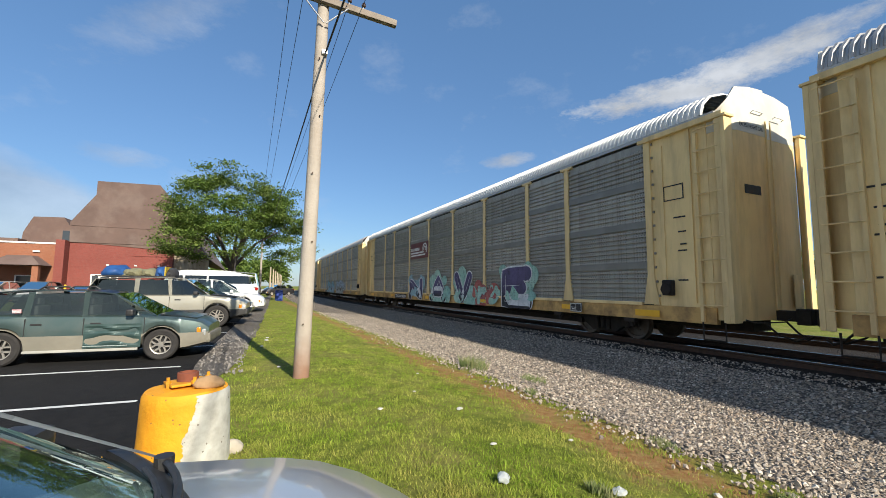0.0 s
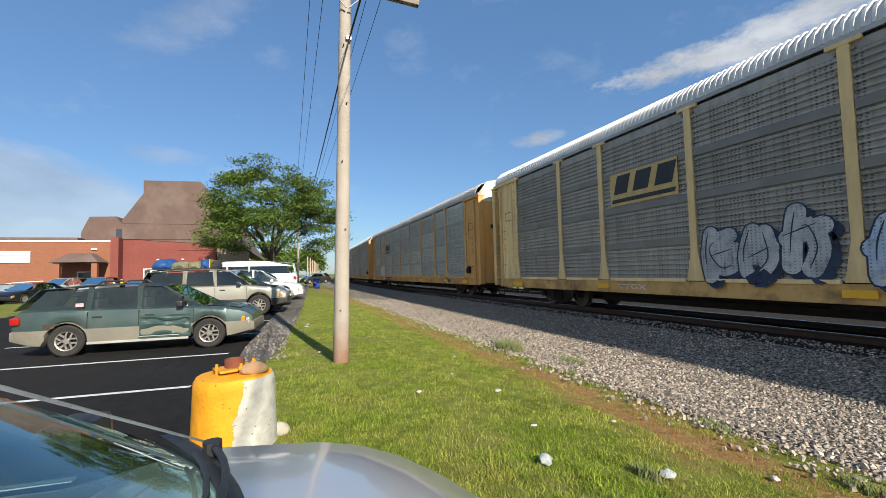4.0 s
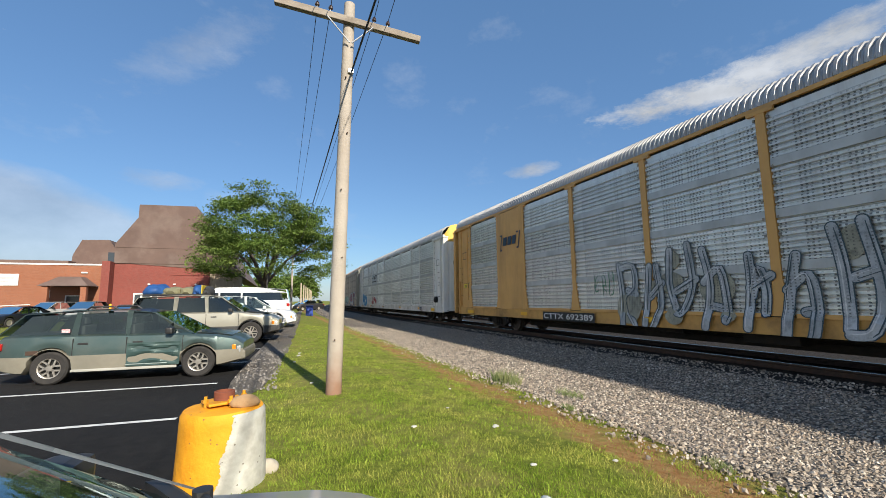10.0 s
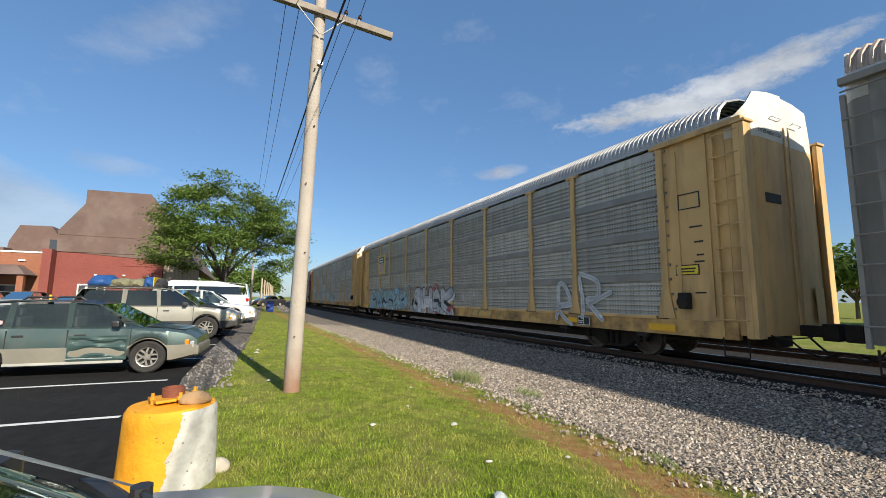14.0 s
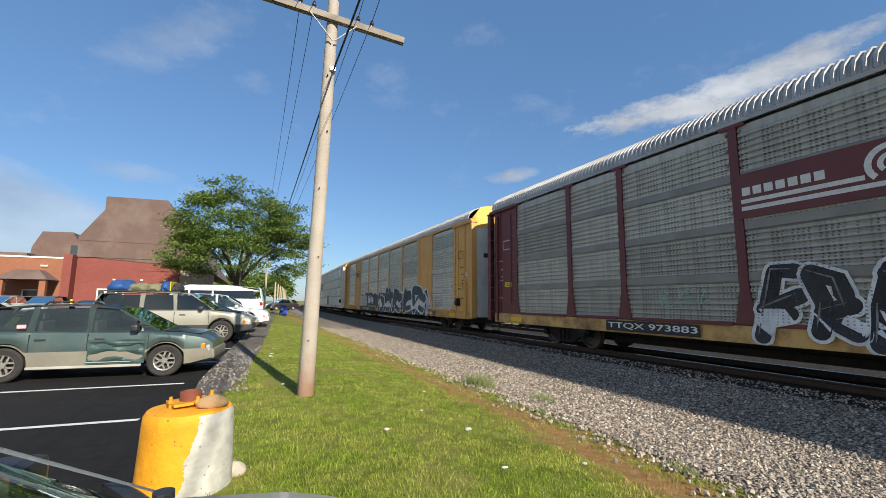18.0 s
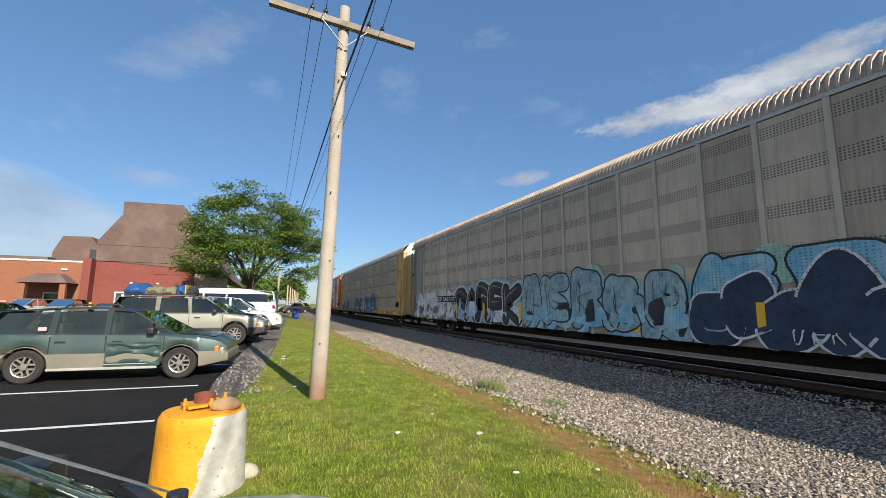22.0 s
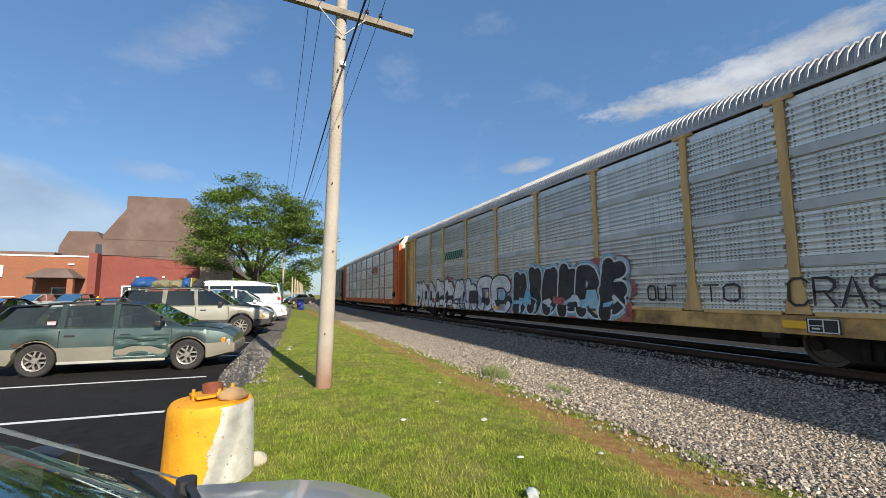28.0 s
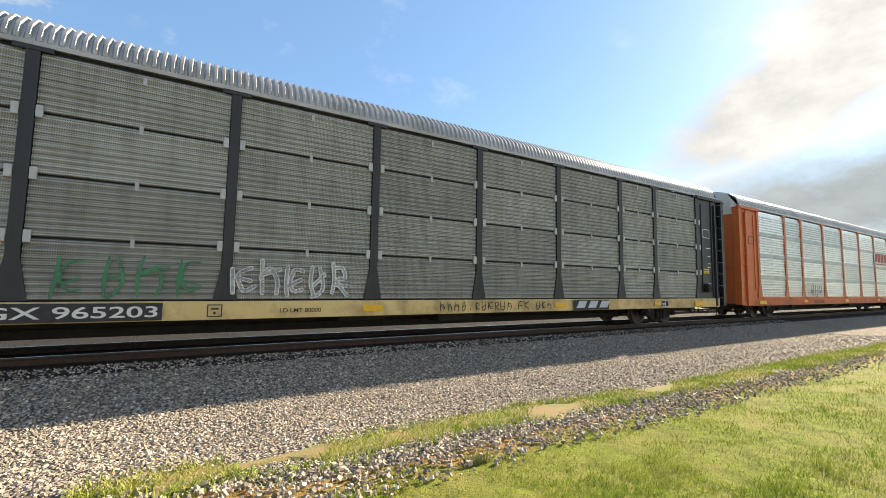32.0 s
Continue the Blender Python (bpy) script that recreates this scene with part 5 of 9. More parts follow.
PAINTS = {
    "yellow": mat("car_yellow", (0.70, 0.46, 0.19), (0.60, 0.385, 0.155), 1.2, rough=0.6, dirt=(0.13, 0.085, 0.05), dscale=1.3, dirt_amt=0.7, streak=6),
    "cream": mat("faded_cream_yellow", (0.88, 0.67, 0.34), (0.80, 0.60, 0.29), 1.2, rough=0.65, dirt=(0.22, 0.14, 0.075), dscale=1.5, dirt_amt=0.55, streak=6),
    "tan": mat("car_tan", (0.68, 0.38, 0.12), (0.60, 0.33, 0.10), 1.2, rough=0.55, dirt=(0.16, 0.09, 0.045), dscale=1.0, dirt_amt=0.4, streak=6),
    "orange": mat("car_orange", (0.66, 0.15, 0.028), (0.58, 0.12, 0.023), 1.1, rough=0.5, dirt=(0.2, 0.05, 0.02), dscale=1.2, dirt_amt=0.4, streak=6),
    "maroon": mat("car_maroon", (0.15, 0.032, 0.036), (0.12, 0.026, 0.03), 1.1, rough=0.5, dirt=(0.10, 0.05, 0.04), dscale=1.2, dirt_amt=0.4, streak=6),
    "white": mat("car_white", (0.82, 0.81, 0.78), (0.74, 0.73, 0.70), 1.1, rough=0.55, dirt=(0.24, 0.2, 0.16), dscale=1.2, dirt_amt=0.5, streak=6),
    "black": mat("car_black", (0.012, 0.015, 0.02), (0.02, 0.022, 0.026), 1.1, rough=0.5, dirt=(0.06, 0.05, 0.045), dscale=1.4, dirt_amt=0.5, streak=6),
    "grey": mat("car_grey", (0.30, 0.285, 0.26), (0.25, 0.24, 0.22), 0.9, rough=0.6, dirt=(0.09, 0.075, 0.06), dscale=1.0, dirt_amt=0.5, streak=6),
    "palegrey": mat("car_pale_grey", (0.56, 0.50, 0.42), (0.48, 0.43, 0.365), 0.9, rough=0.6, dirt=(0.12, 0.1, 0.08), dscale=1.2, dirt_amt=0.5, streak=6),
}
SILLS = {
    "yellow": mat("grimy_yellow_sill", (0.62, 0.39, 0.14), (0.50, 0.31, 0.11), 1.6, rough=0.7, dirt=(0.085, 0.05, 0.03), dscale=1.6, dirt_amt=0.85, bump=0.15),
    "tan": mat("grimy_tan_sill", (0.62, 0.35, 0.10), (0.52, 0.29, 0.085), 1.6, rough=0.65, dirt=(0.12, 0.065, 0.03), dscale=1.5, dirt_amt=0.65, bump=0.15),
    "cream": mat("grimy_cream_sill", (0.74, 0.54, 0.24), (0.62, 0.44, 0.19), 1.6, rough=0.7, dirt=(0.12, 0.06, 0.03), dscale=1.5, dirt_amt=0.7, bump=0.15),
    "orange": mat("grimy_orange_sill", (0.60, 0.14, 0.026), (0.50, 0.11, 0.022), 1.6, rough=0.6, dirt=(0.14, 0.04, 0.02), dscale=1.5, dirt_amt=0.6, bump=0.15),
    "white": mat("grimy_white_sill", (0.74, 0.73, 0.70), (0.64, 0.63, 0.60), 1.6, rough=0.6, dirt=(0.22, 0.18, 0.14), dscale=1.5, dirt_amt=0.55, bump=0.15),
}
CAP_WHITE = mat("end_top_white", (0.66, 0.64, 0.57), (0.58, 0.56, 0.49), 1.5, rough=0.6, dirt=(0.5, 0.42, 0.28), dscale=1.6, dirt_amt=0.4)
DOOR_PALE = mat("door_pale_grey", (0.60, 0.65, 0.66), (0.52, 0.56, 0.57), 1.5, rough=0.55, dirt=(0.3, 0.26, 0.2), dscale=1.6, dirt_amt=0.35)
BOLT = mat("dull_bolt_steel", (0.30, 0.28, 0.25), (0.2, 0.18, 0.16), 9, rough=0.6, metal=0.3)
CAP_YELLOW = mat("end_top_yellow", (0.74, 0.47, 0.09), (0.64, 0.40, 0.07), 1.5, rough=0.6)
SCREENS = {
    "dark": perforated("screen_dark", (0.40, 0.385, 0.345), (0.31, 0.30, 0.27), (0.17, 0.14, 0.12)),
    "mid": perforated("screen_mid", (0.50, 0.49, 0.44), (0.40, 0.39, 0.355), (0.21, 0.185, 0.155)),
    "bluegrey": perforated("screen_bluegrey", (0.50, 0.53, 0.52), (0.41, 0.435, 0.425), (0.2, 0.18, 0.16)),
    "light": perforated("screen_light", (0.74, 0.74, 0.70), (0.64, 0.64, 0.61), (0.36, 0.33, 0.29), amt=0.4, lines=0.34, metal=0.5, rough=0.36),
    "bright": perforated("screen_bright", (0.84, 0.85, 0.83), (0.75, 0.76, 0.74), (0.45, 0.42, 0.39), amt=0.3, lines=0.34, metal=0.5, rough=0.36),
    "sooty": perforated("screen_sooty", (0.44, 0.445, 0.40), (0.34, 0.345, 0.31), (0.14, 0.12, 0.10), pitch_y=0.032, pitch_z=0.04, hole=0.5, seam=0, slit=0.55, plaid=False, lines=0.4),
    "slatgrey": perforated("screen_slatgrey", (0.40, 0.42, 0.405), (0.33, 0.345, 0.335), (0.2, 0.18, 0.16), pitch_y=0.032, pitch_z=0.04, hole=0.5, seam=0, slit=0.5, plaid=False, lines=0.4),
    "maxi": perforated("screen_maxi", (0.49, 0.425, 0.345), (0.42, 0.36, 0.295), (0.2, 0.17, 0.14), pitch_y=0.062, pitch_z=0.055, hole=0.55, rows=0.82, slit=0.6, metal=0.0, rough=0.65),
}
BANDS = {key: mat("panel_band_" + key, c, tuple(v * 0.8 for v in c), 1.4, rough=0.5, metal=0.25, dirt=(0.12, 0.105, 0.09), dscale=1.1, dirt_amt=0.5, streak=4)
         for key, c in (("dark", (0.24, 0.235, 0.215)), ("mid", (0.29, 0.28, 0.255)), ("bluegrey", (0.36, 0.38, 0.375)), ("light", (0.55, 0.57, 0.57)), ("bright", (0.50, 0.52, 0.53)))}
ROOFS = {
    "silver": mat("roof_galvanised", (0.44, 0.43, 0.415), (0.36, 0.35, 0.335), 0.8, rough=0.42, metal=0.45, dirt=(0.25, 0.22, 0.18), dscale=0.8, dirt_amt=0.4),
    "white": mat("roof_white", (0.72, 0.72, 0.70), (0.62, 0.62, 0.60), 0.8, rough=0.5, metal=0.1, dirt=(0.4, 0.36, 0.3), dscale=0.8, dirt_amt=0.3),
    "brown": mat("roof_brownish", (0.46, 0.36, 0.28), (0.38, 0.30, 0.235), 0.8, rough=0.5, metal=0.3, dirt=(0.2, 0.15, 0.11), dscale=0.8, dirt_amt=0.5),
}

# what each carrier looks like, from the first to pass to the last:
# style, paint, screen, roof, sill paint, end-top paint, label
CARS = [
    ("post", "cream", "dark", "silver", "yellow", "w"), ("post", "cream", "dark", "white", "yellow", "w"), ("post", "cream", "mid", "silver", "yellow", "w"),
    ("post", "cream", "dark", "white", "yellow", "w"), ("post", "tan", "bluegrey", "silver", "tan", "w"), ("slat", "tan", "slatgrey", "white", "tan", "w"),
    ("post", "yellow", "mid", "silver", "yellow", "y"), ("plate", "tan", "light", "silver", "tan", "w"), ("post", "white", "bright", "silver", "white", "y"),
    ("maxi", "grey", "maxi", "brown", "grey", "w"), ("post", "yellow", "mid", "silver", "yellow", "w"), ("post", "yellow", "bluegrey", "silver", "yellow", "w"),
    ("post", "maroon", "mid", "silver", "yellow", "w"), ("plate", "tan", "light", "silver", "tan", "y"), ("post", "white", "bright", "silver", "white", "y"),
    ("maxi", "grey", "maxi", "brown", "grey", "w"), ("post", "yellow", "mid", "silver", "yellow", "w"), ("plate", "orange", "bright", "silver", "orange", "w"),
    ("plate", "tan", "bluegrey", "silver", "tan", "y"), ("post", "yellow", "light", "silver", "yellow", "w"), ("post", "orange", "bright", "silver", "orange", "w"),
    ("slat", "black", "sooty", "silver", "cream", "b"), ("post", "yellow", "mid", "silver", "yellow", "w"), ("post", "orange", "light", "silver", "orange", "w"),
    ("post", "yellow", "light", "silver", "yellow", "w"), ("post", "yellow", "dark", "silver", "yellow", "w"),
]
WORDS = {"cream": "faded cream-yellow", "yellow": "dull yellow", "tan": "tan", "orange": "orange", "maroon": "maroon", "white": "white", "black": "black", "grey": "dark grey"}
SCREEN_WORDS = {"dark": "dark sooty", "mid": "grey", "bluegrey": "blue-grey", "slatgrey": "slatted blue-grey", "light": "pale steel", "bright": "bright pale", "sooty": "blackened", "maxi": "perforated grey"}
TRAIN, WHEELS = [], []


def panel_rows(style):
    return [(Z_ST + 0.03, 1.04), (Z_ST + 1.085, 1.04), (Z_ST + 2.14, 1.04), (Z_ST + 3.195, 1.04)]


def letter_bmesh(text, y0, y1, z0, z1, x, bold=0.012):
    """Words in the built-in font, fitted to a strip of the side."""
    curve = bpy.data.curves.new("words", "FONT")
    curve.body, curve.offset = text, bold
    holder = bpy.data.objects.new("words", curve)
    me = bpy.data.meshes.new_from_object(holder)
    bm = bmesh.new()
    bm.from_mesh(me)
    bpy.data.objects.remove(holder)
    bpy.data.curves.remove(curve)
    bpy.data.meshes.remove(me)
    us, vs = [v.co.x for v in bm.verts], [v.co.y for v in bm.verts]
    u0, du, v0, dv = min(us), max(us) - min(us), min(vs), max(vs) - min(vs)
    for v in bm.verts:
        v.co = Vector((x, y0 + (y1 - y0) * (v.co.x - u0) / du, z0 + (z1 - z0) * (v.co.y - v0) / dv))
    return bm


def height_words():
    """The warning stencilled on a door's painted top, facing out of the end."""
    bm = letter_bmesh("EXCESS HEIGHT CAR", 0.0, 1.0, 5.04, 5.13, 0.0, 0.01)
    for v in bm.verts:
        v.co = Vector((-1.08 + 0.9 * v.co.y, -0.056, v.co.z))
    return bm


def build_car(index, spec):
    style, paint, screen, roof, sill, cap = spec
    BAYS = BAY_SETS["slat" if style == "slat" else "post"]
    END_LEN = (BODY - (24.6 if style == "maxi" else sum(BAYS))) / 2
    fam = style[:2]
    body, scr = PAINTS[paint], SCREENS[screen]
    label = f"{WORDS[paint]} covered rail car carrier with {SCREEN_WORDS[screen]} side screens"
    car = thing("autorack_car", label, "rail car", group="carriers of the train")
    # deck and underframe
    sill_paint = SILLS.get(sill) or PAINTS[sill]
    part("deck", shared("deck", lambda: boxes((-1.4, -BODY / 2 + 0.3, 0.84, 1.4, BODY / 2 - 0.3, 1.0), (-0.35, -BODY / 2 + 0.3, 0.45, 0.35, BODY / 2 - 0.3, 0.84)), STEEL_DARK), None, car)
    part("centre_sill", shared("centre_sill", lambda: boxes((-0.42, -BODY / 2 + 5.6, 0.26, 0.42, BODY / 2 - 5.6, 0.446), bev=0.02), STEEL_DARK), None, car)
    part("brake_rigging", shared("rigging", lambda: boxes((-1.2, -1.6, 0.42, -0.6, -0.5, 0.8), (-1.15, 1.0, 0.5, -0.7, 2.2, 0.78), (-0.9, -6, 0.55, -0.85, 6, 0.6), (0.6, -1.0, 0.45, 1.1, 0.6, 0.8), bev=0.02), STEEL_DARK), None, car)
    part("inner_wall", shared("inner_wall", lambda: boxes((-HALF_W + 0.055, -BODY / 2 + 0.75, 1.0, -HALF_W + 0.09, BODY / 2 - 0.75, Z_TOP), (HALF_W - 0.09, -BODY / 2 + 0.75, 1.0, HALF_W - 0.055, BODY / 2 - 0.75, Z_TOP)), INNER), None, car)
    smooth(part("roof", shared("roof", roof_mesh, ROOFS[roof]), None, car, "ribbed steel roof"), 35)
    part("roof_rail", shared("roof_rail", lambda: boxes((-HALF_W - 0.03, -BODY / 2 + 0.2, Z_TOP + 0.012, -HALF_W + 0.06, BODY / 2 - 0.2, Z_TOP + 0.10), (HALF_W - 0.06, -BODY / 2 + 0.2, Z_TOP, HALF_W + 0.03, BODY / 2 - 0.2, Z_TOP + 0.10)), ROOFS["silver"] if style != "plate" else body), None, car)
    for s, nm in ((-1, "side_sill"), (1, "side_sill")):
        part(nm, shared("sill%d" % s, lambda: boxes((s * HALF_W - (0.03 if s < 0 else 0.1), -BODY / 2 + 0.35, Z_SB, s * HALF_W + (0.1 if s < 0 else 0.03), BODY / 2 - 0.35, Z_ST), bev=0.01), sill_paint), None, car)
    # far side as plain screened wall with posts
    def far_side():
        bm = boxes((HALF_W - 0.05, -BODY / 2 + END_LEN, Z_ST, HALF_W, BODY / 2 - END_LEN, Z_TOP))
        y = -BODY / 2 + END_LEN
        for b in BAYS:
            box(bm, HALF_W - 0.01, y - 0.08, Z_ST, HALF_W + 0.04, y + 0.08, Z_TOP)
            y += b
        return bm
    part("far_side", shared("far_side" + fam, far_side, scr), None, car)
    # near side panels and posts
    y = -BODY / 2 + END_LEN
    if style == "maxi":
        n = 20
        w = 1.23
        for i in range(n):
            yc = -BODY / 2 + END_LEN + (i + 0.5) * w
            ob = part("panel", shared("maxi_panel", lambda: boxes((-0.02, -w / 2 + 0.06, 0.0, 0.02, w / 2 - 0.06, Z_TOP - 0.86)), scr), None, car)
            ob.location = (-HALF_W + 0.01, yc, 0.85)
        for i in range(n + 1):
            ob = part("post", shared("thin_post", thin_post_mesh, PAINTS["palegrey"]), None, car)
            ob.location = (0, -BODY / 2 + END_LEN + i * w, 0)
    else:
        ribs = {"post": 7, "plate": 7, "slat": 9}[style]
        for i, b in enumerate(BAYS):
            yc = y + b / 2
            if style == "plate" and i in (1, 7):
                ob = part("plate", shared("plate%.2f" % b, lambda: boxes((-0.05, -b / 2 + 0.02, 0, 0.02, b / 2 - 0.02, Z_TOP - Z_ST - 0.02), bev=0.008), body), None, car)
                ob.location = (-HALF_W, yc, Z_ST)
            else:
                for z0, h in panel_rows(style):
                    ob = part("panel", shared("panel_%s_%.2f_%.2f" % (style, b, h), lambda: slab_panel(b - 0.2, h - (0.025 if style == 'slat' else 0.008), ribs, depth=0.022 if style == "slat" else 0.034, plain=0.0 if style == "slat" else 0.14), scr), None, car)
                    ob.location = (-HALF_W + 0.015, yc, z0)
                if style != "slat":
                    for z0, h in panel_rows(style)[:3]:
                        ob = part("panel_band", shared("band_%.2f" % b, lambda: boxes((-0.045, -b / 2 + 0.1, 0.0, 0.0, b / 2 - 0.1, 0.185), bev=0.008), BANDS[screen]), None, car)
                        ob.location = (-HALF_W + 0.012, yc, z0 + h - 0.155)
            if style != "slat":
                ob = part("panel_ledge", shared("ledge_%.2f" % b, lambda: boxes((-0.075, -b / 2 + 0.27, 0.0, 0.0, b / 2 - 0.27, 0.085), bev=0.008), body), None, car)
                ob.location = (-HALF_W + 0.01, yc, Z_ST - 0.012)
            y += b
        y = -BODY / 2 + END_LEN
        for i in range(len(BAYS) + 1):
            ob = part("post", shared("post", post_mesh, body), None, car)
            ob.location = (0, y, 0)
            y += BAYS[i] if i < len(BAYS) else 0
        if style != "slat":
            def bolts():
                bm = bmesh.new()
                yy = -BODY / 2 + END_LEN
                for i in range(len(BAYS) + 1):
                    for j in range(12):
                        zz = Z_ST + 0.24 + j * 0.351
                        for sd in (-1, 1):
                            wide = 0.135 + 0.12 * max(0.0, 1 - (zz - Z_ST) / 0.75)
                            box(bm, -HALF_W - 0.035, yy + sd * wide - 0.022, zz - 0.028, -HALF_W - 0.005, yy + sd * wide + 0.022, zz + 0.028)
                    yy += BAYS[i] if i < len(BAYS) else 0
                return bm
            tagged(part("bolt", shared("bolts", bolts, BOLT), None, car), kind="stuff")
        if style == "slat":
            lug = mat("galvanised_lug", (0.5, 0.5, 0.49), (0.4, 0.4, 0.39), 9, rough=0.5, metal=0.4)
            def lugs():
                bm = bmesh.new()
                yy = -BODY / 2 + END_LEN
                for i in range(len(BAYS) + 1):
                    for zz in (1.06, 2.11, 3.16):
                        for s in (-1, 1):
                            box(bm, -HALF_W - 0.06, yy + s * 0.15 - 0.05, Z_ST + zz - 0.09, -HALF_W - 0.01, yy + s * 0.15 + 0.05, Z_ST + zz + 0.12, 0.015)
                    if i < len(BAYS):
                        for zz in (1.06, 2.11, 3.16, 4.1):
                            box(bm, -HALF_W - 0.04, yy + BAYS[i] / 2 - 0.03, Z_ST + zz - 0.1, -HALF_W - 0.01, yy + BAYS[i] / 2 + 0.03, Z_ST + zz + 0.05)
                        yy += BAYS[i]
                return bm
            tagged(part("lug", shared("lugs", lugs, lug), None, car), kind="stuff")
    # end sections, doors, ladders
    for flip in (0, 1):
        turn = pose(0, 0, 0, 0, 0, 180 * flip)
        base = Matrix.Translation((0, -BODY / 2 if not flip else BODY / 2, 0)) @ turn
        def side_plate():
            bm = boxes((-HALF_W - 0.0, 0.40, Z_SB + 0.1, -HALF_W + 0.06, END_LEN - 0.02, Z_TOP), bev=0.01)
            box(bm, -HALF_W - 0.035, 0.78, Z_ST + 0.1, -HALF_W + 0.01, 0.84, Z_TOP - 0.1)
            box(bm, -HALF_W - 0.03, END_LEN - 0.42, Z_ST + 0.4, -HALF_W + 0.01, END_LEN - 0.34, Z_TOP - 0.3)
            return bm
        for s in ((-1, 1)):
            ob = part("end_wall", shared("end_wall" + fam, side_plate, body), None, car)
            ob.matrix_local = base @ (Matrix.Identity(4) if s < 0 else Matrix.Diagonal((-1, 1, 1, 1)))
        for s, nm in ((-1, "L"), (1, "R")):
            leaf = smooth(part("end_door", shared("leaf" + nm, end_leaf(s), DOOR_PALE if style == "plate" and paint == "tan" else body), None, car))
            leaf.matrix_local = base
            c = smooth(part("door_top", shared("cap" + nm, end_cap(s), {"w": CAP_WHITE, "y": CAP_YELLOW, "b": body}[cap]), None, leaf))
            if cap == "w" and s < 0:
                part("height_lettering", shared("height_words", height_words, LETTER_BLACK), None, leaf, "stencilled words EXCESS HEIGHT CAR")["kind"] = "stuff"
            for fit, (make, fm) in end_fittings(s).items():
                if fit == "placard_plate" and s > 0:
                    continue
                part(fit, shared(fit + nm, make, fm or (DOOR_PALE if style == "plate" and paint == "tan" else body)), None, leaf)
        ob = part("ladder", shared("ladder" + ("low" if style == "plate" else ""), ladder_mesh(2.4 if style == "plate" else 5.0), body), None, car)
        ob.matrix_local = Matrix.Translation((0, (-BODY / 2 + 0.36) if not flip else (BODY / 2 - 0.36), 0))
        # the ladder's corner column stands out past the curved doors on both sides
        for s in (-1, 1) if style != "maxi" else ():
            ob = part("corner_column", shared("corner_column", lambda: boxes((-HALF_W - 0.11, -0.06, 0.70, -HALF_W + 0.17, 0.03, 5.16), (-HALF_W - 0.108, 0.032, 0.70, -HALF_W - 0.06, 0.16, 5.158), (-HALF_W - 0.13, -0.10, 5.165, -HALF_W + 0.2, 0.2, 5.22), bev=0.008), body), None, car)
            ob.matrix_local = base @ (Matrix.Identity(4) if s < 0 else Matrix.Diagonal((-1, 1, 1, 1)))
        if style != "plate":
            ob = part("ladder", shared("ladder", ladder_mesh(5.0), body), None, car)
            ob.matrix_local = Matrix.Translation((0, (-BODY / 2 + 0.36) if not flip else (BODY / 2 - 0.36), 0)) @ Matrix.Diagonal((-1, 1, 1, 1))
        sg = -1 if not flip else 1
        ob = part("eave_plate", shared("eave" + fam, lambda: boxes((-HALF_W - 0.10, -END_LEN / 2 - 0.06, Z_TOP - 0.10, -HALF_W + 0.04, END_LEN / 2, Z_TOP + 0.03), bev=0.012), body), None, car)
        ob.location = (0, sg * (BODY / 2 - END_LEN / 2 - 0.05), 0)
        ob = part("door_gap", shared("door_gap", lambda: boxes((-0.034, 0.0, 0.74, 0.034, 0.04, 6.02)), INNER), None, car)
        ob.matrix_local = base
        ob = part("stirrup_step", shared("stirrup", lambda: line_tube([(-HALF_W - 0.02, -0.24, 0.68), (-HALF_W - 0.02, -0.24, 0.30), (-HALF_W - 0.02, 0.24, 0.30), (-HALF_W - 0.02, 0.24, 0.68)], 0.02, 6), STEEL_DARK), None, car)
        ob.location = (0, sg * (BODY / 2 - 0.42), 0)
        if style != "maxi":
            ob = part("data_frame", shared("data_frame", lambda: boxes(*[(-HALF_W - 0.014, y0_, z0_, -HALF_W - 0.006, y1_, z1_) for y0_, z0_, y1_, z1_ in ((-0.26, 3.9, 0.26, 3.925), (-0.26, 3.55, 0.26, 3.575), (-0.26, 3.575, -0.235, 3.9), (0.235, 3.575, 0.26, 3.9))]), LETTER_BLACK if paint not in ("black", "maroon") else LETTER_WHITE), None, car)
            ob.location = (0, sg * (BODY / 2 - 1.25), 0)
        ob = part("coupler", shared("coupler", coupler_mesh, STEEL_DARK), None, car)
        ob.matrix_local = base
        sgn = -1 if not flip else 1
        yb = sgn * (BODY / 2 - 0.95)
        part("reflector", shared(fam + "reflect_end%d" % flip, lambda: boxes((-HALF_W - 0.108, sgn * (BODY / 2 - END_LEN - 0.1) - 0.35, Z_ST - 0.28, -HALF_W - 0.102, sgn * (BODY / 2 - END_LEN - 0.1) + 0.35, Z_ST - 0.12)), REFLECT), None, car)
        if style != "maxi":
            if index in (6, 9, 11, 12, 15, 16, 17, 20):
                yp = yb - sgn * 0.42
                pl = part("placard", shared("placard%d" % flip, lambda: boxes((-HALF_W - 0.014, yp - 0.28, 2.02, -HALF_W - 0.004, yp + 0.28, 2.26)), LETTER_BLACK), None, car, "yellow placard with a black border")
                part("placard_face", shared("placard_face%d" % flip, lambda: boxes((-HALF_W - 0.019, yp - 0.255, 2.045, -HALF_W - 0.0145, yp + 0.255, 2.235)), PLAC_YELLOW), None, pl)
                part("placard_text", shared("placard_text%d" % flip, lambda: boxes((-HALF_W - 0.022, yp - 0.2, 2.15, -HALF_W - 0.0195, yp + 0.2, 2.185), (-HALF_W - 0.022, yp - 0.17, 2.085, -HALF_W - 0.0195, yp + 0.17, 2.115)), LETTER_BLACK), None, pl)["kind"] = "stuff"
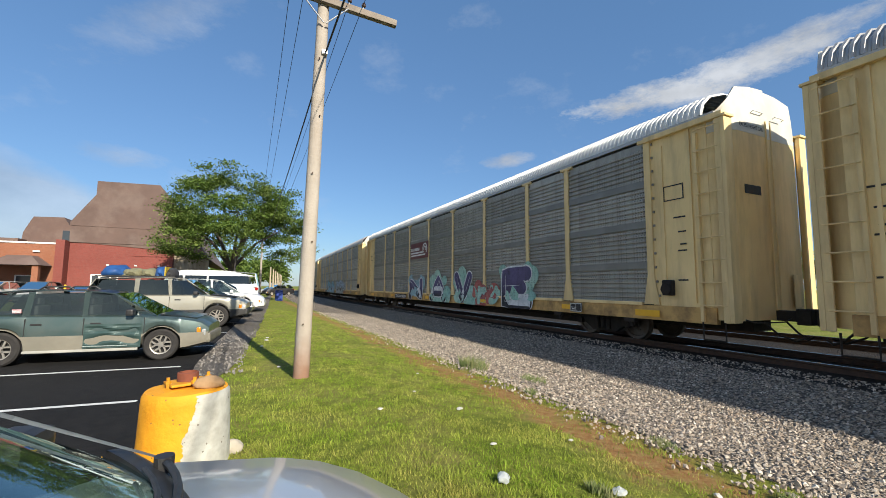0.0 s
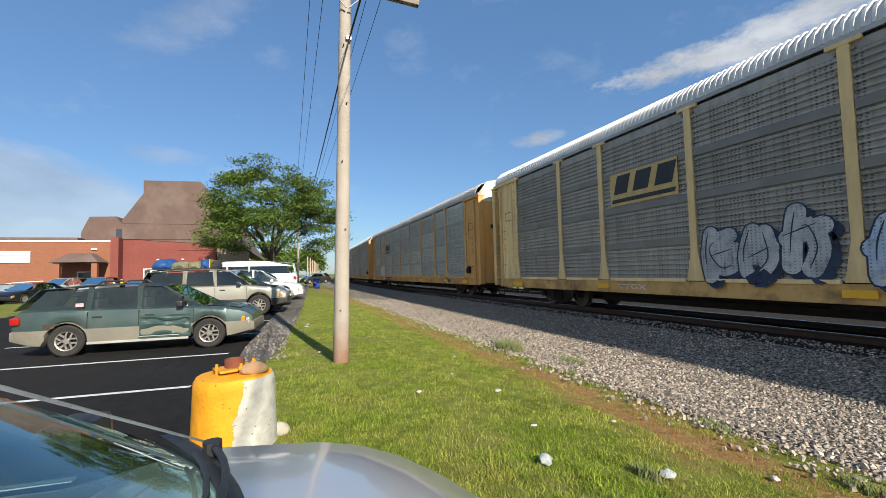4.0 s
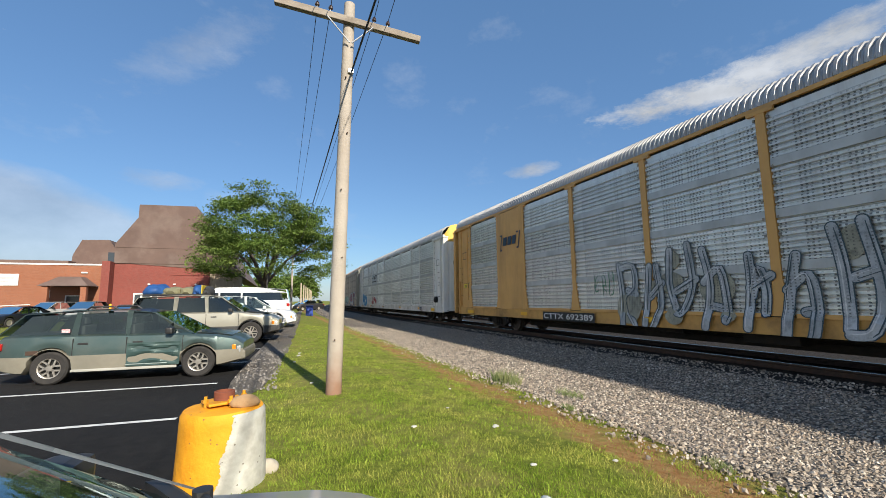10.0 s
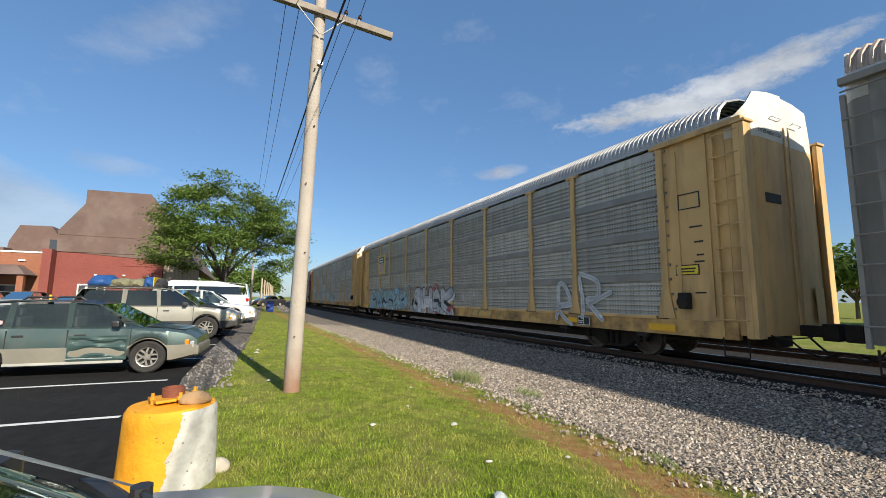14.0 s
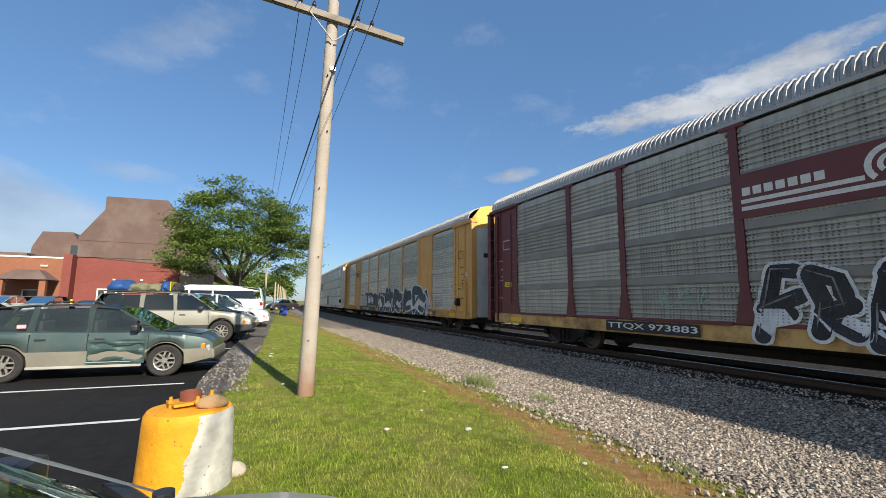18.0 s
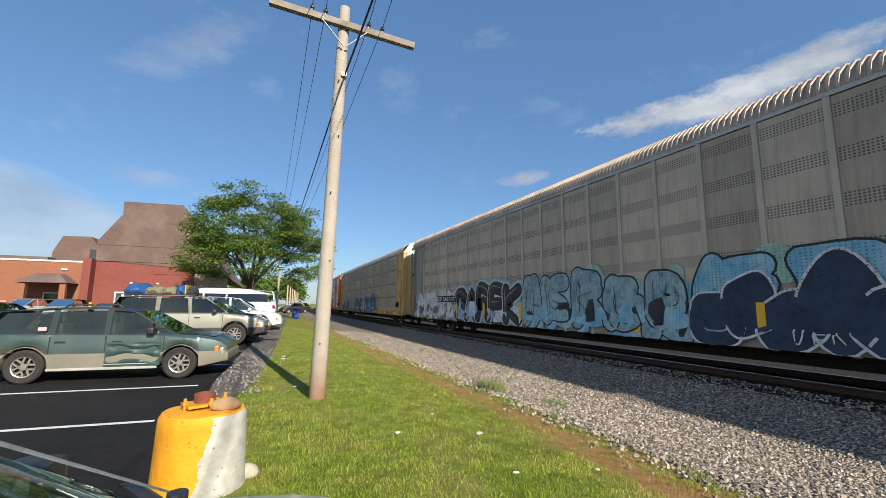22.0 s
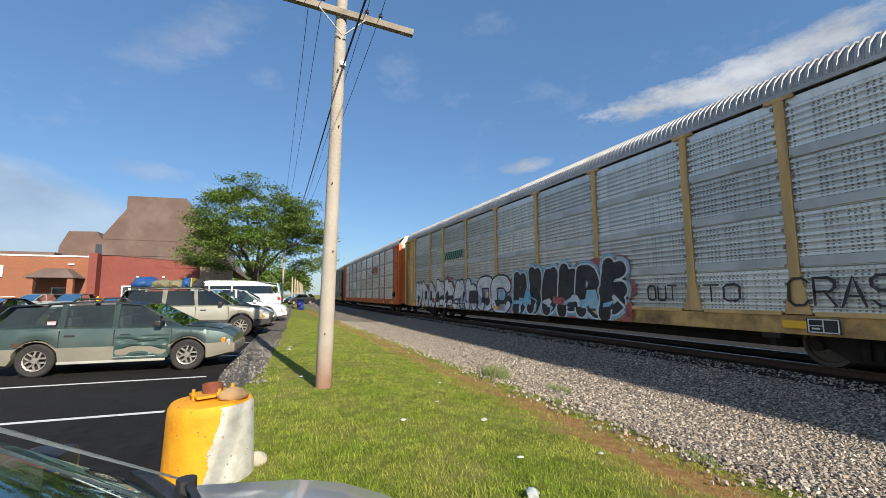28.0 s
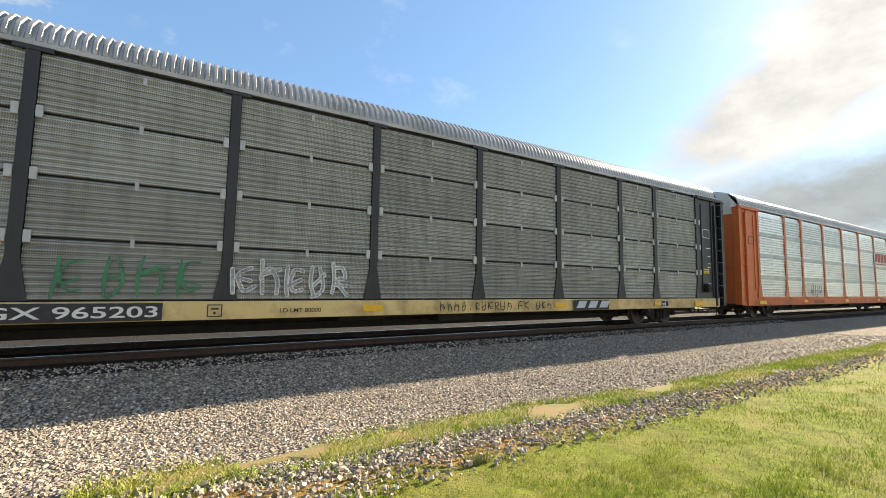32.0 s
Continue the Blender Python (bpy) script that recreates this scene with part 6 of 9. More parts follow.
            tagged(part("data_lettering", shared("data%d" % flip, lambda: boxes(*[(-HALF_W - 0.012, yb + 0.02, z, -HALF_W - 0.004, yb + 0.02 + w_, z + 0.035) for z, w_ in ((3.1, 0.3), (2.75, 0.2), (2.45, 0.16), (2.3, 0.22), (1.6, 0.24))]),
                 LETTER_WHITE if paint in ("black", "maroon") else LETTER_BLACK), None, car), kind="stuff")
            if not flip:
                bm_key = "handbrake"
                def brake():
                    bm = boxes((-HALF_W - 0.16, yb + 0.35, 1.25, -HALF_W, yb + 0.6, 1.62), bev=0.03)
                    tube(bm, (-HALF_W - 0.17, yb + 0.475, 1.40), (-HALF_W - 0.20, yb + 0.475, 1.40), 0.13, n=16)
                    return bm
                part("hand_brake", shared(bm_key, brake, STEEL_DARK), None, car)
        for by in (2.6, 5.4):
            ob = part("jacking_bracket", shared("bracket", lambda: boxes((-HALF_W - 0.09, -0.16, Z_SB - 0.10, -HALF_W + 0.06, 0.16, Z_SB), (-HALF_W - 0.02, -0.05, Z_SB - 0.22, -HALF_W + 0.02, 0.05, Z_SB - 0.1), bev=0.012), STEEL_DARK), None, car)
            ob.location = (0, sgn * (BODY / 2 - by), 0)
        ob = part("cut_lever", shared("cut_lever", lambda: line_tube([(-1.5, -0.18, 0.78), (-1.35, -0.3, 0.72), (-0.4, -0.34, 0.72), (-0.2, -0.4, 0.8)], 0.016, 6), STEEL_DARK), None, car)
        ob.matrix_local = base
        # truck
        truck = part("truck", shared("side_frame", side_frame, STEEL_DARK), None, car)
        truck.location = (0, sgn * (BODY / 2 - 4.0), 0)
        for a in (-0.89, 0.89):
            ws = smooth(part("wheelset", shared("wheelset", wheelset, WHEEL_STEEL), None, truck))
            ws.location = (0, a, 0.42)
            WHEELS.append((index, a, ws))
    # small reflectors along the sill
    for i in range(1, len(BAYS)):
        if i % 2:
            yy = -BODY / 2 + END_LEN + sum(BAYS[:i])
            ob = part("reflector", shared("reflect", lambda: boxes((-HALF_W - 0.108, -0.24, Z_ST - 0.24, -HALF_W - 0.102, 0.24, Z_ST - 0.1)), REFLECT), None, car)
            ob.location = (0, yy, 0)
    TRAIN.append(car)
    return car


for i, spec in enumerate(CARS):
    build_car(i - 1, spec)

# ---- parked vehicles ----
def thin_glass(name, tint=(0.5, 0.6, 0.58), gloss=1.0):
    """A thin pane: see-through with a tint, mirroring more at a slant."""
    if name in MATS:
        return MATS[name]
    m = bpy.data.materials.new(name)
    m.use_nodes = True
    nodes, links, put, add, calc, mixc, ramp, noise_of = node_kit(m.node_tree)
    for n in list(nodes):
        nodes.remove(n)
    clear = add("ShaderNodeBsdfTransparent", (*tint, 1))
    shine = add("ShaderNodeBsdfGlossy", (0.8, 0.96, 0.95, 1), 0.03)
    fres = add("ShaderNodeFresnel")
    fres.inputs[0].default_value = 1.55
    mix = add("ShaderNodeMixShader", calc("MULTIPLY_ADD", fres.outputs[0], gloss, 0.05 * gloss + 0.02, clamp=True), clear.outputs[0], shine.outputs[0])
    out = add("ShaderNodeOutputMaterial")
    links.new(mix.outputs[0], out.inputs[0])
    MATS[name] = m
    return m


TYRE = mat("tyre_rubber", (0.022, 0.021, 0.021), (0.035, 0.032, 0.03), 12, rough=0.85, bump=0.2)
ALLOY = mat("alloy_rim", (0.50, 0.47, 0.42), (0.40, 0.37, 0.33), 9, rough=0.4, metal=0.7)
TRIM_BLACK = mat("black_plastic_trim", (0.016, 0.016, 0.017), (0.026, 0.026, 0.027), 10, rough=0.5)
CABIN_DARK = mat("dark_cabin_cloth", (0.045, 0.047, 0.05), (0.03, 0.031, 0.033), 6, rough=0.9)
SEAT_GREY = mat("grey_seat_cloth", (0.20, 0.20, 0.19), (0.15, 0.15, 0.145), 6, rough=0.9)
AMBER = mat("amber_lens", (0.75, 0.24, 0.02), (0.65, 0.2, 0.02), 8, rough=0.15)
RED_LENS = mat("red_lens", (0.42, 0.015, 0.012), (0.34, 0.012, 0.01), 8, rough=0.15)
CLEAR_LENS = mat("clear_lens", (0.62, 0.64, 0.65), (0.5, 0.52, 0.53), 8, rough=0.1, metal=0.4)
PANE = thin_glass("car_window_glass", (0.16, 0.20, 0.20))
PANE_DARK = thin_glass("tinted_window_glass", (0.02, 0.024, 0.027))
SCREEN_GLASS = thin_glass("windscreen_glass", (0.50, 0.72, 0.66), 1.3)


def paint(name, c, coat=0.6, metal=0.3, rough=0.4, dirt=None):
    return mat(name, c, tuple(v * 0.88 for v in c), 0.8, rough=rough, metal=metal, coat=coat, dirt=dirt, dscale=2.2, dirt_amt=0.35)


def vehicle(name, label, m, L, W, deck, roof, base, wheel_r, clear, body_mat, pane=PANE, clad=None, clad_z=0.0, roof_mat=None,
            windows=(), screen=True, rim_spokes=5, lamps=True, group="", far=False, mirror_mat=None, handles=(), seams=(), rails=False, bands=()):
    """A road vehicle, nose towards +x, on its wheels. deck: (x, z) of the shoulder line from tail to nose; roof: (x, z) of the
    cabin's outline from rear foot over the top to the windscreen's foot; base: the axles' x."""
    car = thing(name, label, "car" if "van" not in name else "van", m, group)
    hw = W / 2
    xs = sorted(set([round(v, 3) for v in steps(-L / 2, L / 2, 34 if not far else 18)]
                    + [round(a + wheel_r * 1.12 * math.cos(t), 3) for a in base for t in steps(0, math.pi, 13 if not far else 7)]))
    dx, dz = [p[0] for p in deck], [p[1] for p in deck]

    def width(x):
        k = abs(x) / (L / 2)
        return hw * (1 - 0.16 * max(0, (k - 0.72) / 0.28) ** 2)

    def under(x):
        z = clear + 0.10 * max(0, (abs(x) / (L / 2) - 0.8) / 0.2)
        for a in base:
            d = abs(x - a)
            if d < wheel_r * 1.12:
                z = max(z, wheel_r + math.sqrt(max((wheel_r * 1.12) ** 2 - d * d, 0)))
        return z

    def section(x, top=None, grow=0.0):
        zt = float(np.interp(x, dx, dz))
        zb, w = under(x), width(x)
        hi = zt if top is None else min(top, zt)
        hi = max(hi, zb + 0.02)
        h = hi - zb
        if top is None:
            half = [(0.0, zb), (w * 0.82, zb), (w * 0.975, zb + min(0.05, h * 0.2)), (w, zb + h * 0.4), (w * 0.995, zb + h * 0.72), (w * 0.965, hi - 0.035), (w * 0.88, hi), (w * 0.45, hi + 0.022), (0.0, hi + 0.03)]
        else:
            half = [(0.0, zb), (w * 0.82, zb), (w * 0.975 + grow, zb + min(0.05, h * 0.2)), (w + grow, zb + h * 0.5), (w + grow, hi), (w * 0.96, hi + 0.004)]
        right = [(x, y, z) for y, z in half]
        left = [(x, -y, z) for y, z in half[1:-1 if top is None else None]][::-1]
        return right + left

    rows = [section(x) for x in xs]
    bm = bmesh.new()
    bm.from_mesh(grid_mesh("body", rows, closed=True))
    bm.verts.ensure_lookup_table()
    n = len(rows[0])
    for k in (0, len(rows) - 1):
        f = bm.faces.new([bm.verts[k * n + i] for i in range(n)])
    bmesh.ops.recalc_face_normals(bm, faces=bm.faces)
    smooth(part("body", bm, body_mat, car), 38)
    if clad:
        rows = [section(x, clad_z, 0.012) for x in xs]
        bm = bmesh.new()
        bm.from_mesh(grid_mesh("cladding", rows, closed=True))
        bm.verts.ensure_lookup_table()
        n = len(rows[0])
        for k in (0, len(rows) - 1):
            bm.faces.new([bm.verts[k * n + i] for i in range(n)])
        bmesh.ops.recalc_face_normals(bm, faces=bm.faces)
        smooth(part("lower_cladding", bm, clad, car, "paler lower body cladding"), 38)
    # cabin
    zb, zt = min(z for _, z in roof), max(z for _, z in roof)

    def cw(z):
        return hw * (0.93 - 0.19 * (z - zb) / max(zt - zb, 0.1))

    ring = [(x, z) for x, z in roof]
    pillar = 0.035
    bm = bmesh.new()
    a = [bm.verts.new((x, cw(z), z)) for x, z in ring]
    b = [bm.verts.new((x, -cw(z), z)) for x, z in ring]
    top = [i for i in range(len(ring) - 1)]
    glazed = (0, len(ring) - 2) if screen else ()
    for i in top:
        if i in glazed:
            continue
        bm.faces.new((a[i], a[i + 1], b[i + 1], b[i]))
    # roof slab has depth
    got = bmesh.ops.solidify(bm, geom=bm.faces[:], thickness=0.045)
    part("roof", bm, roof_mat or body_mat, car)
    # side frames: strips along the outline, with pillars between the windows
    for s in (1, -1):
        bm = bmesh.new()
        inner = []
        cx = sum(x for x, _ in ring) / len(ring)
        czm = (zb + zt) / 2
        for x, z in ring:
            d = Vector((cx - x, (czm - z) * 2.0))
            d = d.normalized() * pillar
            inner.append((x + d.x, z + d.y * 0.7))
        o = [bm.verts.new((x, s * cw(z), z)) for x, z in ring]
        q = [bm.verts.new((x, s * (cw(z) + 0.004), z)) for x, z in inner]
        for i in range(len(ring) - 1):
            bm.faces.new((o[i], o[i + 1], q[i + 1], q[i]))
        for win_a, win_b in zip(windows, windows[1:]):
            x0, x1 = win_a[1][0], win_b[0][0]
            xt0, xt1 = win_a[2][0], win_b[-1][0]
            z0, z1 = zb - 0.02, zt - 0.05
            v = [bm.verts.new(p) for p in ((x0 - 0.01, s * cw(z0), z0), (x1 + 0.01, s * cw(z0), z0), (xt1 + 0.01, s * cw(z1), z1), (xt0 - 0.01, s * cw(z1), z1))]
            bm.faces.new(v)
        bmesh.ops.solidify(bm, geom=bm.faces[:], thickness=0.03)
        bmesh.ops.recalc_face_normals(bm, faces=bm.faces)
        part("pillar_frame", bm, body_mat, car)
        for w_ in windows:
            pts = [(x, s * (cw(z) + 0.002), z) for x, z in w_]
            part("side_window", flat_poly(pts if s > 0 else pts[::-1]), pane, car).visible_shadow = False
    for lo, hi in bands:
        xs0 = [float(np.interp(z, [p[1] for p in ring[:3]], [p[0] for p in ring[:3]])) for z in (lo, hi)]
        xs1 = [float(np.interp(z, [p[1] for p in ring[-1:-4:-1]], [p[0] for p in ring[-1:-4:-1]])) for z in (lo, hi)]
        for s in (1, -1):
            part("side_panel", flat_poly([(xs0[0], s * cw(lo), lo), (xs1[0], s * cw(lo), lo), (xs1[1], s * cw(hi), hi), (xs0[1], s * cw(hi), hi)], 0.012), body_mat, car)
    if screen:
        for i, nm, gl in ((0, "rear_window", pane), (len(ring) - 2, "windscreen", SCREEN_GLASS)):
            (xa, za), (xb, z2) = ring[i], ring[i + 1]
            part(nm, flat_poly([(xa, cw(za) - 0.05, za + 0.004), (xb, cw(z2) - 0.06, z2 - 0.004), (xb, -cw(z2) + 0.06, z2 - 0.004), (xa, -cw(za) + 0.05, za + 0.004)]), gl, car).visible_shadow = False
            for s in (1, -1):
                bm = bmesh.new()
                v = [bm.verts.new(p) for p in ((xa, s * cw(za), za), (xb, s * cw(z2), z2), (xb, s * (cw(z2) - 0.04), z2 + 0.006), (xa, s * (cw(za) - 0.035), za + 0.006))]
                bm.faces.new(v)
                bmesh.ops.solidify(bm, geom=bm.faces[:], thickness=0.03)
                part("screen_pillar", bm, body_mat, car)
    # cabin inside
    xr, xf = ring[0][0], ring[-1][0]
    bm = boxes((xr + 0.25, -hw * 0.8, zb - 0.35, xf - 0.1, hw * 0.8, zb - 0.06))
    part("cabin_floor", bm, CABIN_DARK, car)
    if not far:
        for i, sx in enumerate(((xf - 1.25), (xf - 2.15))):
            for sy in (-0.36, 0.36):
                bm = boxes((sx - 0.1, sy - 0.24, zb - 0.2, sx + 0.05, sy + 0.24, zb + 0.22), bev=0.04)
                box(bm, sx - 0.1, sy - 0.11, zb + 0.24, sx, sy + 0.11, zb + 0.38, 0.03)
                part("seat", bm, SEAT_GREY, car)
        part("dashboard", boxes((xf - 0.75, -hw * 0.8, zb - 0.1, xf - 0.12, hw * 0.8, zb - 0.02), bev=0.03), CABIN_DARK, car)
        wheel = lathe([(0.17, -0.012), (0.19, 0.0), (0.17, 0.012), (0.155, 0.0)], 20)
        bmesh.ops.transform(wheel, matrix=pose(xf - 0.85, 0.36, zb + 0.02, 0, -65, 0), verts=wheel.verts)
        part("steering_wheel", wheel, TRIM_BLACK, car)
    # wheels
    spokes = rim_spokes
    for i, ax in enumerate(base):
        for s in (1, -1):
            yw = s * (hw - 0.11)
            tyre = lathe([(wheel_r * 0.62, -0.09), (wheel_r * 0.9, -0.105), (wheel_r, -0.075), (wheel_r, 0.075), (wheel_r * 0.9, 0.105), (wheel_r * 0.62, 0.09), (wheel_r * 0.6, 0.0)], 26 if not far else 14, ring_only=True)
            t_ob = smooth(part("wheel", tyre, TYRE, car))
            t_ob.matrix_local = pose(ax, yw, wheel_r, 90 * s, 0, 0)
            rim = lathe([(wheel_r * 0.60, 0.02), (wheel_r * 0.62, -0.085), (wheel_r * 0.56, -0.075), (wheel_r * 0.54, 0.02)], 22 if not far else 12, ring_only=True)
            if not far:
                for k in range(spokes):
                    t = k * math.tau / spokes
                    r = Matrix.Rotation(t, 4, "Z")
                    for off in (-0.05, 0.05) if spokes == 5 else (0.0,):
                        box(rim, wheel_r * 0.1, off * 0.9 - 0.016, -0.078, wheel_r * 0.57, off * 0.9 + 0.016, -0.055, 0, r)
                tube(rim, (0, 0, -0.085), (0, 0, -0.04), wheel_r * 0.17, n=14)
            else:
                tube(rim, (0, 0, -0.06), (0, 0, -0.04), wheel_r * 0.55, n=12)
            part("rim", rim, ALLOY, t_ob)
            back = tube(bmesh.new(), (0, 0, 0.0), (0, 0, 0.03), wheel_r * 0.57, n=16)
            part("brake_disc", back, TRIM_BLACK, t_ob)
    # lamps, bumpers, mirrors, handles
    zn, ztl = dz[-1], dz[0]
    if lamps:
        for s in (1, -1):
            x1 = L / 2
            y0 = s * width(x1 * 0.96)
            part("headlight", boxes((x1 - 0.34, min(y0 * 0.62, y0 * 1.012), zn - 0.20, x1 - 0.045, max(y0 * 0.62, y0 * 1.012), zn - 0.05), bev=0.03), CLEAR_LENS, car)
            part("turn_signal", boxes((x1 - 0.44, min(y0 * 0.86, y0 * 1.05), zn - 0.15, x1 - 0.14, max(y0 * 0.86, y0 * 1.05), zn - 0.01), bev=0.03), AMBER, car)
            part("tail_light", boxes((-x1 + 0.01, min(s * hw * 0.7, s * hw * 0.955), ztl - 0.17, -x1 + 0.17, max(s * hw * 0.7, s * hw * 0.955), ztl - 0.02), bev=0.03), RED_LENS, car)
            xm = roof[-1][0] - 0.42
            part("mirror", boxes((xm - 0.09, s * hw * 0.93 - (0.0 if s > 0 else 0.20), zb + 0.01, xm + 0.05, s * hw * 0.93 + (0.20 if s > 0 else 0.0), zb + 0.15), bev=0.04), mirror_mat or TRIM_BLACK, car)
            for hx in handles:
                part("door_handle", boxes((hx - 0.09, s * hw * 0.985 - 0.012, zb - 0.16, hx + 0.09, s * hw * 0.985 + 0.022, zb - 0.12), bev=0.008), TRIM_BLACK, car)
            for sx in seams:
                part("door_gap", boxes((sx - 0.006, s * hw * 0.97, clear + 0.12, sx + 0.006, s * hw * 1.004, zb - 0.03)), TRIM_BLACK, car)
        part("front_bumper", boxes((L / 2 - 0.22, -hw * 0.86, clear + 0.12, L / 2 + 0.05, hw * 0.86, clear + 0.34), bev=0.06), clad or (TRIM_BLACK if far else body_mat), car)
        part("rear_bumper", boxes((-L / 2 - 0.05, -hw * 0.86, clear + 0.14, -L / 2 + 0.2, hw * 0.86, clear + 0.36), bev=0.06), clad or body_mat, car)
        part("grille", boxes((L / 2 - 0.12, -hw * 0.5, zn - 0.22, L / 2 - 0.02, hw * 0.5, zn - 0.08), bev=0.02), TRIM_BLACK, car)
    if rails:
        for s in (1, -1):
            xr0, xr1 = [x for x, z in roof if z > zt - 0.06][0] + 0.1, [x for x, z in roof if z > zt - 0.06][-1] - 0.15
            y = s * (cw(zt) - 0.04)
            pts = [(xr0, y, zt - 0.02), (xr0 + 0.1, y, zt + 0.06), (xr1 - 0.1, y, zt + 0.06), (xr1, y, zt - 0.01)]
            part("roof_rail", line_tube(pts, 0.018), TRIM_BLACK, car)
    return car


def build_vehicles():
    # green wagon with a crushed door
    green = paint("green_metallic_paint", (0.075, 0.118, 0.115), 0.5, 0.45, 0.42, (0.16, 0.17, 0.15))
    sand = mat("sand_cladding", (0.235, 0.22, 0.175), (0.19, 0.18, 0.145), 2, rough=0.6, dirt=(0.15, 0.13, 0.1), dscale=3)
    hw = 0.87
    wins = [[(-1.98, 0.99), (-0.98, 0.98), (-0.96, 1.385), (-1.70, 1.355)], [(-0.86, 0.975), (-0.02, 0.96), (-0.06, 1.40), (-0.87, 1.39)], [(0.06, 0.96), (1.03, 0.945), (0.50, 1.36), (0.04, 1.40)]]
    dark_roof = paint("dark_green_roof_paint", (0.018, 0.026, 0.026), 0.5, 0.3, 0.35)
    wag = vehicle("station_wagon", "green station wagon with sand lower cladding and a crushed front door", pose(-2.79, 11.06, 0.022, 0, 0, -5.5) @ Matrix.Scale(0.96, 4), 4.50, 1.74,
                  [(-2.25, 0.86), (-2.2, 0.95), (-2.05, 0.975), (-1.0, 0.97), (0.9, 0.94), (1.25, 0.925), (1.7, 0.885), (2.0, 0.83), (2.16, 0.77), (2.24, 0.68)],
                  [(-2.20, 0.965), (-1.84, 1.39), (-0.95, 1.475), (-0.1, 1.47), (0.46, 1.40), (1.27, 0.93)], (-1.27, 1.38), 0.325, 0.20, green, PANE, sand, 0.56,
                  roof_mat=dark_roof, windows=wins, handles=(-0.73, 0.23), seams=(0.03, 1.07, -0.90), rails=True)
    part("side_sill", boxes((-0.9, -0.885, 0.235, 0.98, -0.845, 0.285), bev=0.01), mat("pale_sill_strip", (0.42, 0.42, 0.38), (0.33, 0.33, 0.30), 4, rough=0.6), wag, "pale sill strip")
    # the hood's dark reflection is put in as a dark sheet
    part("hood_shade", flat_poly([(1.28, -0.74, 0.957), (2.0, -0.66, 0.865), (2.0, 0.66, 0.865), (1.28, 0.74, 0.957)], 0.008), dark_roof, wag, "dark sheet carrying the hood's reflection as colour")
    # the crumpled near-side doors: folds of dark torn metal
    dent = paint("green_dented_metal", (0.045, 0.085, 0.08), 0.3, 0.2, 0.45)
    rows = []
    for i in range(14):
        row = []
        for j in range(26):
            x, z = 0.05 + 0.98 * j / 25, 0.30 + 0.48 * i / 13
            edge = min(i, 13 - i, j, 25 - j) / 3.0
            fold = 0.035 * math.sin(z * 34 + 3 * noise.noise((x * 2.5, z * 3, 0)) + x * 3) + 0.04 * noise.noise((x * 5, z * 9, 2))
            row.append((x, -hw - 0.016 - min(edge, 1) * (fold - 0.012) * 0.6, z))
        rows.append(row)
    part("crushed_door_skin", grid_mesh("dent", rows), dent, wag, "crumpled dark green door skin")
    torn = mat("torn_bare_metal", (0.45, 0.52, 0.50), (0.3, 0.36, 0.35), 9, rough=0.4, metal=0.5)
    part("torn_edge", boxes((0.05, -hw - 0.028, 0.33, 0.80, -hw - 0.014, 0.35), bev=0.006), torn, wag, "torn bare metal edge")
    part("sticker", boxes((-1.12, -0.838, 1.02, -0.98, -0.834, 1.09)), mat("red_white_sticker", (0.7, 0.2, 0.22), (0.75, 0.6, 0.6), 30), wag)
    part("rust_patch", boxes((-1.66, -hw - 0.006, 0.60, -1.46, -hw + 0.002, 0.68)), RUST, wag)
    # sand and dark sport utility with luggage on the roof
    beige = paint("champagne_paint", (0.40, 0.385, 0.32), 0.6, 0.35, 0.4)
    char = mat("charcoal_cladding", (0.05, 0.05, 0.05), (0.04, 0.04, 0.04), 3, rough=0.6)
    wins = [[(-2.15, 1.13), (-0.98, 1.13), (-1.0, 1.62), (-1.9, 1.62)], [(-0.86, 1.13), (0.02, 1.13), (-0.06, 1.63), (-0.86, 1.63)], [(0.12, 1.13), (1.08, 1.13), (0.5, 1.60), (0.06, 1.63)]]
    suv = vehicle("sport_utility", "champagne sport utility vehicle with dark hood and roof luggage", pose(-2.35, 17.55, 0.085, 0, 0, -5), 4.85, 1.84,
                  [(-2.42, 1.05), (-2.2, 1.12), (1.0, 1.12), (1.25, 1.10), (1.9, 1.03), (2.25, 0.95), (2.40, 0.80)],
                  [(-2.36, 1.12), (-2.1, 1.66), (-1.0, 1.73), (0.1, 1.72), (0.5, 1.66), (1.28, 1.10)], (-1.42, 1.50), 0.38, 0.30, beige, PANE_DARK, char, 0.62,
                  windows=wins, handles=(-0.68, 0.3), seams=(0.06, 1.1, -0.92))
    part("dark_hood", flat_poly([(1.24, -0.76, 1.145), (2.05, -0.70, 1.045), (2.05, 0.70, 1.045), (1.24, 0.76, 1.145)], 0.012), TRIM_BLACK, suv, "black hood")
    rack = thing("luggage_bundle", "blue tarpaulin and bundled camping gear strapped on the roof", "luggage", suv.matrix_world @ pose(-1.0, 0, 1.73))
    blue, tan_c = mat("blue_tarpaulin", (0.02, 0.09, 0.28), (0.015, 0.06, 0.2), 5, rough=0.6, bump=0.6, bscale=9), mat("olive_netting", (0.24, 0.23, 0.13), (0.16, 0.15, 0.09), 9, rough=0.9, bump=0.6)
    rng = np.random.default_rng(4)
